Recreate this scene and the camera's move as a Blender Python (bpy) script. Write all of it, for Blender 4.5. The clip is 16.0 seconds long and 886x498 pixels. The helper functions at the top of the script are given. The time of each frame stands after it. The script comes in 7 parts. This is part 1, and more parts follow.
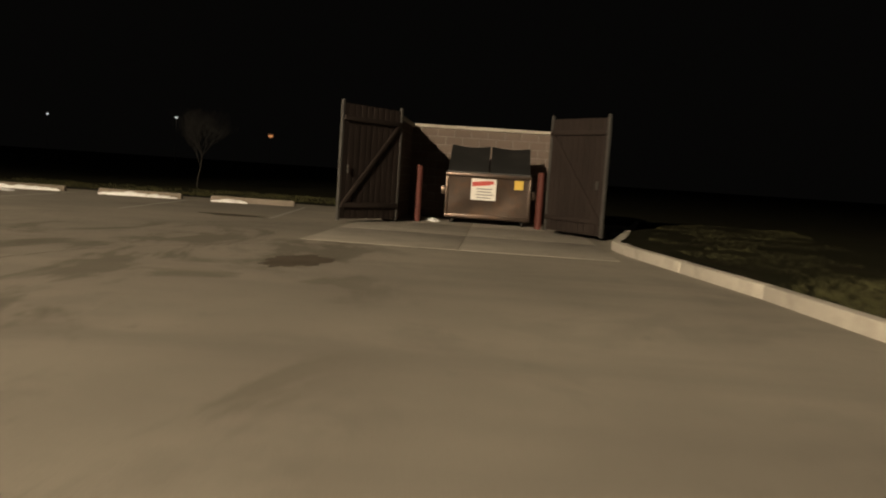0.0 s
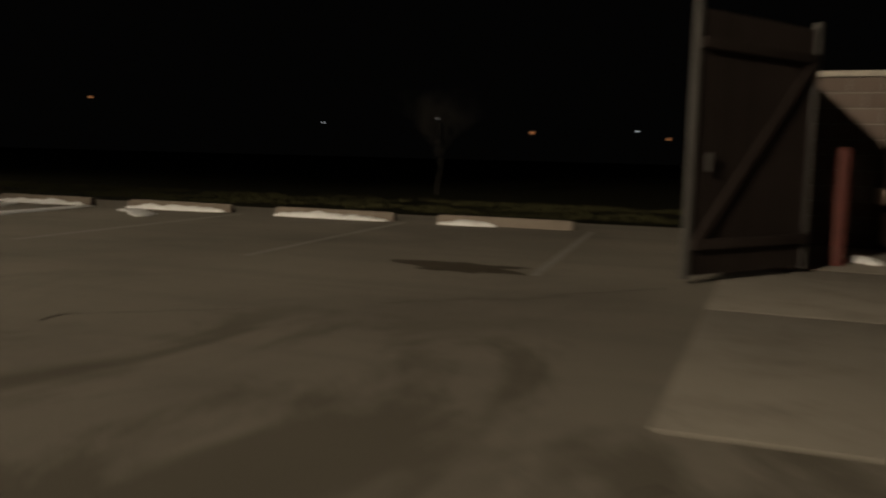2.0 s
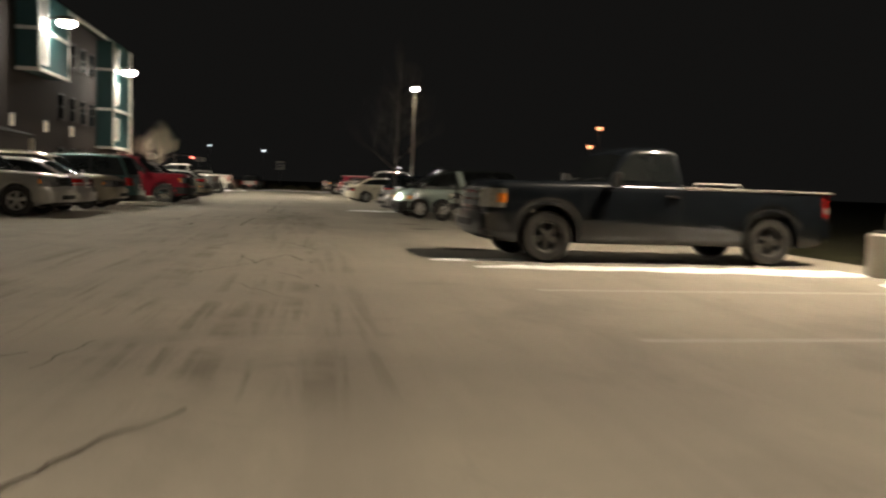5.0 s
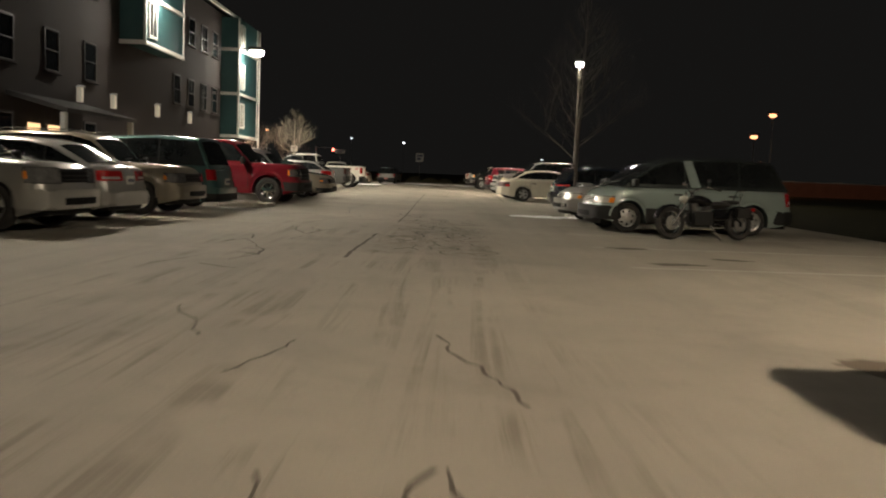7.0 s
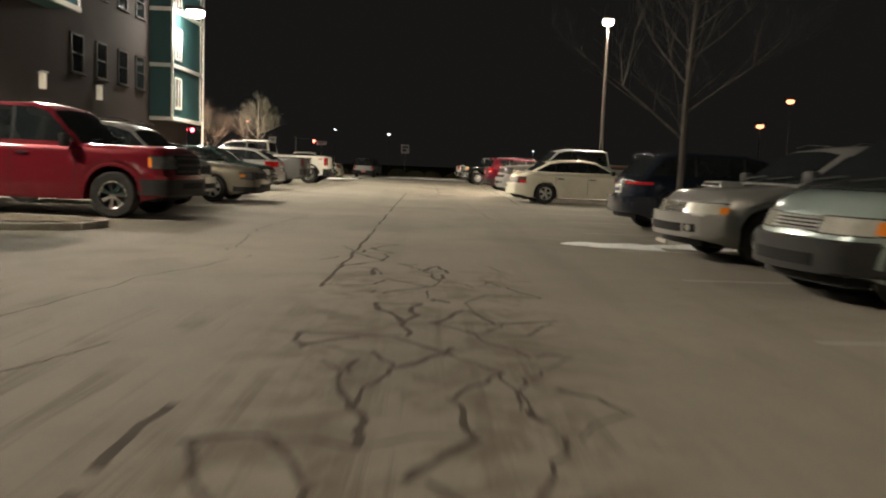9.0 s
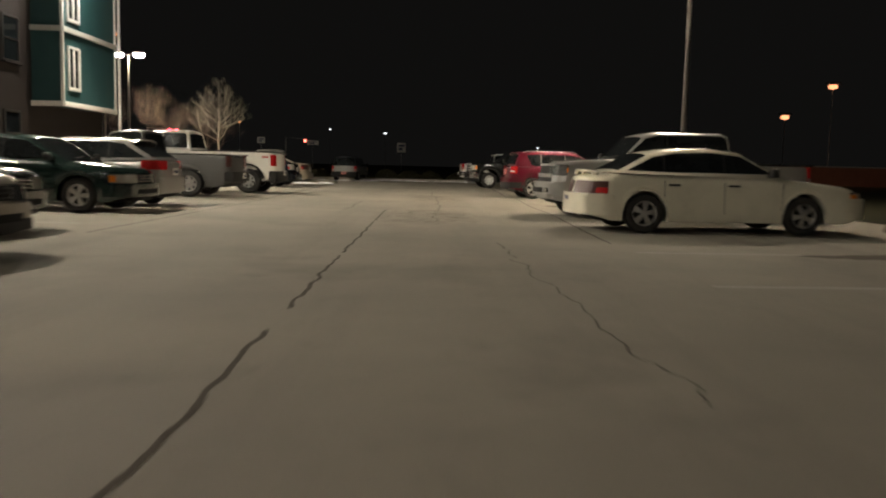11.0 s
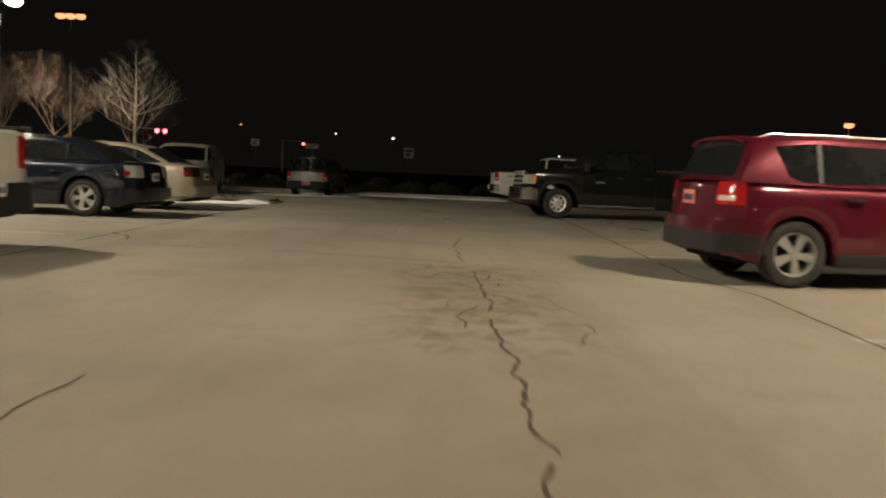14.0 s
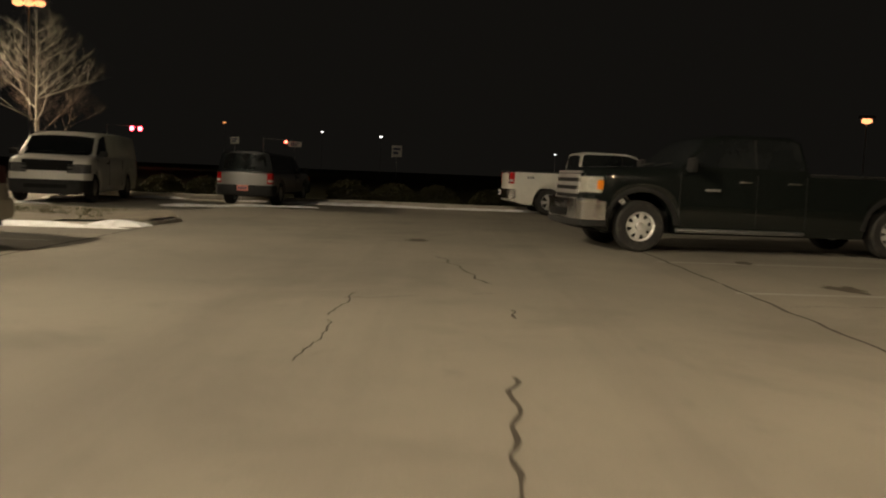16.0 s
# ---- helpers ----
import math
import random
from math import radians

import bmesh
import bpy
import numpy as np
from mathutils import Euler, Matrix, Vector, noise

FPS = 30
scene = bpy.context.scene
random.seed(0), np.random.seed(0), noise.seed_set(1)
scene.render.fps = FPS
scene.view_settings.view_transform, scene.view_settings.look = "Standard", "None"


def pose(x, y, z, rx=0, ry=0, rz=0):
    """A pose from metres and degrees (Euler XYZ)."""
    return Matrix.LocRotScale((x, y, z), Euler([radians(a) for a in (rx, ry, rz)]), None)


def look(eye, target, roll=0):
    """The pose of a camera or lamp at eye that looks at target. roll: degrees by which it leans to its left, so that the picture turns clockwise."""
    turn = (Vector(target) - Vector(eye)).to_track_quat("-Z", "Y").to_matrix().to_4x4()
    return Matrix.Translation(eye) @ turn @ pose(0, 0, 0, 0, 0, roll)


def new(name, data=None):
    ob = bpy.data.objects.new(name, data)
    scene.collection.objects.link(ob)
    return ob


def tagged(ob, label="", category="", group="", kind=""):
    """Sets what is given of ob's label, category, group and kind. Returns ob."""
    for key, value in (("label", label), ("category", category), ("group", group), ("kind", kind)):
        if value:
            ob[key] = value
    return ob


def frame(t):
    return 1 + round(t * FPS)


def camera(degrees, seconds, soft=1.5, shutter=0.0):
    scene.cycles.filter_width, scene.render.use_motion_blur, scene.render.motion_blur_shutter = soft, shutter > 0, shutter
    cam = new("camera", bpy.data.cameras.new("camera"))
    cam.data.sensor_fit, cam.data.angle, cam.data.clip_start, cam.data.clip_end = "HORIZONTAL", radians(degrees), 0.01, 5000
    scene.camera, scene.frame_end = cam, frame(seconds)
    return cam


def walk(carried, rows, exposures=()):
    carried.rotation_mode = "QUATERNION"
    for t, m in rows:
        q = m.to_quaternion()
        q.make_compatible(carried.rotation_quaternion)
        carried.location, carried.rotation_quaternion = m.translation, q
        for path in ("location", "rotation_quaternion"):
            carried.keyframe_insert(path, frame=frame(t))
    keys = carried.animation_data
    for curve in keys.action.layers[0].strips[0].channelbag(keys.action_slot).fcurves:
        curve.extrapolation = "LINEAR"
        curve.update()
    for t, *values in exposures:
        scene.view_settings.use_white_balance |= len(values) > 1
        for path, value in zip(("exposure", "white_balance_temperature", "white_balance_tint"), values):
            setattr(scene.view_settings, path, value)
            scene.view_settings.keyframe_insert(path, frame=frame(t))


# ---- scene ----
cam = camera(55.6, 16.0, soft=2.0, shutter=0.6)
PATH = [
    (0, (-12.578, -20.101, 1.063), (-10.586, -20.079, 0.887), 3.8),
    (0.5, (-10.223, -19.922, 1.05), (-8.233, -19.85, 0.868), 3.7),
    (1, (-7.94, -19.565, 1.045), (-5.957, -19.386, 0.856), 3.4),
    (1.5, (-5.694, -19.0, 1.027), (-3.738, -18.631, 0.827), 2.7),
    (2, (-3.711, -18.119, 1.02), (-1.824, -17.492, 0.806), 1.5),
    (2.5, (-2.075, -16.886, 1.008), (-0.323, -15.943, 0.799), 1.3),
    (3, (-0.737, -15.343, 0.964), (0.792, -14.071, 0.756), 0.7),
    (3.5, (0.15, -13.65, 0.982), (1.38, -12.086, 0.78), 0.6),
    (4, (0.834, -11.671, 1.01), (1.728, -9.891, 0.834), 0.9),
    (4.5, (1.071, -9.78, 1.032), (1.645, -7.871, 0.876), 1.4),
    (5, (1.173, -7.629, 1.082), (1.482, -5.659, 0.934), 2.1),
    (5.2, (1.141, -6.735, 1.074), (1.363, -4.753, 0.927), 2.5),
    (7.3, (0.793, 3.391, 1.127), (0.779, 5.382, 0.943), 2.3),
    (7.5, (0.763, 4.489, 1.147), (0.754, 6.48, 0.959), 2.4),
    (8, (0.702, 7.279, 1.121), (0.7, 9.269, 0.928), 2.3),
    (8.5, (0.686, 10.157, 1.079), (0.693, 12.148, 0.883), 2.3),
    (9, (0.661, 13.268, 1.059), (0.68, 15.258, 0.865), 2.2),
    (9.5, (0.687, 16.374, 1.045), (0.71, 18.365, 0.853), 1.8),
    (9.7, (0.661, 17.556, 1.042), (0.688, 19.547, 0.849), 1.9),
    (11.8, (0.624, 32.263, 1.039), (0.639, 34.254, 0.843), 1.1),
    (12, (0.561, 33.728, 1.002), (0.573, 35.719, 0.811), 1.3),
    (12.5, (0.512, 37.174, 0.986), (0.515, 39.166, 0.802), 1.8),
    (13, (0.424, 40.53, 1.006), (0.425, 42.522, 0.827), 2.2),
    (13.5, (0.343, 43.629, 1.005), (0.343, 45.621, 0.826), 2.5),
    (14, (0.27, 46.383, 1.05), (0.27, 48.375, 0.873), 2.4),
    (14.5, (0.223, 49.053, 1.075), (0.223, 51.045, 0.899), 2.1),
    (15, (0.179, 51.504, 1.095), (0.183, 53.496, 0.918), 2.2),
    (15.5, (0.132, 53.837, 1.077), (0.144, 55.829, 0.899), 2.2),
    (16, (0.099, 56.003, 1.091), (0.124, 57.994, 0.913), 2.3),
]
W_A, W_B, W_C, W_D, W_E, W_F, W_G = 5400, 3700, 3300, 8000, 1800, 5200, 270000  # lamp powers
EXPOSURES = ((0.0, -0.45, 6900, 10), (0.5, -0.5, 6800, 10), (1.0, -0.8, 6700, 10), (1.5, -1.5, 6600, 10), (2.0, -1.4, 6500, 10), (2.5, -0.75, 6500, 10),
             (3.0, 0.02, 6500, 10), (3.5, 0.55, 6500, 10), (4.0, 0.95, 6500, 10), (4.5, 1.2, 6500, 10), (5.0, 1.38, 6500, 10), (7.5, 1.58, 6500, 10), (9.0, 1.75, 6500, 10), (9.7, 1.62, 6500, 10),
             (11.8, 0.75, 6450, 10), (12.5, 0.86, 6450, 10), (13.5, 0.68, 6650, 10), (15.0, 0.93, 7200, 10), (16.0, 1.12, 7400, 10))
walk(cam, [(t, look(eye, target, roll)) for t, eye, target, roll in PATH],
     exposures=EXPOSURES)

# ---- night sky ----
world = bpy.data.worlds.new("night")
scene.world = world
world.use_nodes = True
world.node_tree.nodes["Background"].inputs[0].default_value = (1.0, 0.95, 0.88, 1)
world.node_tree.nodes["Background"].inputs[1].default_value = 0.0024

WHITE_LAMP = (1.0, 0.83, 0.6)
PALE_LAMP = (1.0, 0.88, 0.69)
SODIUM = (1.0, 0.36, 0.09)


def lamp_light(x, y, z, watts, colour, size=0.3, aim=None, cone=160):
    """A lamp that throws its light downwards, or towards aim, in a wide soft cone."""
    data = bpy.data.lights.new("lamp_glow", "SPOT")
    data.energy, data.color, data.shadow_soft_size = watts, colour, size
    data.spot_size, data.spot_blend = radians(cone), 0.6
    ob = new("lamp_glow", data)
    ob.matrix_world = look((x, y, z), aim or (x, y + 0.001, z - 5))
    return ob


# ---- materials ----
def socket(node, key, value):
    node.inputs[key].default_value = value


def material(name, base, rough=0.6, metal=0.0, coat=0.0, vary=0.25, scale=3.0, fine=60.0, bump=0.1, depth=0.004,
             dirt=None, dirt_amount=0.0, dirt_scale=1.2, spec=0.5, per_object=0.0, stretch=None):
    """A surface with coarse and fine variation, optional grime of its own colour, and fine relief."""
    m = bpy.data.materials.new(name)
    m.use_nodes = True
    nt = m.node_tree
    n, link = nt.nodes, nt.links.new
    b = n["Principled BSDF"]
    co = n.new("ShaderNodeTexCoord")
    mp = n.new("ShaderNodeMapping")
    link(co.outputs["Object"], mp.inputs[0])
    if stretch:
        mp.inputs["Scale"].default_value = stretch
    big = n.new("ShaderNodeTexNoise")
    socket(big, "Scale", scale), socket(big, "Detail", 5.0), socket(big, "Roughness", 0.6)
    small = n.new("ShaderNodeTexNoise")
    socket(small, "Scale", fine), socket(small, "Detail", 3.0)
    link(mp.outputs[0], big.inputs["Vector"])
    link(mp.outputs[0], small.inputs["Vector"])
    mix = n.new("ShaderNodeMath")
    mix.operation = "MULTIPLY_ADD"
    link(big.outputs[0], mix.inputs[0])
    mix.inputs[1].default_value = 0.65
    half = n.new("ShaderNodeMath")
    half.operation = "MULTIPLY"
    link(small.outputs[0], half.inputs[0])
    half.inputs[1].default_value = 0.35
    link(half.outputs[0], mix.inputs[2])
    ramp = n.new("ShaderNodeValToRGB")
    lo = [max(0.0, c * (1 - vary)) for c in base]
    hi = [min(1.0, c * (1 + vary)) for c in base]
    ramp.color_ramp.elements[0].position, ramp.color_ramp.elements[0].color = 0.3, (*lo, 1)
    ramp.color_ramp.elements[1].position, ramp.color_ramp.elements[1].color = 0.7, (*hi, 1)
    link(mix.outputs[0], ramp.inputs[0])
    out = ramp.outputs[0]
    if per_object:
        info = n.new("ShaderNodeObjectInfo")
        hsv = n.new("ShaderNodeHueSaturation")
        span = n.new("ShaderNodeMapRange")
        span.inputs[3].default_value, span.inputs[4].default_value = 1 - per_object, 1 + per_object
        link(info.outputs["Random"], span.inputs[0])
        link(span.outputs[0], hsv.inputs["Value"])
        link(out, hsv.inputs["Color"])
        out = hsv.outputs[0]
    if dirt:
        d = n.new("ShaderNodeTexNoise")
        socket(d, "Scale", dirt_scale), socket(d, "Detail", 8.0), socket(d, "Roughness", 0.68)
        link(mp.outputs[0], d.inputs["Vector"])
        dr = n.new("ShaderNodeMapRange")
        dr.inputs[1].default_value, dr.inputs[2].default_value = 0.48, 0.68
        dr.inputs[3].default_value, dr.inputs[4].default_value = 0.0, dirt_amount
        link(d.outputs[0], dr.inputs[0])
        mx = n.new("ShaderNodeMix")
        mx.data_type = "RGBA"
        link(dr.outputs[0], mx.inputs[0])
        link(out, mx.inputs[6])
        mx.inputs[7].default_value = (*dirt, 1)
        out = mx.outputs[2]
    link(out, b.inputs["Base Color"])
    rr = n.new("ShaderNodeMapRange")
    rr.inputs[3].default_value, rr.inputs[4].default_value = max(0.02, rough * 0.8), min(1.0, rough * 1.2)
    link(mix.outputs[0], rr.inputs[0])
    link(rr.outputs[0], b.inputs["Roughness"])
    socket(b, "Metallic", metal), socket(b, "Coat Weight", coat), socket(b, "Coat Roughness", 0.06)
    socket(b, "Specular IOR Level", spec)
    if bump:
        bp = n.new("ShaderNodeBump")
        socket(bp, "Strength", bump), socket(bp, "Distance", depth)
        link(mix.outputs[0], bp.inputs["Height"])
        link(bp.outputs[0], b.inputs["Normal"])
    return m


def glowing(name, colour, strength):
    m = bpy.data.materials.new(name)
    m.use_nodes = True
    b = m.node_tree.nodes["Principled BSDF"]
    socket(b, "Base Color", (*colour, 1)), socket(b, "Emission Color", (*colour, 1)), socket(b, "Emission Strength", strength)
    return m


def paint(name, base, metal=0.35, rough=0.32, grime=0.35):
    """Clear-coated car paint with road film in faint patches."""
    return material(name, base, rough, metal, coat=1.0, spec=0.15, vary=0.05, scale=1.2, fine=300, bump=0.012, depth=0.001,
                    dirt=tuple(0.72 * c + 0.006 for c in base), dirt_amount=grime, dirt_scale=2.0)


def asphalt():
    """Old pale asphalt: aggregate grain, salt bloom, dark wheel-worn streaks along the lane, patches of fine map cracking."""
    m = bpy.data.materials.new("worn_asphalt")
    m.use_nodes = True
    n, link = m.node_tree.nodes, m.node_tree.links.new
    b = n["Principled BSDF"]
    co = n.new("ShaderNodeTexCoord")

    def noise_of(scale, detail, stretch=None, rough=0.6, warp=0.0):
        t = n.new("ShaderNodeTexNoise")
        socket(t, "Scale", scale), socket(t, "Detail", detail), socket(t, "Roughness", rough), socket(t, "Distortion", warp)
        if stretch:
            mp = n.new("ShaderNodeMapping")
            mp.inputs["Scale"].default_value = stretch
            link(co.outputs["Object"], mp.inputs[0])
            link(mp.outputs[0], t.inputs["Vector"])
        else:
            link(co.outputs["Object"], t.inputs["Vector"])
        return t.outputs[0]

    def span(value, lo, hi, out_lo, out_hi):
        r = n.new("ShaderNodeMapRange")
        r.inputs[1].default_value, r.inputs[2].default_value, r.inputs[3].default_value, r.inputs[4].default_value = lo, hi, out_lo, out_hi
        link(value, r.inputs[0])
        return r.outputs[0]

    def times(p, q):
        r = n.new("ShaderNodeMath")
        r.operation = "MULTIPLY"
        link(p, r.inputs[0])
        link(q, r.inputs[1])
        return r.outputs[0]

    def blend(factor, under, over):
        r = n.new("ShaderNodeMix")
        r.data_type = "RGBA"
        link(factor, r.inputs[0])
        if isinstance(under, tuple):
            r.inputs[6].default_value = (*under, 1)
        else:
            link(under, r.inputs[6])
        r.inputs[7].default_value = (*over, 1)
        return r.outputs[2]

    parts = n.new("ShaderNodeSeparateXYZ")
    link(co.outputs["Object"], parts.inputs[0])

    def stretch_of_lot(x0, x1, y0, y1, soft):
        """1 inside an oblong of the lot, fading to 0 over soft metres round it."""
        px = times(span(parts.outputs[0], x0 - soft, x0, 0.0, 1.0), span(parts.outputs[0], x1, x1 + soft, 1.0, 0.0))
        py = times(span(parts.outputs[1], y0 - soft, y0, 0.0, 1.0), span(parts.outputs[1], y1, y1 + soft, 1.0, 0.0))
        return times(px, py)

    bloom, grain = noise_of(0.3, 6.0), noise_of(120.0, 2.0)
    col = blend(span(bloom, 0.35, 0.65, 0.0, 1.0), (0.185, 0.168, 0.14), (0.245, 0.222, 0.185))
    col = blend(span(grain, 0.5, 0.8, 0.0, 0.5), col, (0.10, 0.091, 0.078))
    col = blend(span(noise_of(260.0, 1.0), 0.6, 0.8, 0.0, 0.5), col, (0.36, 0.34, 0.3))
    col = blend(span(noise_of(1.0, 5.0, (1.1, 0.06, 1.0), 0.6), 0.50, 0.70, 0.0, 0.34), col, (0.125, 0.113, 0.095))
    col = blend(span(noise_of(0.45, 8.0, None, 0.66, 0.5), 0.52, 0.68, 0.0, 0.45), col, (0.12, 0.108, 0.09))
    col = blend(span(noise_of(2.3, 7.0, None, 0.7, 0.4), 0.60, 0.74, 0.0, 0.4), col, (0.11, 0.10, 0.085))
    # damp mottles on the way to the bin enclosure
    mottle = span(noise_of(0.62, 7.0, (0.55, 1.0, 1.0), 0.62, 0.9), 0.50, 0.57, 0.0, 0.6)
    col = blend(times(stretch_of_lot(-20.0, 0.5, -18.8, -14.4, 1.2), mottle), col, (0.082, 0.072, 0.054))
    # brown tyre dirt dragged down the lane
    drag = span(noise_of(1.5, 6.0, (3.4, 0.12, 1.0), 0.66, 0.7), 0.50, 0.60, 0.0, 0.5)
    gaps = span(noise_of(0.8, 4.0), 0.42, 0.56, 0.0, 1.0)
    col = blend(times(times(stretch_of_lot(-2.4, 1.3, -3.0, 19.0, 0.9), drag), gaps), col, (0.085, 0.07, 0.052))
    # brown grime round the broken patches
    grime = span(noise_of(2.6, 6.0, None, 0.68, 0.8), 0.47, 0.60, 0.0, 0.6)
    for x0, x1, y0, y1 in ((-0.1, 1.2, 13.5, 21.5), (-0.2, 1.1, 42.0, 46.0), (0.1, 1.0, 51.5, 56.0)):
        col = blend(times(stretch_of_lot(x0, x1, y0, y1, 0.5), grime), col, (0.10, 0.078, 0.056))
    link(col, b.inputs["Base Color"])
    socket(b, "Specular IOR Level", 0.25)
    link(span(bloom, 0.3, 0.7, 0.8, 0.95), b.inputs["Roughness"])
    bp = n.new("ShaderNodeBump")
    socket(bp, "Strength", 0.4), socket(bp, "Distance", 0.004)
    link(grain, bp.inputs["Height"])
    link(bp.outputs[0], b.inputs["Normal"])
    return m


M = {}
M["glass"] = material("tinted_glass", (0.012, 0.014, 0.015), 0.06, 0, vary=0.1, bump=0.0, dirt=(0.12, 0.12, 0.11), dirt_amount=0.08)
M["rubber"] = material("rubber", (0.018, 0.017, 0.016), 0.85, 0, vary=0.3, scale=12, bump=0.3, dirt=(0.08, 0.072, 0.06), dirt_amount=0.4, dirt_scale=6)
M["chrome"] = material("chrome", (0.62, 0.62, 0.62), 0.16, 1.0, vary=0.06, scale=6, bump=0.0, dirt=(0.2, 0.18, 0.15), dirt_amount=0.3)
# lighter copy of alloy: polished metal with headlight brightness put into its colour
M["bright_alloy"] = material("polished_alloy", (0.75, 0.75, 0.73), 0.25, 0.45, vary=0.08, scale=9, bump=0.05, dirt=(0.4, 0.38, 0.34), dirt_amount=0.3, dirt_scale=5)
M["dark_rim"] = material("dark_steel_rim", (0.06, 0.058, 0.055), 0.5, 0.5, vary=0.2, scale=9, bump=0.1, dirt=(0.04, 0.035, 0.03), dirt_amount=0.5, dirt_scale=5)
M["alloy"] = material("alloy", (0.58, 0.58, 0.57), 0.32, 0.8, vary=0.1, scale=9, bump=0.05, dirt=(0.22, 0.2, 0.17), dirt_amount=0.45, dirt_scale=5)
M["satin"] = material("satin_pillar", (0.12, 0.12, 0.118), 0.35, 0.3, vary=0.08, scale=9, bump=0.02)
M["steel"] = material("dull_steel", (0.25, 0.24, 0.23), 0.5, 0.7, vary=0.2, scale=9, bump=0.1, dirt=(0.1, 0.07, 0.05), dirt_amount=0.5)
M["black_plastic"] = material("black_plastic", (0.014, 0.014, 0.014), 0.65, 0, vary=0.2, scale=8, bump=0.12, dirt=(0.04, 0.036, 0.032), dirt_amount=0.35, spec=0.3)
M["silver_bar"] = material("silver_grille_bar", (0.45, 0.44, 0.42), 0.3, 0.5, vary=0.08, scale=6, bump=0.02)
M["grille_black"] = material("grille_black", (0.007, 0.007, 0.007), 0.7, 0, vary=0.2, scale=8, bump=0.1, spec=0.15)
M["chassis"] = material("underbody", (0.012, 0.012, 0.012), 0.85, 0, vary=0.3, scale=5, bump=0.2)
M["head_dark"] = material("dark_headlamp", (0.2, 0.2, 0.2), 0.1, 0.4, coat=1.0, vary=0.4, scale=14, bump=0.2, depth=0.01)
M["headlamp"] = material("headlamp", (0.42, 0.41, 0.36), 0.12, 0.1, coat=1.0, vary=0.2, scale=9, bump=0.06, depth=0.01)
M["amber"] = material("amber_lens", (0.85, 0.26, 0.03), 0.18, 0, coat=1.0, vary=0.15, scale=30, bump=0.2)
M["red_lens"] = material("red_lens", (0.45, 0.012, 0.014), 0.16, 0, coat=1.0, vary=0.15, scale=30, bump=0.2)
M["red_dark"] = material("smoked_red_lens", (0.05, 0.016, 0.013), 0.45, 0, coat=0.15, spec=0.2, vary=0.2, scale=25, bump=0.2)
M["clear_lens"] = material("clear_lens", (0.6, 0.58, 0.56), 0.16, 0.1, coat=1.0, vary=0.12, scale=30, bump=0.2)
M["plate"] = material("plate", (0.68, 0.67, 0.62), 0.4, 0, vary=0.06, scale=8, bump=0.05)
M["plate_red"] = material("reddish_plate", (0.62, 0.2, 0.16), 0.4, 0, vary=0.06, scale=8, bump=0.05)
M["ink"] = material("dark_ink", (0.05, 0.06, 0.12), 0.5, vary=0.1, bump=0)
M["asphalt"] = asphalt()
M["tar"] = material("tar_seal", (0.068, 0.058, 0.048), 0.95, 0, vary=0.3, scale=6, bump=0.2, spec=0.1)
M["stain"] = material("oily_stain", (0.08, 0.066, 0.05), 0.9, 0, vary=0.35, scale=3, bump=0.2, spec=0.15)
M["line"] = material("worn_line_paint", (0.27, 0.255, 0.225), 0.7, 0, vary=0.2, scale=5, bump=0.2, dirt=(0.2, 0.185, 0.16), dirt_amount=1.0, dirt_scale=5)
M["concrete"] = material("concrete", (0.4, 0.37, 0.32), 0.85, 0, vary=0.14, scale=2.5, fine=80, bump=0.35, dirt=(0.2, 0.18, 0.15), dirt_amount=0.5, dirt_scale=3, per_object=0.08)
M["stop"] = material("dirty_stop_concrete", (0.2, 0.17, 0.14), 0.9, 0, vary=0.2, scale=4, fine=80, bump=0.35, dirt=(0.1, 0.085, 0.07), dirt_amount=0.6, dirt_scale=4, per_object=0.12, spec=0.2)
M["pad"] = material("concrete_pad", (0.26, 0.236, 0.2), 0.85, 0, vary=0.14, scale=1.1, fine=80, bump=0.3, dirt=(0.15, 0.135, 0.115), dirt_amount=0.6, dirt_scale=1.6, per_object=0.05)
M["snow"] = material("old_snow", (0.8, 0.81, 0.82), 0.6, 0, vary=0.08, scale=5, fine=40, bump=0.6, depth=0.02, dirt=(0.4, 0.37, 0.33), dirt_amount=0.5, dirt_scale=3)
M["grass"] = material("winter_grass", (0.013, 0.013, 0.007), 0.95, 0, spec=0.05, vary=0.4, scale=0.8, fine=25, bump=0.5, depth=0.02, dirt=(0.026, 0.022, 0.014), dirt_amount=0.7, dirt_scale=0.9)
M["blade"] = material("dry_grass_blade", (0.06, 0.058, 0.026), 0.9, 0, vary=0.4, scale=2, bump=0.0, spec=0.15)
M["mulch"] = material("dry_mulch", (0.2, 0.17, 0.125), 0.9, 0, vary=0.35, scale=2.5, fine=30, bump=0.5, depth=0.02, dirt=(0.09, 0.07, 0.05), dirt_amount=0.6)
M["gate"] = material("gate_boards", (0.022, 0.016, 0.014), 0.75, 0, spec=0.2, vary=0.22, scale=3, fine=40, bump=0.25, dirt=(0.04, 0.03, 0.026), dirt_amount=0.3, per_object=0.12)
M["gate_steel"] = material("galvanised_post", (0.1, 0.095, 0.09), 0.5, 0.5, vary=0.15, scale=6, bump=0.1)
M["block"] = material("masonry_block", (0.14, 0.11, 0.095), 0.95, 0, spec=0.15, vary=0.14, scale=3, fine=60, bump=0.4, dirt=(0.12, 0.09, 0.075), dirt_amount=0.5, per_object=0.12)
M["mortar"] = material("mortar", (0.2, 0.18, 0.16), 0.95, 0, vary=0.15, scale=6, bump=0.3)
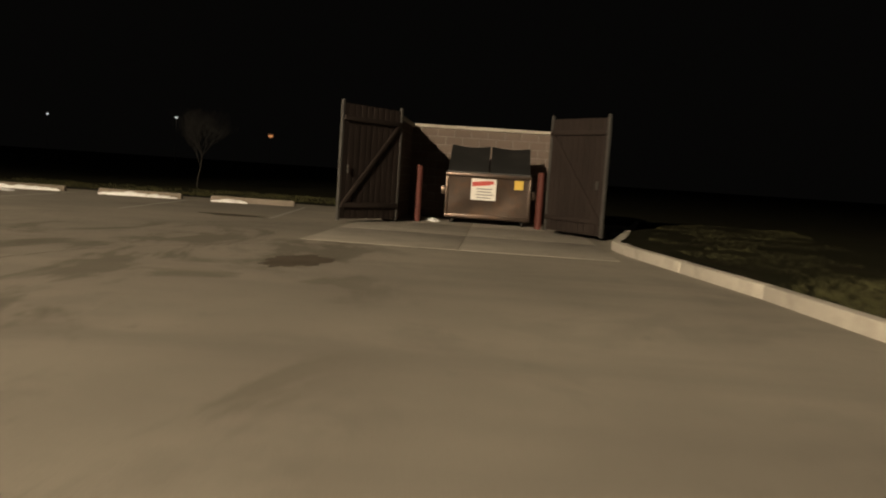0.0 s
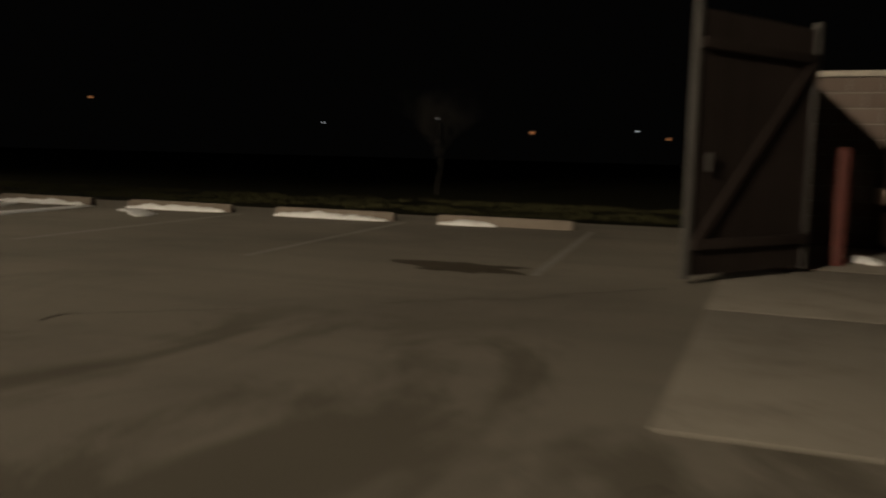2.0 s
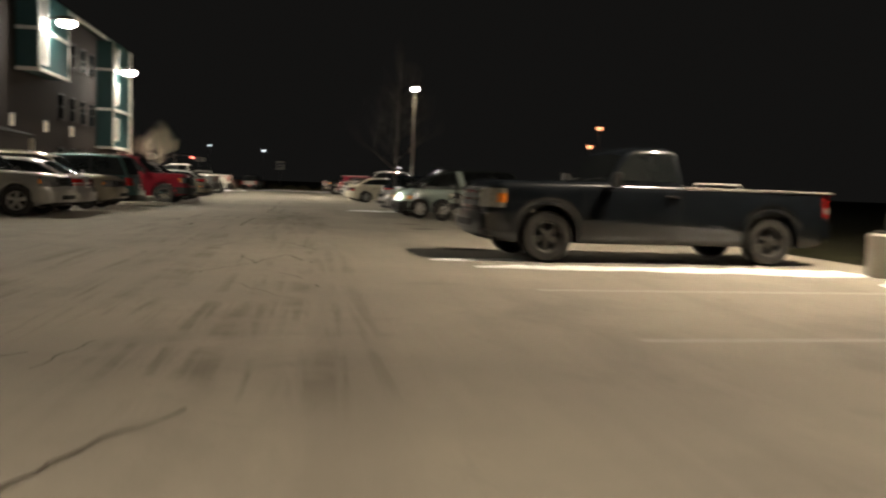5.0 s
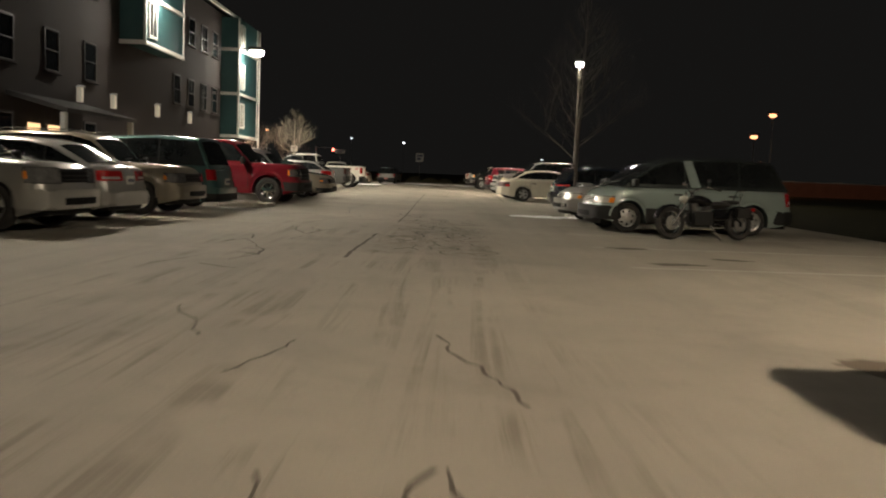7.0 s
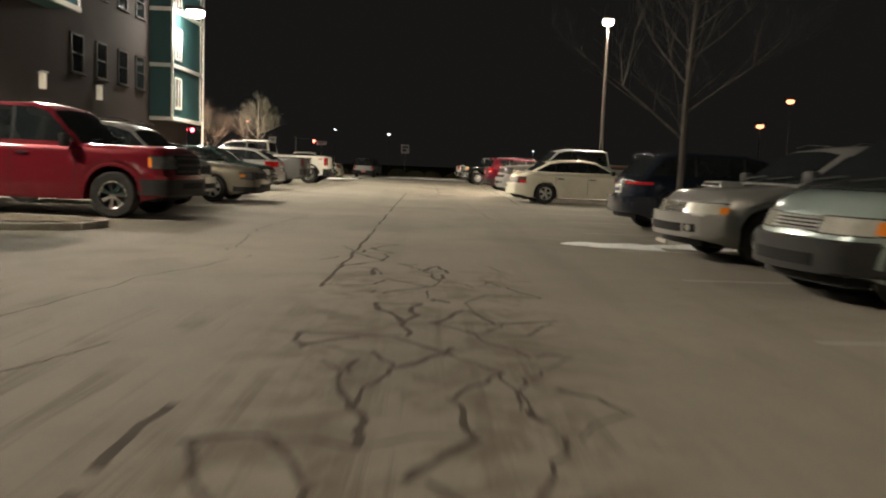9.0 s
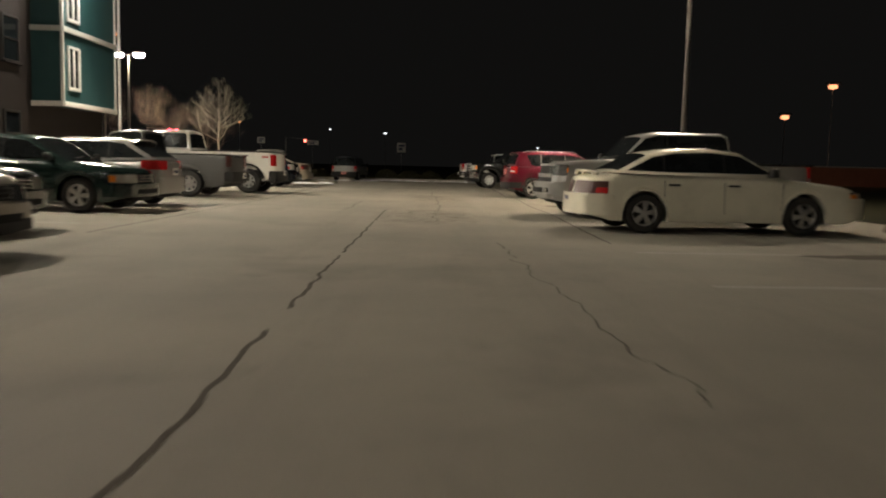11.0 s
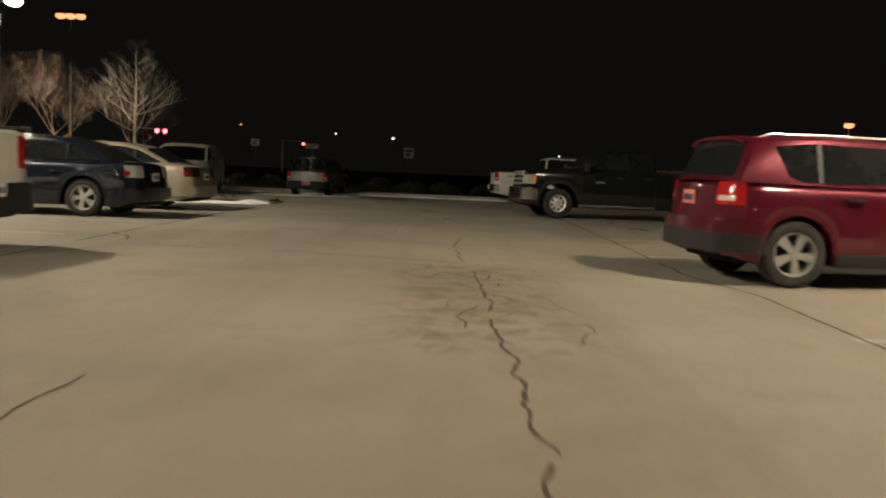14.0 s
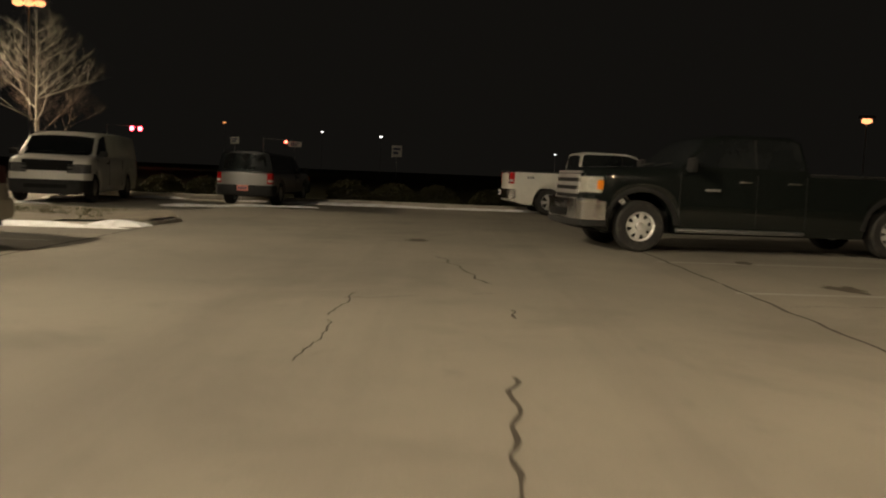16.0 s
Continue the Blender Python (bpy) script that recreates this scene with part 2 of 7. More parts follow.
M["dumpster"] = material("dumpster_steel", (0.085, 0.062, 0.05), 0.33, 0.6, vary=0.2, scale=2.5, fine=40, bump=0.35, depth=0.02, dirt=(0.14, 0.075, 0.04), dirt_amount=0.5, dirt_scale=3)
M["lid"] = material("black_lid", (0.018, 0.018, 0.018), 0.5, 0, vary=0.2, scale=4, bump=0.25, depth=0.01, dirt=(0.1, 0.09, 0.08), dirt_amount=0.25)
M["rust"] = material("rusty_bollard", (0.1, 0.026, 0.02), 0.7, 0.2, vary=0.3, scale=8, bump=0.3)
M["sign_white"] = material("sign_white", (0.72, 0.7, 0.66), 0.45, vary=0.05, scale=6, bump=0.05, dirt=(0.4, 0.37, 0.33), dirt_amount=0.3, dirt_scale=8)
M["sign_red"] = material("sign_red", (0.5, 0.06, 0.05), 0.5, vary=0.1, bump=0.0)
M["sign_grey"] = material("sign_print", (0.2, 0.2, 0.2), 0.5, vary=0.1, bump=0.0)
M["yellow"] = material("yellow_sticker", (0.62, 0.42, 0.06), 0.5, vary=0.12, scale=20, bump=0.0)
M["brick"] = material("dark_brick", (0.036, 0.026, 0.022), 0.88, 0, vary=0.25, scale=1.2, fine=14, bump=0.3, depth=0.01, dirt=(0.032, 0.027, 0.024), dirt_amount=0.5)
M["teal"] = material("teal_panel", (0.024, 0.08, 0.084), 0.6, 0, vary=0.1, scale=1.5, bump=0.1, dirt=(0.05, 0.1, 0.1), dirt_amount=0.3)
M["trim"] = material("white_trim", (0.75, 0.73, 0.68), 0.55, 0, vary=0.06, scale=4, bump=0.08)
M["roof"] = material("roof_shingle", (0.06, 0.055, 0.05), 0.9, 0, vary=0.2, scale=3, bump=0.3)
M["window"] = material("dark_window", (0.015, 0.018, 0.02), 0.08, 0, vary=0.1, bump=0.0)
M["pole"] = material("pole_paint", (0.3, 0.29, 0.27), 0.5, 0.4, vary=0.1, scale=4, bump=0.1)
M["dark_pole"] = material("dark_pole_paint", (0.06, 0.055, 0.05), 0.5, 0.4, vary=0.1, scale=4, bump=0.1)
M["bark"] = material("pale_bark", (0.25, 0.225, 0.19), 0.9, 0, vary=0.3, scale=5, fine=60, bump=0.5, depth=0.01, stretch=(1, 1, 0.3))
M["bark_red"] = material("reddish_twigs", (0.085, 0.06, 0.045), 0.9, 0, vary=0.3, scale=5, fine=60, bump=0.5, depth=0.01, stretch=(1, 1, 0.3))
# darkest of the bark colours
M["bark_black"] = material("near_black_bark", (0.022, 0.019, 0.016), 0.9, 0, vary=0.3, scale=5, fine=60, bump=0.5, depth=0.01, stretch=(1, 1, 0.3))
M["bark_dark"] = material("grey_bark", (0.05, 0.043, 0.036), 0.9, 0, vary=0.3, scale=5, fine=60, bump=0.5, depth=0.01, stretch=(1, 1, 0.3))
M["hedge"] = material("hedge_leaf", (0.046, 0.044, 0.024), 0.95, 0, vary=0.4, scale=3, bump=0.2, spec=0.1, per_object=0.2)
M["leather"] = material("black_seat", (0.02, 0.019, 0.018), 0.5, 0, vary=0.2, scale=20, bump=0.3)
M["gloss_black"] = paint("gloss_black", (0.01, 0.01, 0.011), 0.2, 0.25, 0.12)
M["red_trailer"] = material("red_trailer_side", (0.3, 0.1, 0.055), 0.85, 0, vary=0.2, scale=1.0, bump=0.2)
M["lit_white"] = glowing("white_lamp_glass", (1.0, 0.93, 0.8), 60)
M["lit_orange"] = glowing("sodium_lamp_glass", (1.0, 0.36, 0.16), 1.1)
M["lit_far"] = glowing("far_white_lamp", (0.9, 0.95, 1.0), 1.2)
M["lit_far_orange"] = glowing("far_sodium_lamp", (1.0, 0.4, 0.15), 0.7)
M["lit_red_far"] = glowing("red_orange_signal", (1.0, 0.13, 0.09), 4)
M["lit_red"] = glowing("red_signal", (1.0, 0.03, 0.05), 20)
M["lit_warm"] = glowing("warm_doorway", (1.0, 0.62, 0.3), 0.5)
M["lit_sconce"] = glowing("sconce_glass", (1.0, 0.88, 0.68), 0.06)

P = {}
P["blue_grey"] = paint("dark_blue_grey_paint", (0.006, 0.008, 0.011), 0.1, 0.3)
P["green_silver"] = paint("pale_green_paint", (0.27, 0.33, 0.31), 0.25)
P["smoke"] = paint("smoked_green_paint", (0.03, 0.036, 0.034), 0.1, 0.25)
P["silver"] = paint("silver_paint", (0.34, 0.335, 0.32), 0.5)
P["silver_grey"] = paint("grey_silver_paint", (0.33, 0.325, 0.315), 0.6)
P["dark_blue"] = paint("dark_blue_paint", (0.009, 0.013, 0.022), 0.05, 0.22)
P["white"] = paint("white_paint", (0.74, 0.72, 0.66), 0.0)
P["cream"] = paint("off_white_paint", (0.72, 0.68, 0.55), 0.0)
P["red"] = paint("deep_red_paint", (0.085, 0.005, 0.015), 0.3, 0.36)
P["bright_red"] = paint("red_paint", (0.16, 0.009, 0.018), 0.2)
P["black_green"] = paint("black_green_paint", (0.008, 0.0105, 0.0095), 0.05, 0.22)
P["beige"] = paint("beige_paint", (0.22, 0.195, 0.15), 0.45)
P["pale_beige"] = paint("pale_beige_paint", (0.36, 0.32, 0.25), 0.3)
# silver lightened to carry the headlight beam on one pickup
P["bright_silver"] = paint("bright_silver_paint", (0.37, 0.366, 0.355), 0.4)
P["teal"] = paint("teal_green_paint", (0.05, 0.105, 0.1), 0.4)
P["dark_green"] = paint("dark_green_paint", (0.012, 0.026, 0.022), 0.1, 0.22)
P["grey"] = paint("faded_grey_paint", (0.075, 0.075, 0.072), 0.15, 0.5, 0.6)


# ---- mesh tools ----
def rise(x, y):
    """Height of the lot, which lies level."""
    return 0.0


def finish(bm, sharp=0.6):
    for f in bm.faces:
        f.smooth = True
    for e in bm.edges:
        if len(e.link_faces) == 2 and e.calc_face_angle(0) > sharp:
            e.smooth = False


def mesh_of(name, bm, mat, smooth=True, sharp=0.6):
    bmesh.ops.recalc_face_normals(bm, faces=bm.faces)
    if smooth:
        finish(bm, sharp)
    me = bpy.data.meshes.new(name)
    bm.to_mesh(me)
    bm.free()
    me.materials.append(mat)
    return me


def part(name, bm, mat, parent, label="", smooth=True, sharp=0.6):
    ob = new(name, mesh_of(name, bm, mat, smooth, sharp))
    ob.parent = parent
    return tagged(ob, label)


def shared(name, me, parent, m=None):
    ob = new(name, me)
    ob.parent = parent
    if m is not None:
        ob.matrix_basis = m
    return ob


def thing(name, m, label, category, group="", kind=""):
    ob = new(name)
    ob.empty_display_size = 0.2
    ob.matrix_world = m
    return tagged(ob, label, category, group, kind)


def solo(name, bm, mat, label, category, group="", kind="", m=None, smooth=True):
    ob = new(name, mesh_of(name, bm, mat, smooth))
    if m is not None:
        ob.matrix_world = m
    return tagged(ob, label, category, group, kind)


def box(bm, cx, cy, cz, sx, sy, sz, bevel=0.0, rot=None, taper=1.0):
    r = bmesh.ops.create_cube(bm, size=1.0)
    vs = r["verts"]
    for v in vs:
        k = taper if v.co.z > 0 else 1.0
        v.co = Vector((v.co.x * sx * k, v.co.y * sy * k, v.co.z * sz))
    if bevel:
        es = list({e for v in vs for e in v.link_edges})
        b = bmesh.ops.bevel(bm, geom=es, offset=min(bevel, 0.45 * min(sx, sy, sz)), segments=2, affect="EDGES", profile=0.6)
        vs = list({v for v in b["verts"]} | {v for v in vs if v.is_valid})
    mm = Matrix.Translation((cx, cy, cz)) @ (rot if rot is not None else Matrix.Identity(4))
    for v in vs:
        v.co = mm @ v.co
    return vs


def cyl(bm, a, b, r0, r1=None, n=12, cap=True):
    a, b = Vector(a), Vector(b)
    r1 = r0 if r1 is None else r1
    d = b - a
    q = d.to_track_quat("Z", "Y").to_matrix()
    ra, rb = [], []
    for i in range(n):
        t = 2 * math.pi * i / n
        o = q @ Vector((math.cos(t), math.sin(t), 0))
        ra.append(bm.verts.new(a + o * r0))
        rb.append(bm.verts.new(b + o * r1))
    for i in range(n):
        j = (i + 1) % n
        bm.faces.new((ra[i], ra[j], rb[j], rb[i]))
    if cap:
        bm.faces.new(ra[::-1])
        bm.faces.new(rb)
    return ra + rb


def tube(bm, pts, r, n=8):
    for a, b in zip(pts[:-1], pts[1:]):
        cyl(bm, a, b, r, r, n)


def lathe(bm, profile, n=28, axis="Y", close=True):
    """profile: (radius, offset along the axis), turned round the axis."""
    rings = []
    for r, o in profile:
        ring = []
        for i in range(n):
            t = 2 * math.pi * i / n
            c, s = r * math.cos(t), r * math.sin(t)
            ring.append(bm.verts.new((c, o, s) if axis == "Y" else (c, s, o)))
        rings.append(ring)
    for a, b in zip(rings[:-1], rings[1:]):
        for i in range(n):
            j = (i + 1) % n
            bm.faces.new((a[i], a[j], b[j], b[i]))
    if close:
        for ring in (rings[0], rings[-1]):
            bm.faces.new(ring)
    return rings


def prism(bm, poly, lift):
    """A flat polygon (list of Vectors) thickened by the vector lift."""
    lo = [bm.verts.new(p) for p in poly]
    hi = [bm.verts.new(p + lift) for p in poly]
    bm.faces.new(lo[::-1])
    bm.faces.new(hi)
    for i in range(len(poly)):
        j = (i + 1) % len(poly)
        bm.faces.new((lo[i], lo[j], hi[j], hi[i]))


def lerp_table(table, x):
    """Smooth-free piecewise interpolation in a table of (x, value), x falling."""
    if x >= table[0][0]:
        return table[0][1]
    for (x0, v0), (x1, v1) in zip(table[:-1], table[1:]):
        if x1 <= x <= x0:
            k = (x0 - x) / (x0 - x1) if x0 != x1 else 0
            return v0 + (v1 - v0) * k
    return table[-1][1]


def clip_poly(poly, axis, value, keep_above):
    out = []
    for i, p in enumerate(poly):
        q = poly[(i + 1) % len(poly)]
        a = (p[axis] - value) * (1 if keep_above else -1)
        b = (q[axis] - value) * (1 if keep_above else -1)
        if a >= 0:
            out.append(p)
        if a * b < 0:
            k = a / (a - b)
            out.append(tuple(p[c] + (q[c] - p[c]) * k for c in (0, 1)))
    return out


def shrink(poly, d):
    """A convex polygon moved inwards by d."""
    cx = sum(p[0] for p in poly) / len(poly)
    cz = sum(p[1] for p in poly) / len(poly)
    n = len(poly)
    lines = []
    for i in range(n):
        p, q = poly[i], poly[(i + 1) % n]
        dx, dz = q[0] - p[0], q[1] - p[1]
        ln = math.hypot(dx, dz)
        if ln < 1e-6:
            continue
        nx, nz = -dz / ln, dx / ln
        if nx * (cx - p[0]) + nz * (cz - p[1]) < 0:
            nx, nz = -nx, -nz
        lines.append((p[0] + nx * d, p[1] + nz * d, dx / ln, dz / ln))
    out = []
    for i in range(len(lines)):
        x0, z0, ax, az = lines[i - 1]
        x1, z1, bx, bz = lines[i]
        det = ax * bz - az * bx
        if abs(det) < 1e-4:
            out.append((x1, z1))
            continue
        k = ((x1 - x0) * bz - (z1 - z0) * bx) / det
        out.append((x0 + ax * k, z0 + az * k))
    return out


# ---- vehicles ----
WHEELS = {}


def wheel_meshes(r, width, rim_r, style, rim_mat, key):
    if key in WHEELS:
        return WHEELS[key]
    bm = bmesh.new()
    h = width / 2
    lathe(bm, [(rim_r * 0.97, -h * 0.86), (rim_r + 0.012, -h * 0.97), (r - 0.04, -h), (r - 0.012, -h * 0.86), (r, -h * 0.62), (r, -h * 0.34), (r - 0.008, -h * 0.3), (r - 0.008, -h * 0.24), (r, -h * 0.2), (r, h * 0.2), (r - 0.008, h * 0.24), (r - 0.008, h * 0.3), (r, h * 0.34), (r, h * 0.62),
               (r - 0.012, h * 0.86), (r - 0.04, h), (rim_r + 0.012, h * 0.97), (rim_r * 0.97, h * 0.86)], 36, close=False)
    tyre = mesh_of("tyre", bm, M["rubber"])
    bm = bmesh.new()
    lathe(bm, [(rim_r * 0.9, -h * 0.8), (rim_r, -h * 0.84), (rim_r, -h * 0.2), (rim_r, h * 0.2), (rim_r, h * 0.84), (rim_r * 0.985, h * 0.9), (rim_r * 0.92, h * 0.84), (rim_r * 0.89, h * 0.5)], 32, close=False)
    if style == "eight_hole" or style == "hubcap":
        n = 8 if style == "eight_hole" else 7
        lathe(bm, [(rim_r * 0.9, h * 0.55), (rim_r * 0.84, h * 0.62)], 32, close=False)
        lathe(bm, [(rim_r * 0.56, h * 0.72), (rim_r * 0.3, h * 0.7), (rim_r * 0.28, h * 0.86), (rim_r * 0.2, h * 0.95)], 32)
        for i in range(n):
            t0 = 2 * math.pi * i / n
            a = math.pi / n * 0.62
            poly = []
            for rr, tt in ((0.86, t0 - a * 0.8), (0.86, t0 + a * 0.8), (0.52, t0 + a * 1.2), (0.52, t0 - a * 1.2)):
                poly.append(Vector((rim_r * rr * math.cos(tt), h * (0.6 if rr > 0.6 else 0.7), rim_r * rr * math.sin(tt))))
            prism(bm, poly, Vector((0, -0.03, 0)))
    else:
        n = int(style)
        for i in range(n):
            t0 = 2 * math.pi * i / n + math.pi / 2
            a, c = 0.26 * 5 / n, 0.40 * 5 / n
            poly = []
            for rr, tt, y in ((0.93, t0 - a, 0.7), (0.93, t0 + a, 0.7), (0.22, t0 + c * 1.5, 0.86), (0.22, t0 - c * 1.5, 0.86)):
                poly.append(Vector((rim_r * rr * math.cos(tt), h * y, rim_r * rr * math.sin(tt))))
            prism(bm, poly, Vector((0, -0.035, 0)))
        lathe(bm, [(rim_r * 0.26, h * 0.55), (rim_r * 0.25, h * 0.92), (rim_r * 0.12, h * 0.96)], 20)
    for i in range(5):
        t = 2 * math.pi * i / 5
        cyl(bm, (rim_r * 0.36 * math.cos(t), h * 0.62, rim_r * 0.36 * math.sin(t)), (rim_r * 0.36 * math.cos(t), h * 0.8, rim_r * 0.36 * math.sin(t)), 0.011, n=6)
    rim = mesh_of("rim", bm, rim_mat)
    bm = bmesh.new()
    lathe(bm, [(rim_r * 0.88, h * 0.1), (rim_r * 0.62, h * 0.16), (rim_r * 0.2, h * 0.2)], 24)
    disc = mesh_of("brake_disc", bm, M["chassis"])
    WHEELS[key] = (tyre, rim, disc)
    return WHEELS[key]


def vehicle(name, m, label, category, paint_mat, spec, group=""):
    """A parked road vehicle. Local x runs forward, y to its left, z up from the ground at the middle of its length."""
    s = dict(L=4.8, W=1.82, wb=2.75, fo=0.95, r=0.33, rim=0.22, tw=0.21, clear=0.2, belt=0.95, roofz=1.45, tops=[], cabin=[], splits=[], style="5",
             rim_mat="alloy", arch=0.07, head=(0.68, 0.18, 0.42), tail=(0.78, 0.3, 0.2), bumper="body", bed=None, grille="bars", lower=None,
             rails=False, amber="front", ends=0.34, plate="plate", moulding=False, roof_w=0.80, flare=None, nose_round=0.34, tail_mat="red_lens", rake=(0.22, 0.2), rake_z=0.5, head_wrap=0.26, tail_wrap=0.16, amber_h=0.8, amber_from=0.13, reverse=True, cabin_mat=None, bow=(0.13, 0.10), spoiler=None, spoiler_posts=False, under=True, fog=False, head_mat="headlamp", corner_red=False, glass_back=None, grille_frame=False, frame=0.05, dark_pillars=True, pillar_mat="black_plastic", glass=None, strip=None, skirt=0.0, rail_lift=0.06, step="", scoop=False, bed_bar=False, decal="", badge=None, lip=0.022, lip_mat=None, rail_cap="black_plastic")
    s.update(spec)
    root = thing(name, m, label, category, group)
    L, W, H2 = s["L"], s["W"], s["L"] / 2
    w = W / 2
    xf = H2 - s["fo"]
    xr = xf - s["wb"]
    ra = s["r"] + s["arch"]
    clear = s["clear"]

    def add(nm, bmx, mat, parent, label="", smooth=True):
        """Links a part after rounding the ends of the vehicle in plan."""
        for v in bmx.verts:
            k = max(0.0, (abs(v.co.x) - (H2 - 0.75)) / 0.75)
            v.co.x -= math.copysign(1, v.co.x) * s["bow"][0 if v.co.x > 0 else 1] * min(1.0, k) ** 1.4 * (abs(v.co.y) / w) ** 2.0
        return part(nm, bmx, mat, parent, label, smooth, 0.95)

    def wide_box(bmx, cx, cz, sx, sy, sz, bevel=0.008):
        """A bar across the vehicle, in ten lengths so that it can follow the rounded ends."""
        ys = [sy * (k / 10 - 0.5) for k in range(11)]
        ring = [Vector((cx + sx / 2, y, cz - sz / 2)) for y in ys] + [Vector((cx - sx / 2, y, cz - sz / 2)) for y in reversed(ys)]
        prism(bmx, ring, Vector((0, 0, sz)))

    def z_bottom(x):
        z = clear + 0.10 * max(0.0, (abs(x) - (H2 - 0.45)) / 0.45)
        for xc in (xf, xr):
            d = abs(x - xc)
            if d < ra:
                z = max(z, s["r"] + math.sqrt(ra * ra - d * d))
        return z

    def half_width(x):
        end = max(0.0, (abs(x) - (H2 - s["nose_round"])) / s["nose_round"])
        return w * (1 - s["ends"] * 0.42 * end ** 2.2 - 0.015 * (abs(x) / H2))

    def raked(x, z):
        """The ends lean: above bumper height the nose and tail slope back towards the cabin."""
        k = max(0.0, (abs(x) - (H2 - 0.6)) / 0.6)
        lean = s["rake"][0] if x > 0 else s["rake"][1]
        return x - math.copysign(1, x) * lean * min(1.0, k) * max(0.0, z - s["rake_z"])

    def wrap(name, sgn, end, y_in, depth, z0, z1, mat, parent, proud=0.010, y_out=None, start=0.0):
        """A lamp that follows the corner of the body, from y_in on the end face round to depth along the flank."""
        steps = [start + (depth - start) * k / 5 for k in range(6)] if start else [0.0, 0.02, 0.06, 0.12, 0.2, depth]
        steps = [d for d in steps if d <= depth]
        line = [] if start else [((H2 + proud), y_in + (half_width(H2) - 0.01 - y_in) * k / 6) for k in range(7)]
        line += [(H2 - d, half_width(H2 - d) - 0.008 + proud) for d in steps]
        inner = [(px - 0.07, max(py - 0.06, 0.0) if start else py - 0.06 * (py > y_in + 0.07)) for px, py in reversed(line)]
        inner[-1] = (inner[-1][0], y_in if not start else inner[-1][1])
        bmw = bmesh.new()
        prism(bmw, [Vector((end * px, sgn * py, z0)) for px, py in line + inner], Vector((0, 0, z1 - z0)))
        es = [e for e in bmw.edges if e.calc_length() > 0.03]
        bmesh.ops.bevel(bmw, geom=[e for e in bmw.edges if abs(e.verts[0].co.z - e.verts[1].co.z) < 1e-5], offset=0.008, segments=2, affect="EDGES")
        for v in bmw.verts:
            v.co.x = raked(v.co.x, v.co.z)
        return add(name, bmw, mat, parent)

    tops = s["tops"]
    xs = set()
    for xc in (xf, xr):
        for k in range(-10, 11):
            xs.add(round(xc + ra * math.sin(k / 10 * math.pi / 2), 4))
        xs.add(round(xc - ra - 0.004, 4)), xs.add(round(xc + ra + 0.004, 4))
    for k in range(0, 25):
        xs.add(round(-H2 + L * k / 24, 4))
    for e in (0.02, 0.06, 0.12, 0.2):
        xs.add(round(H2 - e, 4)), xs.add(round(-H2 + e, 4))
    for x, _ in tops:
        if abs(x) < H2 - 0.01:
            xs.add(round(x, 4))
    bed = s["bed"]
    stations = sorted(xs, reverse=True)
    if bed:
        b0, b1, floor = bed
        stations = [x for x in stations if abs(x - b0) > 0.02 and abs(x - b1) > 0.02]
        stations = sorted(stations + [b0 + 0.0005, b0 - 0.0005, b1 + 0.0005, b1 - 0.0005], reverse=True)
    bm = bmesh.new()
    rows = []
    for x in stations:
        zt, zb = lerp_table(tops, x), z_bottom(x)
        end = max(0.0, (abs(x) - (H2 - s["nose_round"])) / s["nose_round"])
        wx = half_width(x)
        zt -= (0.10 if x > 0 else 0.05) * end ** 3
        zs = zt - 0.075
        zb = min(zb, zs - 0.05)
        lo = zb + 0.42 * (zs - zb)
        pts = [(wx - 0.30, zb), (wx - 0.035, zb), (wx - 0.005, zb + 0.3 * (lo - zb)), (wx, lo), (wx - 0.012, zs - 0.10), (wx - 0.03, zs - 0.02),
               (wx - 0.075, zs + 0.035), (wx * 0.62, zt - 0.012), (0.0, zt)]
        if bed and bed[1] <= x <= bed[0]:
            pts[6:] = [(wx - 0.09, zs - 0.015), (wx - 0.10, bed[2]), (0.0, bed[2])]
        elif bed and x < bed[0]:
            pts[6:] = [(wx - 0.09, zs - 0.01), (wx * 0.6, zs - 0.01), (0.0, zs - 0.01)]
        ring = [bm.verts.new((raked(x, z), -y, z)) for y, z in pts[:-1]] + [bm.verts.new((raked(x, z), y, z)) for y, z in reversed(pts)]
        rows.append(ring)
    for a, b in zip(rows[:-1], rows[1:]):
        for i in range(len(a) - 1):
            bm.faces.new((a[i], a[i + 1], b[i + 1], b[i]))
    for ring in (rows[0], rows[-1]):
        n2 = len(ring)
        levels = []
        for i in range(n2 // 2):
            p, q = ring[i], ring[n2 - 1 - i]
            levels.append([p] + [bm.verts.new(p.co.lerp(q.co, k / 8)) for k in range(1, 8)] + [q])
        for lo_row, hi_row in zip(levels[1:-1], levels[2:]):
            for i in range(8):
                bm.faces.new((lo_row[i], lo_row[i + 1], hi_row[i + 1], hi_row[i]))
        last = levels[-1]
        for i in range(4):
            bm.faces.new((last[i], last[i + 1], ring[n2 // 2]))
            bm.faces.new((last[8 - i], last[7 - i], ring[n2 // 2]))
    body = add("body", bm, paint_mat, root)

    bm = bmesh.new()
    box(bm, 0, 0, clear + 0.17, L - 0.5, W - 0.56, 0.36, 0.05)
    for xc in (xf, xr):
        cyl(bm, (xc, -w + 0.2, s["r"]), (xc, w - 0.2, s["r"]), 0.05, n=8)
    add("chassis", bm, M["chassis"], root)

    # cabin
    cab = [(max(x, -H2 + s["rake"][1] * max(0.0, z - s["rake_z"]) + 0.05), z) for x, z in s["cabin"]]
    belt, roofz, wr = s["belt"], s["roofz"], w * s["roof_w"]

    def side_y(z):
        k = min(1.15, max(0.0, (z - belt) / (roofz - belt)))
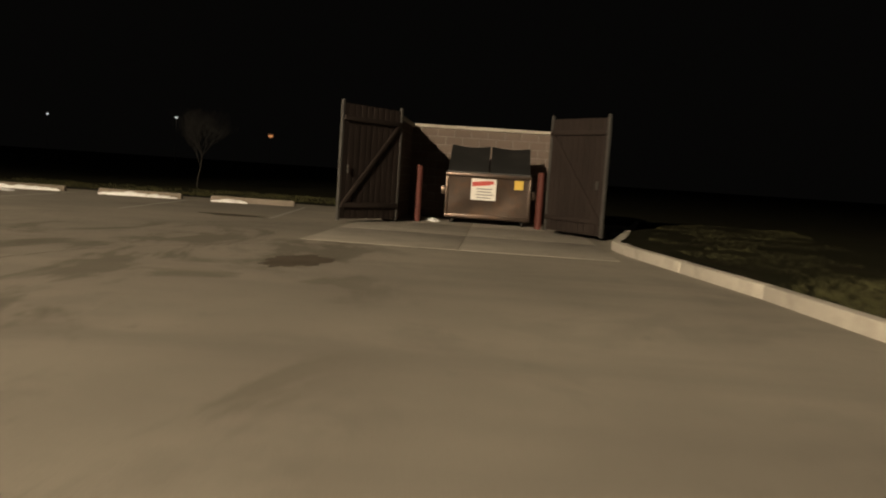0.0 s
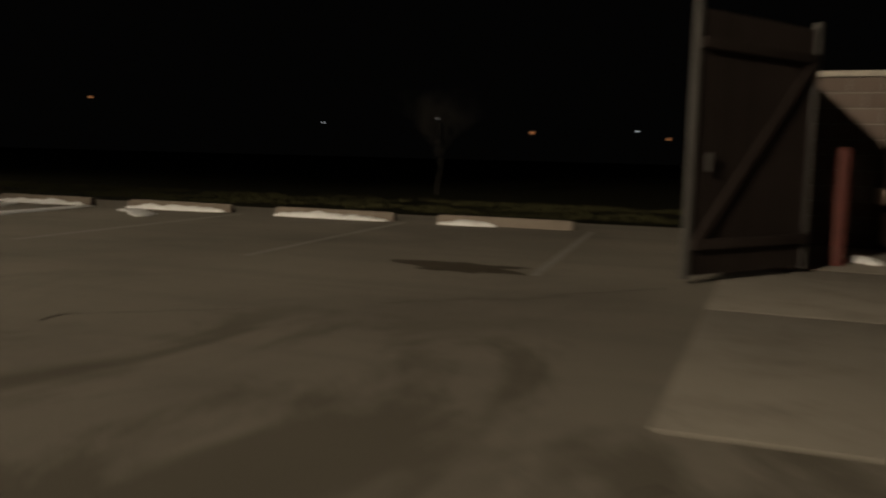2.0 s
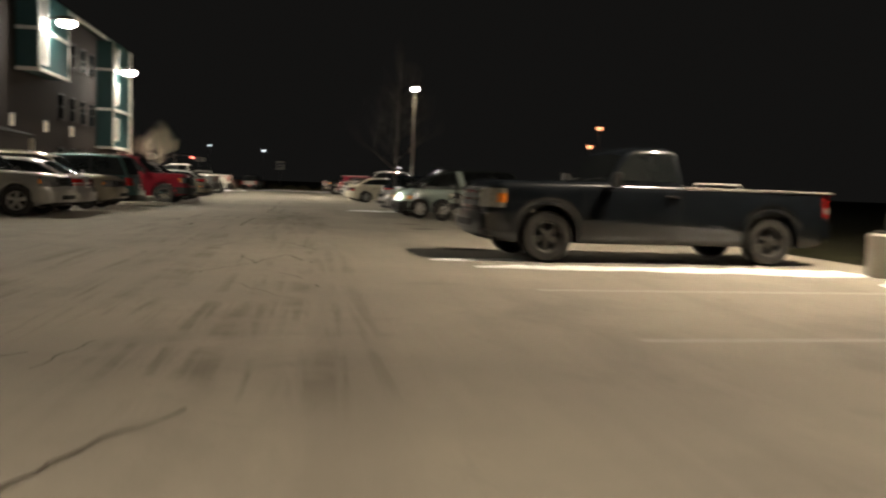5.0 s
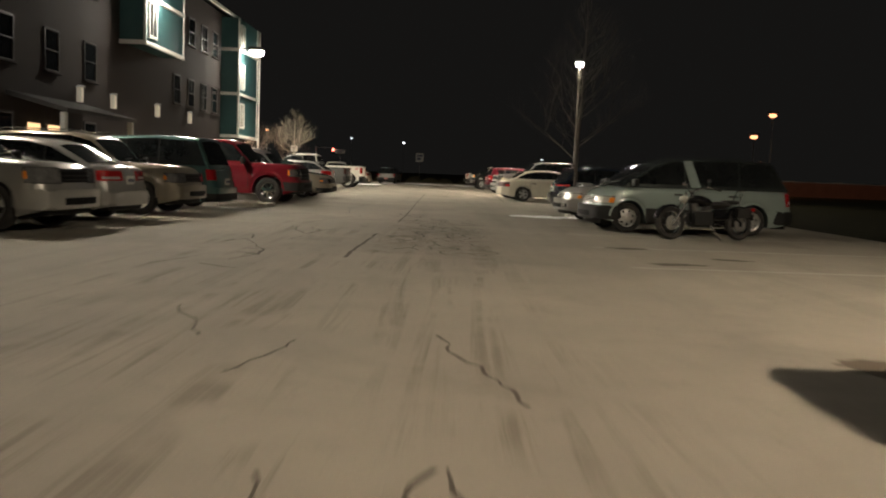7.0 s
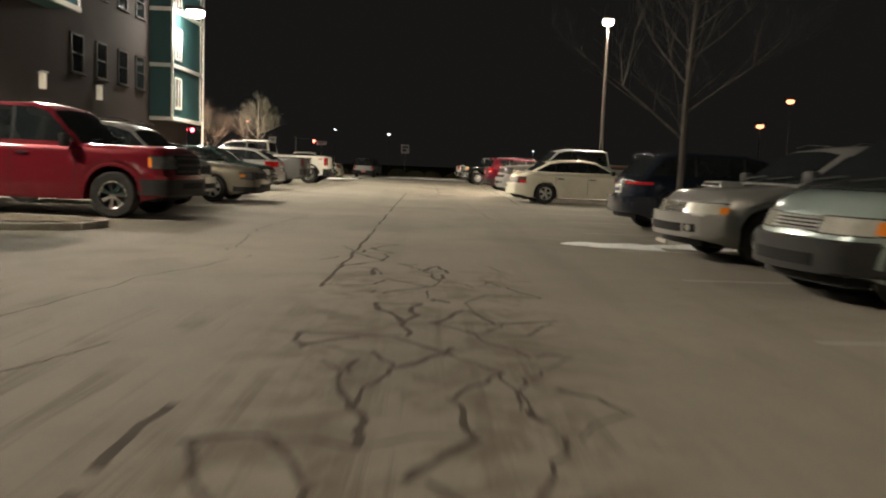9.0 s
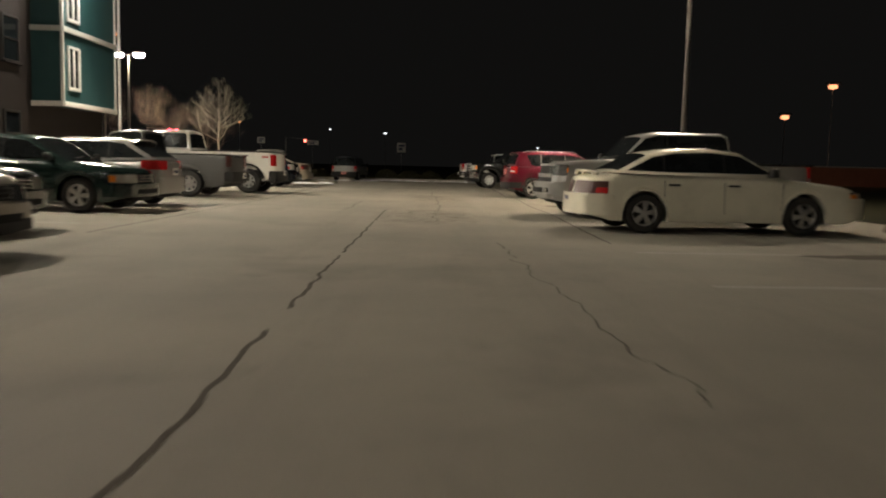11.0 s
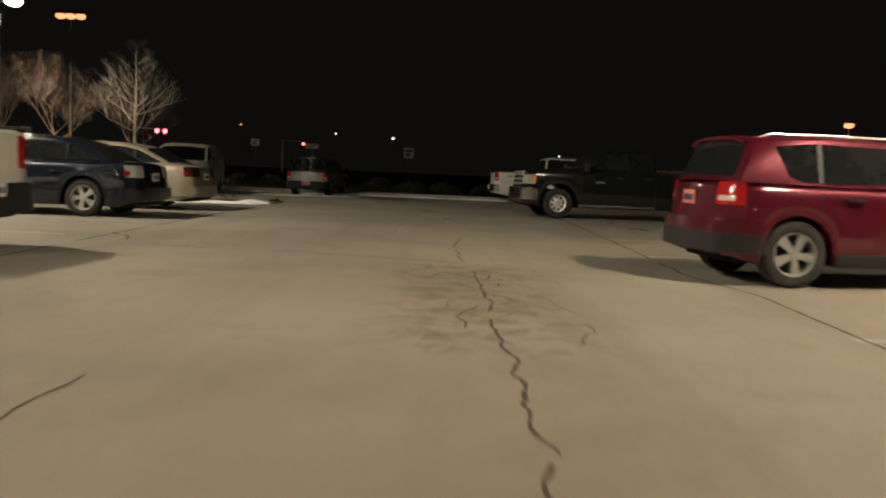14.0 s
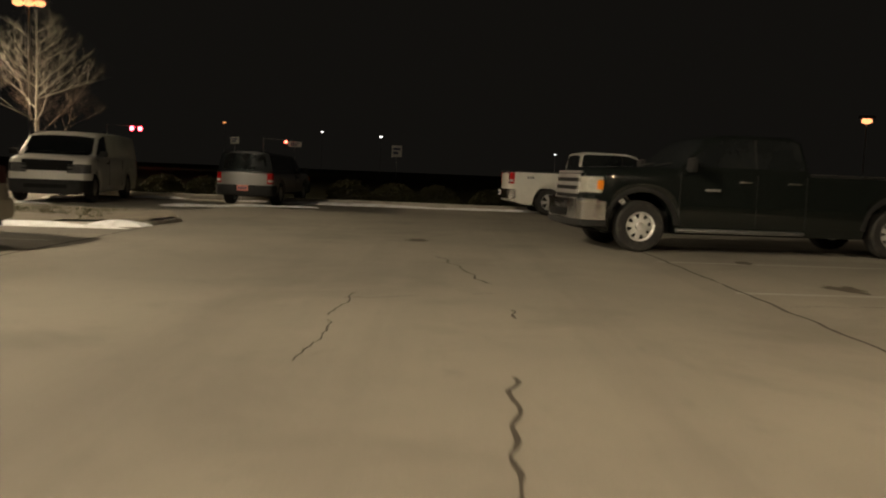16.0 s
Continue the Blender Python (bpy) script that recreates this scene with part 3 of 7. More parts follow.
        return (w - 0.055) + (wr - (w - 0.055)) * k

    bm = bmesh.new()
    cols = []
    for i, (x, z) in enumerate(cab):
        y = side_y(z)
        crown = 0.045 if 0 < i < len(cab) - 1 else 0.015
        bow = 0.10 if i in (0,) else 0.0
        drop = 0.04 if 0 < i < len(cab) - 1 else 0.0
        ring = []
        for u in (-1, -0.985, -0.94, -0.86, -0.6, 0, 0.6, 0.86, 0.94, 0.985, 1):
            k = max(0.0, (abs(u) - 0.86) / 0.14)
            fall = drop * k ** 2.4
            ring.append(bm.verts.new((x - bow * abs(u) ** 2, math.copysign(side_y(z - fall) * abs(u) if k < 1 else side_y(z - drop), u) if u else 0.0, z + crown * (1 - abs(u) ** 3) - fall)))
        cols.append(ring)
    for a, b in zip(cols[:-1], cols[1:]):
        for i in range(10):
            bm.faces.new((a[i], a[i + 1], b[i + 1], b[i]))
    for side in (0, 10):
        bm.faces.new([c[side] for c in cols])
    add("cabin", bm, s["cabin_mat"] or paint_mat, root)

    # windscreen, rear window and side windows
    def slope_pane(p0, p1, nm, u=0.9, lo=0.06, hi=0.93):
        bmw = bmesh.new()
        grid = []
        dirv = Vector((p1[0] - p0[0], 0, p1[1] - p0[1]))
        nrm = Vector((dirv.z, 0, -dirv.x)).normalized()
        if nrm.z < 0:
            nrm = -nrm
        for k in (lo, hi):
            x, z = p0[0] + (p1[0] - p0[0]) * k, p0[1] + (p1[1] - p0[1]) * k
            crown0 = 0.015 + 0.03 * k
            y = side_y(z)
            bow = 0.10 * (1 - k) if p0 is cab[0] else 0.0
            grid.append([bmw.verts.new(Vector((x - bow * abs(t) ** 2, y * t * u, z + crown0 * (1 - abs(t) ** 3))) + nrm * 0.014) for t in (-1, -0.66, -0.33, 0, 0.33, 0.66, 1)])
        for i in range(6):
            bmw.faces.new((grid[0][i], grid[0][i + 1], grid[1][i + 1], grid[1][i]))
        ex = bmesh.ops.extrude_face_region(bmw, geom=list(bmw.faces))
        for v in [g for g in ex["geom"] if isinstance(g, bmesh.types.BMVert)]:
            v.co -= nrm * 0.012
        add(nm, bmw, M["glass"], root)

    slope_pane(cab[0], cab[1], "windscreen")
    slope_pane(cab[-1], cab[-2], "rear_window", 0.84, 0.12, 0.9)
    poly = [(x, z) for x, z in cab]
    poly = clip_poly(poly, 1, belt + 0.03, True)
    glass = list(s["glass"]) if s["glass"] else shrink(poly, s["frame"])
    if s["glass_back"] is not None:
        glass = clip_poly(glass, 0, s["glass_back"], True)
    cuts = s["splits"]
    lims = [99.0] + list(cuts) + [-99.0]
    for hi, lo in zip(lims[:-1], lims[1:]):
        if s.get("blind") and lo < s["blind"]:
            continue
        g = clip_poly(glass, 0, hi - 0.02, False) if hi < 90 else glass
        g = clip_poly(g, 0, lo + 0.02, True) if lo > -90 else g
        if len(g) < 3:
            continue
        area = abs(sum(g[i][0] * g[(i + 1) % len(g)][1] - g[(i + 1) % len(g)][0] * g[i][1] for i in range(len(g)))) / 2
        if area < 0.02:
            continue
        for sgn in (-1, 1):
            bmw = bmesh.new()
            prism(bmw, [Vector((x, sgn * (side_y(z) - 0.004), z)) for x, z in g], Vector((0, sgn * 0.011, 0)))
            add("side_window", bmw, M["glass"], root, smooth=False)

    # dark pillar covers between the side windows
    for sx in cuts:
        for sgn in (-1, 1):
            g = clip_poly(clip_poly(glass, 0, sx + 0.03, False), 0, sx - 0.03, True) if glass else []
            if len(g) < 3 or not s["dark_pillars"]:
                continue
            bmw = bmesh.new()
            prism(bmw, [Vector((x, sgn * (side_y(z) - 0.004), z)) for x, z in g], Vector((0, sgn * 0.009, 0)))
            add("pillar_cover", bmw, M[s["pillar_mat"]], root, smooth=False)
    if s["strip"]:
        for sgn in (-1, 1):
            bmw = bmesh.new()
            prism(bmw, [Vector((x, sgn * (side_y(z) - 0.004), z)) for x, z in s["strip"]], Vector((0, sgn * 0.02, 0)))
            add("pillar_trim", bmw, paint_mat, root, "body-coloured slanting pillar", smooth=False)

    # seams and handles
    seams = s.get("seams", [cab[0][0] - 0.12] + list(cuts))
    for sx in seams:
        zt = lerp_table(tops, sx) - 0.1
        for sgn in (-1, 1):
            bmw = bmesh.new()
            zl = max(clear + 0.14, z_bottom(sx) + 0.02)
            box(bmw, sx, sgn * (w * (1 - 0.015 * abs(sx) / H2) - 0.006), (zt + zl) / 2, 0.009, 0.014, max(0.05, zt - zl))
            part("door_seam", bmw, M["chassis"], body, smooth=False)
    for hx in s.get("handles", [c + 0.16 for c in cuts[:2]]):
        for sgn in (-1, 1):
            bmw = bmesh.new()
            box(bmw, hx, sgn * (w + 0.006), belt - 0.13, 0.2, 0.035, 0.035, 0.01)
            part("door_handle", bmw, M[s.get("handle_mat", "black_plastic")], root)
    for sgn in (-1, 1):
        bmw = bmesh.new()
        mx = cab[0][0] - 0.42 * (cab[0][0] - cab[1][0])
        box(bmw, mx, sgn * (w + 0.10), belt + 0.10, 0.11, 0.2, 0.15 * s.get("mirror", 1.0), 0.04)
        box(bmw, mx, sgn * (w - 0.02), belt + 0.05, 0.06, 0.1, 0.05, 0.01)
        part("wing_mirror", bmw, M["black_plastic"] if s.get("mirror_black", True) else paint_mat, root)

    # lights
    hz, hh, hw = s["head"]
    tz, th, tw = s["tail"]
    we = half_width(H2)
    for sgn in (-1, 1):
        lamp = wrap("headlight", sgn, 1, we - hw, s["head_wrap"], hz - hh / 2, hz + hh / 2, M[s["head_mat"]], root)
        wrap("lamp_bezel", sgn, 1, we - hw - 0.015, s["head_wrap"] + 0.012, hz - hh / 2 - 0.014, hz + hh / 2 + 0.014, M["black_plastic"], lamp, 0.004)
        if s["amber"]:
            ah = hh * s["amber_h"] / 2
            wrap("turn_signal", sgn, 1, 0, s["head_wrap"] + 0.01, hz - ah, hz + ah, M["amber"], lamp, 0.014, start=s["amber_from"])
        tl = wrap("tail_light", sgn, -1, we - tw, s["tail_wrap"], tz - th / 2, tz + th / 2, M[s["tail_mat"]], root)
        if s["corner_red"]:
            wrap("brake_lens", sgn, -1, 0, s["tail_wrap"] + 0.01, tz - th * s.get("brake_lo", 0.36), tz + th * s.get("brake_hi", 0.05), M["red_lens"], tl, 0.014, start=s.get("brake_from", 0.07))
        if s["reverse"]:
            wrap("reverse_light", sgn, -1, we - tw * 0.8, 0.06, tz - th * 0.34, tz - th * 0.10, M["clear_lens"], tl, 0.014)
    # bumpers
    bmat = {"body": paint_mat, "chrome": M["chrome"], "black": M["black_plastic"]}[s["bumper"]]
    bh = s.get("bumper_h", 0.24)
    bz = s.get("bumper_z", clear + 0.24)
    out = 0.045 if s["bumper"] == "body" or not bed and s["bumper"] == "black" else 0.07
    for e in (1, -1):
        ds = [0.5, 0.42, 0.34, 0.26, 0.18, 0.1, 0.05, 0.02, 0.0]
        if bed and e < 0:
            ds = [0.16, 0.1, 0.05, 0.02, 0.0]
        elif s["bumper"] == "chrome":
            ds = [0.36, 0.26, 0.18, 0.1, 0.05, 0.02, 0.0]
        flank = [(H2 - d + out * max(0.0, 1 - d / 0.2), half_width(H2 - d) - 0.006 + out * 0.6 * (1.0 if s["bumper"] == "chrome" else 1 - d / 0.55)) for d in ds]
        line = flank + [(H2 + out + 0.02, half_width(H2) * k / 10) for k in (9, 8, 6, 4, 2, 0, -2, -4, -6, -8, -9)] + [(px, -py) for px, py in reversed(flank)]
        inner = [(px - 0.07, py * 0.93) for px, py in reversed(line)]
        bmw = bmesh.new()
        prism(bmw, [Vector((e * px, py, bz - bh / 2)) for px, py in line + inner], Vector((0, 0, bh)))
        es = [ed for ed in bmw.edges if abs(ed.verts[0].co.z - ed.verts[1].co.z) < 1e-4]
        bmesh.ops.bevel(bmw, geom=es, offset=0.028, segments=3, affect="EDGES")
        bo = add("front_bumper" if e > 0 else "rear_bumper", bmw, bmat, root)
        if s["skirt"]:
            bmw = bmesh.new()
            prism(bmw, [Vector((e * (px + 0.006), py * 1.004, bz - bh / 2 - 0.05)) for px, py in line + inner], Vector((0, 0, 0.05 + bh * s["skirt"])))
            add("bumper_skirt", bmw, M["black_plastic"], bo, "black plastic lower bumper")
        if e > 0:
            bmw = bmesh.new()
            wide_box(bmw, H2 + out + 0.012, bz - bh * 0.12, 0.03, W * 0.5, bh * 0.36)
            add("air_intake", bmw, M["grille_black"], bo)
    # grille
    gz, gh, gw = s.get("grille_box", (hz, hh * 0.95, W - 2 * hw - 0.28))
    gx = raked(H2, gz) - H2
    bmw = bmesh.new()
    wide_box(bmw, H2 - 0.05 + gx, gz, 0.12, gw, gh)
    for v in bmw.verts:
        v.co.x += raked(H2, v.co.z) - H2 - gx
    gr = add("grille", bmw, M["grille_black"], root)
    if s["grille"] == "bars":
        nb = s.get("nbars", 3)
        for k in range(nb):
            bmw = bmesh.new()
            wide_box(bmw, raked(H2, gz - gh / 2 + gh * (k + 0.5) / nb) + 0.015, gz - gh / 2 + gh * (k + 0.5) / nb, 0.035, gw, gh / nb * s.get("bar_fill", 0.35))
            add("grille_bar", bmw, M[s.get("bar_mat", "chrome")], gr)
    if s["grille_frame"]:
        bmw = bmesh.new()
        for zc in (gz - gh / 2, gz + gh / 2):
            wide_box(bmw, raked(H2, zc) + 0.012, zc, 0.04, gw + 0.06, 0.035)
        add("grille_surround", bmw, M["alloy"], gr)
    # plate
    bmw = bmesh.new()
    pz = s.get("plate_z", hz - 0.12)
    px = raked(-H2, pz) - s.get("plate_out", 0.012)
    box(bmw, px, 0, pz, 0.02, 0.31, 0.155, 0.005)
    pl = add("number_plate", bmw, M[s["plate"]], root)
    bmw = bmesh.new()
    for k in range(5):
        box(bmw, px - 0.012, -0.1 + 0.05 * k, pz - 0.005, 0.006, 0.03, 0.07)
    add("plate_bars", bmw, M["ink"], pl, smooth=False)
    # boot spoiler, hatch spoiler and bumper under-panels
    if s["spoiler"]:
        sx, sz, sw = s["spoiler"]
        bmw = bmesh.new()
        ys = [sw * (k / 12 - 0.5) for k in range(13)]
        top = [[bmw.verts.new((sx + dx, y, sz + dz - 0.06 * (abs(y) / (sw / 2)) ** 4)) for y in ys] for dx, dz in ((0.13, 0.0), (0.0, 0.025), (-0.05, 0.02), (-0.05, -0.012), (0.1, -0.03))]
        for a, b in zip(top, top[1:] + top[:1]):
            for i in range(12):
                bmw.faces.new((a[i], a[i + 1], b[i + 1], b[i]))
        sp_ob = add("spoiler", bmw, paint_mat, root)
        if s["spoiler_posts"]:
            for yy in (-0.62, 0.0, 0.62):
                bmw = bmesh.new()
                box(bmw, sx + 0.03, yy * sw / 1.5, sz - 0.05, 0.09, 0.12, 0.06, 0.012)
                add("spoiler_post", bmw, paint_mat, sp_ob)
    if s["under"]:
        for e in (1, -1):
            bmw = bmesh.new()
            wide_box(bmw, e * (H2 - 0.24), bz - bh / 2 - 0.03, 0.3, W * 0.74, 0.14)
            add("under_panel", bmw, M["black_plastic"], root)
    if s["fog"]:
        for sgn in (-1, 1):
            bmw = bmesh.new()
            box(bmw, H2 + out + 0.01, sgn * w * 0.66, bz - bh * 0.1, 0.04, 0.2, bh * 0.34, 0.015)
            fo = add("fog_light_recess", bmw, M["black_plastic"], root)
            bmw = bmesh.new()
            cyl(bmw, (H2 + out + 0.02, sgn * w * 0.66, bz - bh * 0.1), (H2 + out + 0.036, sgn * w * 0.66, bz - bh * 0.1), 0.04, n=14)
            add("fog_light", bmw, M["headlamp"], fo)
    # windscreen wipers and aerial
    for sgn in (-0.62, 0.12):
        bmw = bmesh.new()
        x0, z0 = cab[0]
        x1, z1 = cab[1]
        px, pz = x0 + (x1 - x0) * 0.10, z0 + (z1 - z0) * 0.10
        cyl(bmw, (px + 0.03, sgn * w, pz + 0.045), (px - 0.06, (sgn + 0.55) * w, pz + 0.09), 0.009, n=6)
        part("wiper", bmw, M["black_plastic"], root)
    # side moulding
    if s["moulding"]:
        for sgn in (-1, 1):
            bmw = bmesh.new()
            box(bmw, (xf + xr) / 2, sgn * (w + 0.004), s["moulding"], s["wb"] - 2 * ra - 0.06, 0.03, 0.07, 0.012)
            part("side_moulding", bmw, M[s.get("moulding_mat", "black_plastic")], root)
    if s["lower"]:
        lmat, lz = s["lower"]
        for sgn in (-1, 1):
            bmw = bmesh.new()
            box(bmw, (xf + xr) / 2, sgn * (w - 0.012), (clear + lz) / 2, s["wb"] - 2 * ra - 0.02, 0.05, lz - clear, 0.015)
            part("sill_cladding", bmw, lmat, root)
    if s["step"]:
        for sgn in (-1, 1):
            bmw = bmesh.new()
            box(bmw, (xf + cab[-1][0]) / 2 - ra / 2 + 0.02, sgn * (w - 0.01), clear + 0.06, xf - ra - cab[-1][0] - 0.06, 0.13, 0.06, 0.025)
            part("running_board", bmw, M[s["step"]], root)
    if s["scoop"]:
        bmw = bmesh.new()
        box(bmw, cab[0][0] + 0.5, 0, lerp_table(tops, cab[0][0] + 0.5) + 0.03, 0.34, 0.6, 0.08, 0.03, taper=0.8)
        sc = part("hood_scoop", bmw, paint_mat, root)
        bmw = bmesh.new()
        box(bmw, cab[0][0] + 0.655, 0, lerp_table(tops, cab[0][0] + 0.6) + 0.035, 0.03, 0.44, 0.04, 0.005)
        part("scoop_mouth", bmw, M["grille_black"], sc)
    if s["flare"]:
        for xc in (xf, xr):
            for sgn in (-1, 1):
                bmw = bmesh.new()
                pts_in, pts_out = [], []
                for k in range(-9, 10):
                    t = k / 9 * 1.42
                    pts_in.append((math.sin(t) * (ra - 0.006), math.cos(t) * (ra - 0.006)))
                    pts_out.append((math.sin(t) * (ra + 0.07), math.cos(t) * (ra + 0.07)))
                prism(bmw, [Vector((xc + a, sgn * (w - 0.03), s["r"] + c)) for a, c in pts_in + pts_out[::-1]], Vector((0, sgn * 0.045, 0)))
                part("wheel_arch_trim", bmw, M["black_plastic"] if s["flare"] == "black" else paint_mat, root, smooth=False)
    # rolled lips of the wheel arches
    if s["lip"] and not s["flare"]:
        for xc in (xf, xr):
            for sgn in (-1, 1):
                bmw = bmesh.new()
                pts = [(math.sin(k / 12 * 1.5), math.cos(k / 12 * 1.5)) for k in range(-12, 13)]
                rows = [[bmw.verts.new((xc + a * rr, sgn * (half_width(xc + a * rr) - 0.006 + out), s["r"] + c * rr)) for a, c in pts]
                        for rr, out in ((ra - 0.012, -0.03), (ra - 0.012, 0.008), (ra + s["lip"] * 0.5, 0.012), (ra + s["lip"] * 1.6, 0.001))]
                for p, q in zip(rows[:-1], rows[1:]):
                    for i in range(24):
                        bmw.faces.new((p[i], p[i + 1], q[i + 1], q[i]))
                part("wheel_arch_lip", bmw, s["lip_mat"] or paint_mat, root)
    # caps along the bed's side rails
    if bed:
        zr = lerp_table(tops, (bed[0] + bed[1]) / 2) - 0.075
        for sgn in (-1, 1):
            bmw = bmesh.new()
            box(bmw, (bed[0] + bed[1]) / 2, sgn * (w * 0.985 - 0.06), zr + 0.008, bed[0] - bed[1] + 0.05, 0.10, 0.04, 0.014)
            part("bed_rail_cap", bmw, M[s["rail_cap"]], root)
    if s["decal"]:
        for sgn in (-1, 1):
            bmw = bmesh.new()
            for dx, ln in ((0.0, 0.055), (0.075, 0.05), (0.145, 0.05)):
                prism(bmw, [Vector((xr - ra + 0.03 - dx + ex, sgn * (half_width(xr - ra - 0.08) - 0.01), zz)) for ex, zz in ((0, zr - 0.2), (-ln, zr - 0.2), (-ln - 0.02, zr - 0.13), (-0.02, zr - 0.13))], Vector((0, sgn * 0.012, 0)))
            part("decal", bmw, M[s["decal"]], root, "small printed stripe on the bed side", smooth=False)
    if s["badge"]:
        for sgn in (-1, 1):
            bmw = bmesh.new()
            box(bmw, s["badge"][0], sgn * (w + 0.002), s["badge"][1], 0.24, 0.016, 0.035, 0.006)
            part("badge", bmw, M["silver_bar"], root, "bright metal strip")
    if s["bed_bar"]:
        for sgn in (-1, 1):
            bmw = bmesh.new()
            tube(bmw, [(bed[0] - 0.12, sgn * (w - 0.08), zr + 0.02), (bed[0] - 0.16, sgn * (w - 0.08), zr + 0.085), (bed[0] - 0.9, sgn * (w - 0.08), zr + 0.085), (bed[0] - 0.95, sgn * (w - 0.08), zr + 0.02)], 0.018, 8)
            part("bed_bar", bmw, M["silver_bar"], root, "bright metal bar on the bed rail")
    if s["rails"]:
        rx = [p for p in cab[1:-1]]
        for sgn in (-1, 1):
            bmw = bmesh.new()
            yy = sgn * (wr - 0.06)
            zz = max(p[1] for p in rx) + s["rail_lift"]
            pts = [(rx[0][0] - 0.1, yy, zz - 0.05), (rx[0][0] - 0.25, yy, zz), (rx[-1][0] + 0.25, yy, zz), (rx[-1][0] + 0.1, yy, zz - 0.05)]
            tube(bmw, pts, 0.013, 6)
            part("roof_rail", bmw, M[s.get("rail_mat", "chrome")], root)
    # wheels
    tyre, rim, disc = wheel_meshes(s["r"], s["tw"], s["rim"], s["style"], M[s["rim_mat"]], (s["r"], s["tw"], s["rim"], s["style"], s["rim_mat"]))
    for xc in (xf, xr):
        for sgn in (-1, 1):
            wo = new("wheel")
            wo.parent = root
            wo.empty_display_size = 0.1
            spin = random.uniform(0, 360)
            wo.matrix_basis = pose(xc, sgn * (w - 0.03 - s["tw"] / 2), s["r"], 0, 0, 0 if sgn > 0 else 180) @ pose(0, 0, 0, 0, spin, 0)
            shared("tyre", tyre, wo), shared("rim", rim, wo), shared("brake_disc", disc, wo)
    return root


def sedan_spec(**kw):
    d = dict(L=5.0, W=1.85, wb=2.8, fo=0.98, r=0.33, rim=0.215, tops=[(2.5, 0.83), (2.3, 0.87), (1.2, 0.98), (0.95, 1.0), (-1.75, 1.03), (-2.1, 1.05), (-2.5, 1.03)],
             belt=0.95, roofz=1.46, cabin=[(1.25, 0.94), (0.35, 1.40), (-0.2, 1.455), (-0.85, 1.43), (-1.25, 1.36), (-2.0, 1.0)], splits=(-0.1, -1.15),
             head=(0.66, 0.16, 0.42), tail=(0.84, 0.18, 0.42), plate_z=0.76)
    d.update(kw)
    return d


def suv_spec(**kw):
    d = dict(L=4.6, W=1.82, wb=2.68, fo=0.9, r=0.36, rim=0.225, tw=0.225, clear=0.24, tops=[(2.3, 1.02), (2.1, 1.06), (1.05, 1.11), (-2.3, 1.11)],
             belt=1.04, roofz=1.68, cabin=[(1.05, 1.04), (0.35, 1.56), (-0.1, 1.66), (-1.2, 1.67), (-1.85, 1.62), (-2.24, 1.06)], splits=(-0.05, -1.0),
             head=(0.80, 0.18, 0.36), tail=(0.88, 0.3, 0.2), plate_z=0.86, roof_w=0.78, bumper="body", bumper_z=0.5, bumper_h=0.3)
    d.update(kw)
    return d


def van_spec(**kw):
    d = dict(L=4.75, W=1.84, wb=2.85, fo=0.86, r=0.32, rim=0.205, clear=0.2, tops=[(2.37, 0.88), (2.2, 0.93), (1.5, 1.05), (-2.37, 1.05)],
             belt=0.99, roofz=1.72, cabin=[(1.65, 1.0), (0.75, 1.58), (0.35, 1.70), (-0.9, 1.74), (-1.95, 1.70), (-2.34, 1.0)], splits=(0.1, -1.0),
             head=(0.66, 0.16, 0.42), tail=(0.82, 0.28, 0.17), plate_z=0.7, roof_w=0.80, bumper_z=0.44, bumper_h=0.26)
    d.update(kw)
    return d


def pickup_spec(L=5.8, wb=3.6, cab_back=-0.5, crew=(), rail=1.28, **kw):
    h = L / 2
    d = dict(L=L, W=2.0, wb=wb, fo=0.98, r=0.39, rim=0.235, tw=0.26, clear=0.3, arch=0.1,
             tops=[(h, 1.2), (h - 0.2, 1.23), (h - 1.4, rail - 0.01), (h - 1.8, rail), (-h, rail)],
             belt=rail - 0.08, roofz=1.88, cabin=[(h - 1.45, rail - 0.09), (h - 2.1, 1.78), (h - 2.4, 1.86), (cab_back + 0.25, 1.87), (cab_back + 0.1, 1.82), (cab_back, rail - 0.08)],
             splits=crew, head=(0.94, 0.24, 0.4), tail=(1.0, 0.4, 0.14), bumper="chrome", bumper_z=0.6, bumper_h=0.28, plate_z=0.62, plate_out=0.1,
             bed=(cab_back - 0.06, -h + 0.07, 0.78), roof_w=0.79, ends=0.16, nose_round=0.26, rake=(0.12, 0.02), tail_wrap=0.1, mirror=1.5, grille_box=(0.92, 0.34, 1.12),
             seams=[h - 1.6] + list(crew) + [cab_back + 0.04], handles=[(crew[0] if crew else cab_back) + 0.2] + ([cab_back + 0.25] if crew else []))
    d.update(kw)
    return d


# ---- ground ----
def axis_steps(a, b, step, far):
    v = list(np.arange(a, b + 0.01, step))
    lo, hi, k = [], [], step * 2
    x = a
    while x > -far:
        x -= k
        lo.append(x)
        k *= 1.8
    x, k = b, step * 2
    while x < far:
        x += k
        hi.append(x)
        k *= 1.8
    return lo[::-1] + v + hi


def sheet(bm, xs, ys, height):
    rows = [[bm.verts.new((x, y, height(x, y))) for x in xs] for y in ys]
    for a, b in zip(rows[:-1], rows[1:]):
        for i in range(len(xs) - 1):
            bm.faces.new((a[i], a[i + 1], b[i + 1], b[i]))


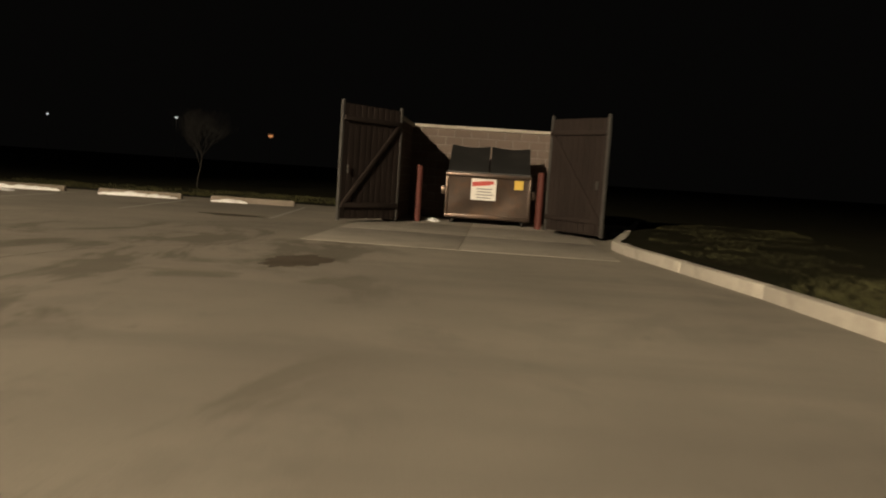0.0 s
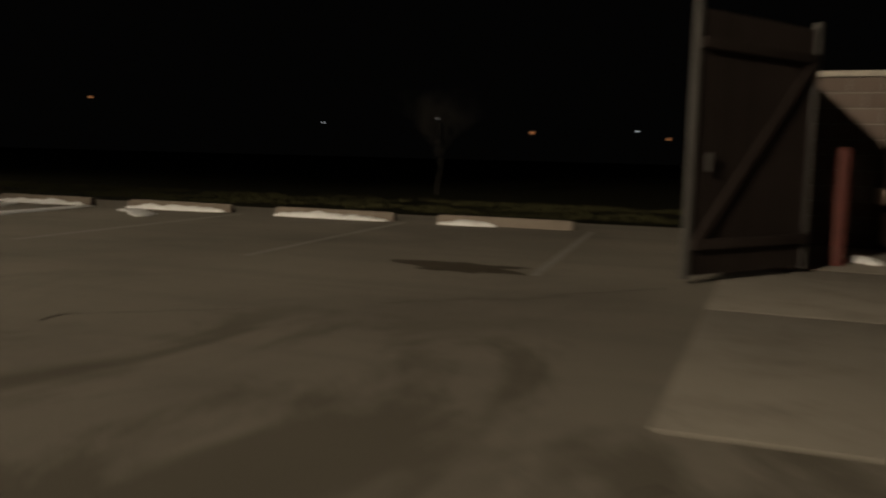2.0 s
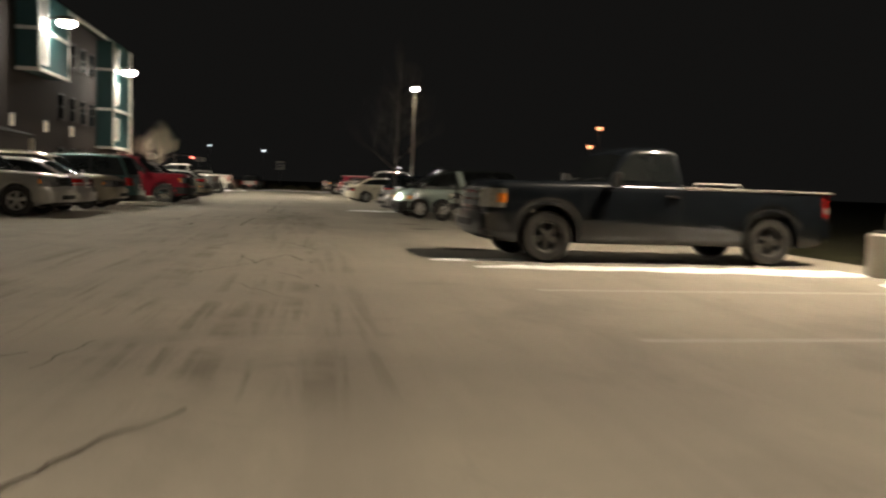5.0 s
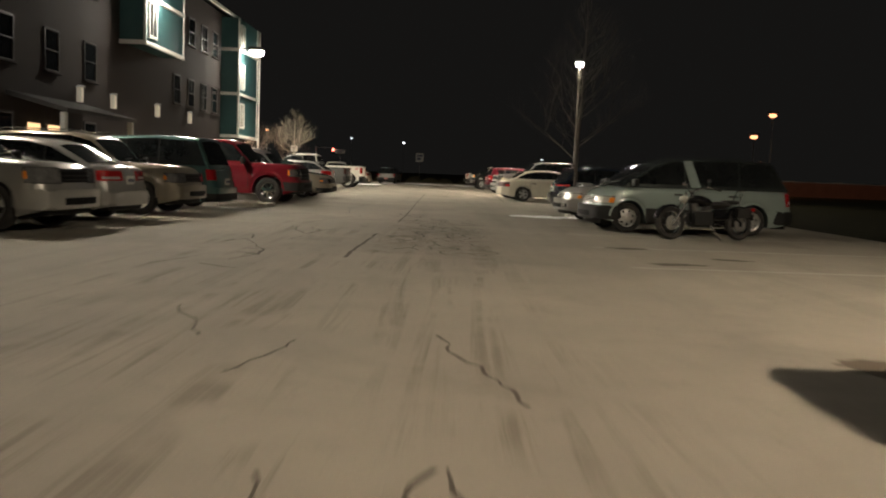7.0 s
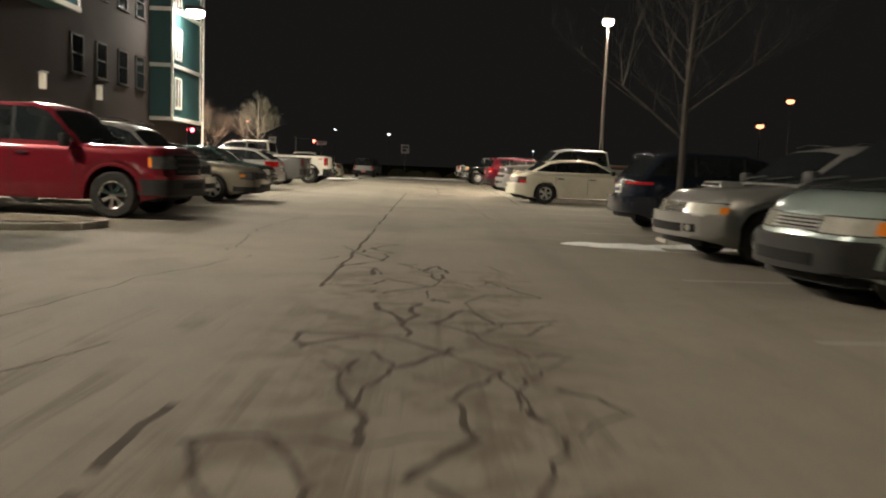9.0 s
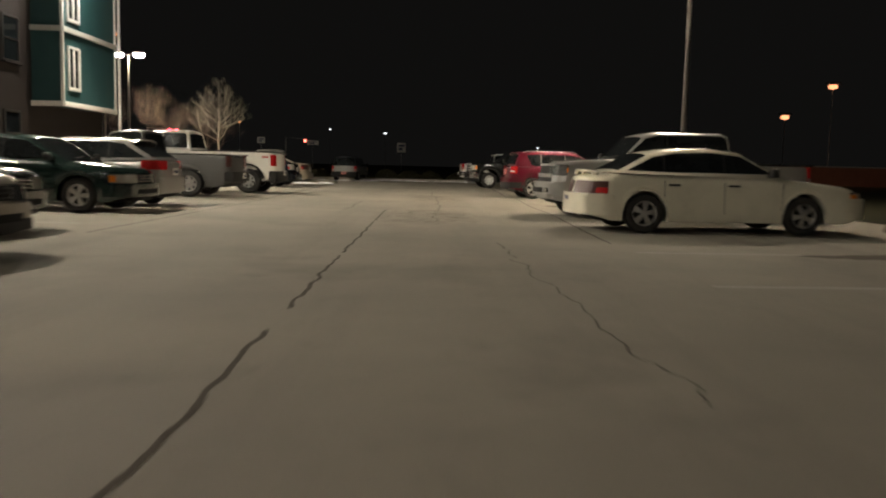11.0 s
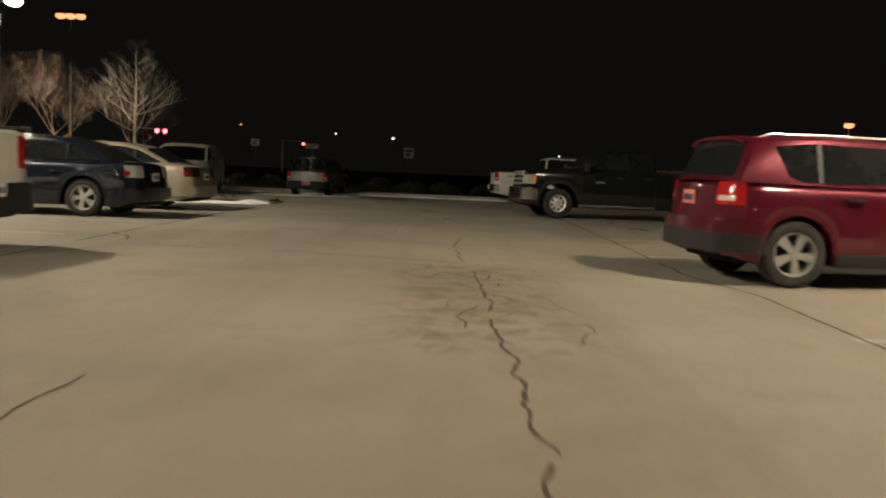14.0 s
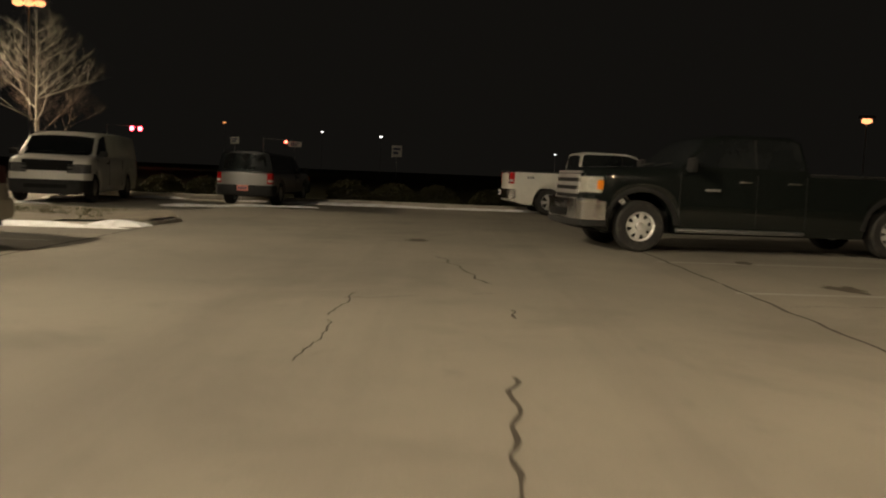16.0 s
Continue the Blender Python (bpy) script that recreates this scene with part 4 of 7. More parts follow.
bm = bmesh.new()
sheet(bm, axis_steps(-40, 40, 2.0, 2500), axis_steps(-60, 110, 2.0, 2500),
      lambda x, y: rise(x, y) - (0.05 if -40 < x < 10.6 and -60 < y < 83.3 else -0.02))
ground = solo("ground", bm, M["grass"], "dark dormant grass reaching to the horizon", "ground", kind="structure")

bm = bmesh.new()
sheet(bm, list(np.linspace(-30, 10.4, 80)) , list(np.arange(-42, 82.6, 0.75)), lambda x, y: rise(x, y))
lot = solo("parking_lot", bm, M["asphalt"], "worn pale asphalt with frost, salt and tyre dirt", "parking lot", kind="structure")


def ribbon(bm, pts, width, z=0.012, ragged=0.35, seed=0, wander=0.0):
    """An uneven thin strip lying on the lot along a line of points."""
    rnd = random.Random(seed)
    fine = []
    for (x0, y0), (x1, y1) in zip(pts[:-1], pts[1:]):
        n = max(2, int(math.hypot(x1 - x0, y1 - y0) / 0.1))
        fine += [(x0 + (x1 - x0) * k / n, y0 + (y1 - y0) * k / n) for k in range(n)]
    fine.append(pts[-1])
    left, right = [], []
    for i, (x, y) in enumerate(fine):
        a, b = fine[max(0, i - 1)], fine[min(len(fine) - 1, i + 1)]
        d = Vector((b[0] - a[0], b[1] - a[1], 0)).normalized()
        side = Vector((-d.y, d.x, 0))
        jx = noise.noise((x * 4.1, y * 4.1, seed * 1.3)) * width * ragged
        ww = width * 0.5 * (1 + ragged * (noise.noise((x * 5.3, y * 5.3, seed + 9.1)) + 0.5 * rnd.uniform(-1, 1)))
        p = Vector((x, y, 0)) + side * (jx + wander * noise.noise((x * 2.3, y * 2.3, seed * 0.7)) + wander * 0.5 * noise.noise((x * 7, y * 7, seed * 0.3)))
        for lst, sg in ((left, 1), (right, -1)):
            q = p + side * ww * sg
            lst.append(bm.verts.new((q.x, q.y, rise(q.x, q.y) + z)))
    for i in range(len(fine) - 1):
        if wander and noise.noise((fine[i][0] * 1.9, fine[i][1] * 1.9, seed + 5.5)) > 0.42:
            continue
        bm.faces.new((left[i], left[i + 1], right[i + 1], right[i]))


def blot(bm, cx, cy, lx, ly, z=0.012, seed=0, turn=0.0, n=26, rough=0.35):
    ring = []
    mid = bm.verts.new((cx, cy, rise(cx, cy) + z))
    for i in range(n):
        t = 2 * math.pi * i / n
        k = 1 + rough * (noise.noise((math.cos(t) * 1.7 + seed * 3.1, math.sin(t) * 1.7, seed)) + 0.4 * noise.noise((math.cos(t) * 7 + seed, math.sin(t) * 7, seed + 3)))
        x, y = lx / 2 * k * math.cos(t), ly / 2 * k * math.sin(t)
        x, y = cx + x * math.cos(turn) - y * math.sin(turn), cy + x * math.sin(turn) + y * math.cos(turn)
        ring.append(bm.verts.new((x, y, rise(x, y) + z)))
    for i in range(n):
        bm.faces.new((mid, ring[i], ring[(i + 1) % n]))


JOINTS = [  # straight sealed joints of the paving
    [(3.12, 38.0), (3.2, 42.0), (3.3, 46.0), (3.2, 49.0), (3.36, 54.6), (3.1, 56.0), (3.2, 60.0), (3.36, 68.5), (3.25, 75.0)],
    [(-4.25, 38.0), (-4.2, 46.0), (-4.2, 50.0), (-4.5, 58.5), (-4.65, 65.5), (-4.72, 70.3)],
    [(-0.3, 20.4), (-0.3, 24.0), (-0.4, 32.0), (-0.5, 42.6)],
    [(-0.5, 42.6), (-0.52, 46.0)], [(-0.49, 12.4), (-0.45, 16.8)],
]
FAR_SEAM = [(-14.0, -13.2), (-6.0, -13.6), (0.4, -14.3), (2.5, -16.9), (3.4, -17.7)]
NEAR_SEAM = [(-14.0, -15.0), (-7.0, -15.3), (-3.4, -16.1), (-1.0, -18.1)]
CRACKS = [
    [(-4.55, 58.7), (-3.76, 57.4), (-2.8, 56.9), (-1.5, 56.9), (0.5, 56.4)],
    [(0.62, 55.6), (0.66, 54.0), (0.66, 52.0), (0.75, 48.0), (0.64, 44.4), (0.7, 41.4)],
    [(0.81, 62.8), (0.6, 61.0), (0.45, 58.8), (0.55, 56.6)], [(0.16, 67.0), (0.4, 66.0), (0.66, 64.4)],
    [(-0.62, 63.5), (-0.62, 60.7)], [(-0.66, 63.2), (0.0, 63.4), (0.7, 63.7)],
    [(-1.46, 50.4), (-1.43, 45.3)], [(-1.5, 49.7), (-1.4, 46.8)],
    [(-1.9, 30.0), (-2.1, 26.0), (-1.7, 23.0)], [(1.9, 30.0), (1.6, 35.0), (1.5, 38.0)], [(-2.2, 17.6), (-1.9, 20.4), (-1.4, 22.6)],
    [(3.4, 52.5), (5.2, 52.9), (7.0, 52.6)], [(3.3, 63.6), (5.0, 63.9), (7.4, 64.0)],
    FAR_SEAM, NEAR_SEAM,
]
bm = bmesh.new()
for i, line in enumerate(JOINTS):
    ribbon(bm, line, 0.036 if i < 4 else 0.05, 0.003, 0.4, i, 0.03)
for i, line in enumerate(CRACKS):
    ribbon(bm, line, 0.03 if i < 1 else 0.024 if i < 4 else 0.014, 0.0036, 0.6, 20 + i, 0.1)


def broken_patch(bm, x0, x1, y0, y1, cell, width, seed, keep=0.75):
    """A web of cracks between uneven blocks of broken paving."""
    rnd = random.Random(seed)
    nx, ny = max(1, round((x1 - x0) / cell)), max(1, round((y1 - y0) / (cell * 1.25)))
    at = {(i, j): (x0 + (x1 - x0) * (i + rnd.uniform(-0.34, 0.34)) / nx + (0.5 * cell if j % 2 else 0), y0 + (y1 - y0) * (j + rnd.uniform(-0.3, 0.3)) / ny)
          for i in range(nx + 1) for j in range(ny + 1)}
    for (i, j), p in at.items():
        out = max(abs(2 * i / nx - 1), abs(2 * j / ny - 1))
        for q in ((i + 1, j), (i, j + 1), (i + (1 if j % 2 else -1), j + 1)):
            if q in at and rnd.random() < keep * (1.1 - 0.55 * out) * (0.55 if q[1] == j else 1.0):
                ribbon(bm, [p, at[q]], width * rnd.uniform(0.5, 1.3), 0.0042 + 0.0001 * rnd.randint(0, 9), 0.6, rnd.randint(0, 999), 0.09)


broken_patch(bm, -0.25, 1.3, 13.2, 22.2, 0.42, 0.033, 5, 0.66)
broken_patch(bm, -0.8, 0.3, 21.8, 24.6, 0.5, 0.03, 6, 0.5)
broken_patch(bm, -0.4, 1.2, 41.8, 46.2, 0.42, 0.018, 7, 0.5)
broken_patch(bm, 0.0, 1.2, 51.6, 56.2, 0.38, 0.016, 8, 0.5)
broken_patch(bm, -2.4, -1.5, 11.0, 18.5, 0.6, 0.03, 9, 0.4)
broken_patch(bm, -1.6, 1.6, -4.5, 9.5, 0.9, 0.02, 10, 0.16)
tagged(part("crack_seal", bm, M["tar"], lot, "dark tar-sealed joints and cracks", smooth=False), kind="stuff")

# blots of oil and tyre dirt
for i, (x, y, lx, ly) in enumerate([(3.9, -15.75, 0.75, 1.15), (4.65, 65.1, 0.34, 0.7), (4.62, 62.2, 0.42, 0.8), (4.52, 67.8, 0.25, 0.5), (-0.15, 69.6, 0.35, 0.5), (3.9, 49.7, 0.4, 0.9), (-3.3, -18.4, 1.3, 0.6),
                                    (3.8, 15.6, 0.7, 0.35), (4.0, 13.2, 0.8, 0.35), (5.0, 14.2, 0.6, 0.3),
                                    (6.5, 60.5, 0.9, 0.5), (-6.5, 52.0, 1.6, 0.8), (6.0, 46.0, 1.8, 0.9), (-7.0, 34.5, 1.6, 0.8), (6.2, 37.0, 1.6, 0.7), (3.7, 6.9, 0.9, 0.6), (2.2, -20.6, 0.7, 0.3),
                                    (0.6, -21.4, 1.3, 0.25)]):
    bm = bmesh.new()
    blot(bm, x, y, lx, ly, 0.0035, i * 1.7, 0.15 * (i % 3 - 1), 64, 0.6)
    part("oil_stain", bm, M["stain"], lot, smooth=False)
# painted stall lines
for i in range(22):
    y = 12.6 + 3.05 * i
    for x0, x1 in ((3.2, 8.6), (-10.2, -5.0)):
        if y < 80:
            bm = bmesh.new()
            ribbon(bm, [(x0, y), (x1, y + (0.12 if x0 > 0 else -0.1) * (x1 - x0) * 0.6)], 0.09, 0.003, 0.06, i)
            part("stall_line", bm, M["line"], lot, smooth=False)
for i in range(8):
    y = -16.3 + 2.95 * i
    bm = bmesh.new()
    ribbon(bm, [(3.6, y - 0.25), (8.7, y)], 0.09, 0.003, 0.06, i + 40)
    part("stall_line", bm, M["line"], lot, smooth=False)


def kerb(name, line, label, height=0.15, width=0.16, base=0.0):
    root = thing(name, pose(0, 0, 0), label, "kerb", kind="structure")
    for (x0, y0), (x1, y1) in zip(line[:-1], line[1:]):
        ln = math.hypot(x1 - x0, y1 - y0)
        n = max(1, round(ln / 2.4))
        for k in range(n):
            a = Vector((x0 + (x1 - x0) * k / n, y0 + (y1 - y0) * k / n, 0))
            b = Vector((x0 + (x1 - x0) * (k + 1) / n, y0 + (y1 - y0) * (k + 1) / n, 0))
            mid = (a + b) / 2
            bmk = bmesh.new()
            box(bmk, 0, 0, height / 2 - 0.04, (b - a).length - 0.012, width, height + 0.08, 0.025)
            ob = part("kerb_stone", bmk, M["concrete"], root)
            slope = math.atan2(rise(b.x, b.y) - rise(a.x, a.y), (b - a).length)
            ob.matrix_basis = Matrix.Translation((mid.x, mid.y, rise(mid.x, mid.y) + base)) @ Matrix.Rotation(math.atan2(b.y - a.y, b.x - a.x), 4, "Z") @ Matrix.Rotation(-slope, 4, "Y")
    return root


def slab(name, outline, mat, label, category, z=0.1, kind="structure"):
    bms = bmesh.new()
    top = [bms.verts.new((x, y, rise(x, y) + z)) for x, y in outline]
    bms.faces.new(top)
    bmesh.ops.triangulate(bms, faces=bms.faces)
    bmesh.ops.subdivide_edges(bms, edges=bms.edges, cuts=5, use_grid_fill=True)
    for v in bms.verts:
        edge = any((v.co.x - x) ** 2 + (v.co.y - y) ** 2 < 0.01 for x, y in outline)
        v.co.z = rise(v.co.x, v.co.y) + z + (0 if edge else 0.05 + 0.05 * noise.noise((v.co.x * 0.5, v.co.y * 0.5, 1)))
    return solo(name, bms, mat, label, category, kind=kind)


SOUTH = [(-30.0, -25.2), (-3.9, -23.4), (0.5, -22.85), (1.4, -22.82), (2.3, -23.05), (7.0, -24.25), (10.4, -25.1)]
kerb("kerb_south", SOUTH, "pale concrete kerb beside dark grass")
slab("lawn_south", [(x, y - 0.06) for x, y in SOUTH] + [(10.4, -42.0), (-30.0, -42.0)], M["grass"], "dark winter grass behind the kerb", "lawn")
kerb("kerb_end", [(-13.0, 82.6), (10.4, 82.6)], "concrete kerb with a rim of old snow")
ISLE_FAR = [(-13.0, 69.3), (-6.2, 69.8), (-4.9, 70.5), (-4.7, 71.8), (-5.6, 74.0), (-13.0, 74.0)]
kerb("kerb_island_far", ISLE_FAR + ISLE_FAR[:1], "low concrete kerb round a planted island", 0.06)
slab("island_far", ISLE_FAR, M["mulch"], "dry mulch island with snow along its edge", "island", 0.05)
ISLE_NEAR = [(-11.5, 24.4), (-5.4, 24.4), (-4.3, 24.9), (-4.2, 25.6), (-5.0, 26.2), (-11.5, 26.2)]
kerb("kerb_island_near", ISLE_NEAR + ISLE_NEAR[:1], "low concrete kerb round a snowy island", 0.1)
slab("island_near", ISLE_NEAR, M["mulch"], "dry mulch island in the parking lot", "island", 0.06)
ISLE_RIGHT = [(9.6, 26.0), (5.2, 26.0), (4.35, 26.4), (4.35, 27.0), (5.2, 27.4), (9.6, 27.4)]
kerb("kerb_island_tree", ISLE_RIGHT + ISLE_RIGHT[:1], "low concrete kerb round a tree island", 0.06)
slab("island_tree", ISLE_RIGHT, M["mulch"], "dry island under a bare tree", "island", 0.03)


def grass_tufts(label, spots, count, seed, z=0.02, tall=0.11):
    """Short dry blades scattered over oblongs given as (x0, x1, y0, y1, slope of the lower edge)."""
    rnd = random.Random(seed)
    bms = bmesh.new()
    for x0, x1, y0, y1, lean in spots:
        for _ in range(count):
            x = rnd.uniform(x0, x1)
            y = rnd.uniform(y0, y1) + lean * (x - x0)
            if noise.noise((x * 0.8, y * 0.8, seed)) < -0.12:
                continue
            for _ in range(3):
                a = rnd.uniform(0, 6.28)
                h = tall * rnd.uniform(0.4, 1.0)
                b = Vector((x + rnd.uniform(-0.04, 0.04), y + rnd.uniform(-0.04, 0.04), z))
                w = Vector((math.cos(a), math.sin(a), 0)) * 0.006
                tip = b + Vector((math.cos(a + 1.3) * h * 0.6, math.sin(a + 1.3) * h * 0.6, h))
                bms.faces.new([bms.verts.new(b - w), bms.verts.new(b + w), bms.verts.new(tip)])
    return solo("grass", bms, M["blade"], label, "grass", kind="stuff", smooth=False)


grass_tufts("short dry winter grass behind the kerb", [(1.5, 10.0, -27.0, -23.4, -0.25), (-6.0, 1.5, -26.0, -23.6, 0.02)], 2600, 4, 0.1)
grass_tufts("short dry winter grass beyond the wheel stops", [(10.7, 15.0, -18.0, 4.0, 0.0)], 5000, 6, 0.02)
grass_tufts("dry stalks on the planted island", [(-12.0, -5.8, 70.2, 73.4, 0.0)], 1500, 8, 0.07)


def snow_bank(x, y, lx, ly, h, turn=0.0, seed=0, base=0.0):
    bms = bmesh.new()
    n, rings = 36, 6
    rows = []
    for j in range(1, rings + 1):
        row = []
        for i in range(n):
            t = 2 * math.pi * i / n
            k = j / rings
            edge = 1 + 0.5 * noise.noise((math.cos(t) * 1.6 + seed, math.sin(t) * 1.6, seed * 0.7)) + 0.4 * noise.noise((math.cos(t) * 6 + seed, math.sin(t) * 6, 2.0))
            px, py = lx / 2 * k * edge * math.cos(t), ly / 2 * k * edge * math.sin(t)
            z = h * (1 - k ** 2.2) * (1 + 0.5 * noise.noise((px * 2.2, py * 2.2, seed))) - (0.02 if j == rings else 0)
            wx, wy = x + px * math.cos(turn) - py * math.sin(turn), y + px * math.sin(turn) + py * math.cos(turn)
            row.append(bms.verts.new((wx, wy, rise(wx, wy) + base + z)))
        rows.append(row)
    mid = bms.verts.new((x, y, rise(x, y) + base + h))
    for i in range(n):
        bms.faces.new((mid, rows[0][i], rows[0][(i + 1) % n]))
        for a, b in zip(rows[:-1], rows[1:]):
            bms.faces.new((a[i], b[i], b[(i + 1) % n], a[(i + 1) % n]))
    return solo("snow_bank", bms, M["snow"], "thin bank of old melting snow on the ground", "snow", "snow banks")


def snow_streak(x0, y0, x1, y1, width, h, seed, ragged=0.6):
    """A long ragged ridge of old snow from one point to another."""
    bms = bmesh.new()
    d = Vector((x1 - x0, y1 - y0, 0))
    ln = d.length
    d.normalize()
    side = Vector((-d.y, d.x, 0))
    n, rows = max(10, int(ln / 0.09)), []
    for i in range(n + 1):
        u = i / n
        p = Vector((x0, y0, 0)) + d * (ln * u)
        end = max(0.02, 4 * u * (1 - u)) ** 0.3
        wide = width / 2 * end * max(0.12, 1 + ragged * (noise.noise((u * ln * 1.7, seed, 0.5)) + 0.6 * noise.noise((u * ln * 6.0, seed, 3.5))))
        off = width * 0.35 * ragged * noise.noise((u * ln * 1.1, seed, 7.7))
        row = []
        for v in (-1.0, -0.8, -0.45, 0.0, 0.45, 0.8, 1.0):
            edge = 1 + 0.3 * noise.noise((u * ln * 9.0, v * 2.0, seed)) if abs(v) == 1 else 1.0
            q = p + side * (off + wide * v * edge)
            z = h * end * (1 - abs(v) ** 2.4) * (1 + 0.6 * noise.noise((q.x * 5, q.y * 5, seed))) - (0.015 if abs(v) == 1 else 0.0)
            row.append(bms.verts.new((q.x, q.y, z)))
        rows.append(row)
    for a, b in zip(rows[:-1], rows[1:]):
        for i in range(6):
            bms.faces.new((a[i], a[i + 1], b[i + 1], b[i]))
    return solo("snow_bank", bms, M["snow"], "long ragged streak of old snow on the asphalt", "snow", "snow banks")


SNOW = [(3.35, 25.4, 1.7, 0.5, 0.05, -0.28), (4.7, 25.6, 1.8, 0.5, 0.06, 0.0), (-2.6, 81.9, 6.0, 0.5, 0.08, 0.0), (2.4, 82.1, 4.5, 0.4, 0.07, 0.0), (-4.7, 79.0, 2.6, 0.5, 0.06, 0.5),
        (-7.2, 69.45, 4.4, 0.4, 0.09, 0.1), (-5.1, 70.15, 1.0, 0.4, 0.1, 0.5), (-10.2, 79.3, 0.9, 0.4, 0.06, 0.2), (-8.4, 81.8, 1.5, 0.4, 0.08, 0.1), (-6.1, 77.8, 2.0, 0.6, 0.06, 0.5), (9.4, 71.6, 1.6, 0.4, 0.08, 0.3), (-10.2, 76.2, 2.6, 0.4, 0.05, 0.1), (-0.4, 83.6, 1.8, 0.4, 0.08, 0.0),
        (9.2, 1.7, 1.2, 2.2, 0.1, 0.1), 
        (6.0, -23.7, 1.3, 0.35, 0.05, -0.25), (8.3, -24.9, 3.0, 0.7, 0.08, -0.25), (6.5, -19.6, 0.8, 0.35, 0.08, 0.2), (-3.6, 79.4, 1.2, 0.3, 0.05, 0.1)]
for i, line in enumerate([(3.6, -8.2, 6.4, -7.7, 0.5, 0.035), (3.9, -7.3, 6.9, -7.45, 0.38, 0.03), (6.0, -7.6, 8.7, -7.3, 0.34, 0.03), (7.2, -9.6, 8.6, -8.2, 0.5, 0.03), (7.3, -6.3, 8.6, -5.6, 0.3, 0.03),
                          (3.4, 3.6, 6.4, 3.72, 0.3, 0.04), (5.8, 3.7, 9.2, 3.5, 0.5, 0.06), (2.9, 4.6, 4.4, 4.75, 0.22, 0.03)]):
    snow_streak(*line, 3.3 * i + 1.1)
for i, (x, y, lx, ly, h, turn) in enumerate(SNOW):
    snow_bank(x, y, lx, ly, h, turn, i * 1.37)


def wheel_stop(x, y, turn, length=2.15):
    root = thing("wheel_stop", pose(x, y, rise(x, y), 0, 0, turn), "weathered concrete wheel stop with snow along its foot", "wheel stop", "wheel stops")
    bms = bmesh.new()
    prof = [(-0.085, 0.0), (-0.075, 0.09), (-0.045, 0.14), (0.045, 0.14), (0.075, 0.09), (0.085, 0.0)]
    ends = []
    for yy, k in ((-length / 2, 0.8), (-length / 2 + 0.05, 1.0), (-0.3, 1.0), (0.3, 1.0), (length / 2 - 0.05, 1.0), (length / 2, 0.8)):
        ends.append([bms.verts.new((px * k, yy, pz * (0.9 if k < 1 else 1.0))) for px, pz in prof])
    for a, b in zip(ends[:-1], ends[1:]):
        for i in range(5):
            bms.faces.new((a[i], a[i + 1], b[i + 1], b[i]))
        bms.faces.new((a[5], a[0], b[0], b[5]))
    bms.faces.new(ends[0]), bms.faces.new(ends[-1])
    part("concrete_bar", bms, M["stop"], root)
    for yy in (-length * 0.32, length * 0.32):
        bms = bmesh.new()
        cyl(bms, (0, yy, 0.13), (0, yy, 0.152), 0.016, n=8)
        part("anchor_pin", bms, M["steel"], root)
    return root


for i, (x, y) in enumerate([(8.85, -14.93), (8.88, -12.03), (8.93, -9.0), (8.95, -6.02), (8.9, -3.0), (8.9, -0.06)]):
    wheel_stop(x, y, -1.0)
    snow_streak(x - 0.17, y - (1.0 if i else -0.1), x - 0.17, y + 1.02, 0.24, 0.085, 40.7 + i * 2.3, 0.35)
for y in (35.0, 41.0, 47.0, 58.2, 63.9, 72.3):
    wheel_stop(9.2, y, 3)


# ---- lamps ----
def street_lamp(x, y, z, base_h=0.0, heads=((0.0, 0.0),), glass="lit_white", pole="dark_pole", label="", r=0.09, size=0.5):
    root = thing("street_lamp", pose(x, y, rise(x, y)), label, "street lamp", "parking lot lamps")
    if base_h:
        bms = bmesh.new()
        lathe(bms, [(0.33, -0.05), (0.33, base_h - 0.03), (0.3, base_h)], 28, "Z")
        part("concrete_base", bms, M["concrete"], root, "round pale concrete base")
    bms = bmesh.new()
    cyl(bms, (0, 0, base_h), (0, 0, z - 0.05), r, r * 0.7, 12)
    box(bms, 0, 0, base_h + 0.02, 0.34, 0.34, 0.04, 0.01)
    part("pole", bms, M[pole], root)
    for dx, dy in heads:
        bms = bmesh.new()
        if dx or dy:
            cyl(bms, (0, 0, z - 0.12), (dx, dy, z - 0.02), 0.035, n=8)
        box(bms, dx, dy, z + 0.07, size, size, 0.16, 0.04, taper=0.8)
        head = part("lamp_head", bms, M[pole], root)
        bms = bmesh.new()
        lathe(bms, [(size * 0.48, z - 0.012), (size * 0.48, z - 0.14), (size * 0.3, z - 0.24)], 20, "Z")
        for v in bms.verts:
            v.co.x += dx
            v.co.y += dy
        part("lens", bms, M[glass], head)
    return root


street_lamp(8.1, 52.0, 7.95, 0.75, label="tall parking lot lamp glowing white on a dark pole")
street_lamp(9.5, 3.4, 8.6, 0.63, label="tall white lamp on a round concrete base beside a pickup")
street_lamp(-21.5, 87.4, 8.5, 0.0, heads=((-0.75, 0.0), (0.75, 0.0)), label="twin-headed warm lamp behind the far cars", size=0.8)
# unseen lamp assumed behind the start, placed to brighten the bin enclosure
street_lamp(-34.0, -4.0, 14.3, 0.0, label="tall unseen white lamp added west of the bin enclosure", r=0.14, size=0.8)
for x, y, z, w in ((8.1, 52.0, 7.7, W_A), (9.5, 3.4, 8.35, W_F), (-21.5, 87.4, 8.2, W_D)):
    lamp_light(x, y, z, w, WHITE_LAMP, cone=176 if y > 80 else 160)
lamp_light(-34.0, -4.0, 14.0, W_G, WHITE_LAMP, 0.4, (-4.0, -21.0, 0.5), 60)
lamp_light(-12.2, 22.0, 9.1, W_E, PALE_LAMP, 0.3, (-4.1, 21.0, 4.6), 150)
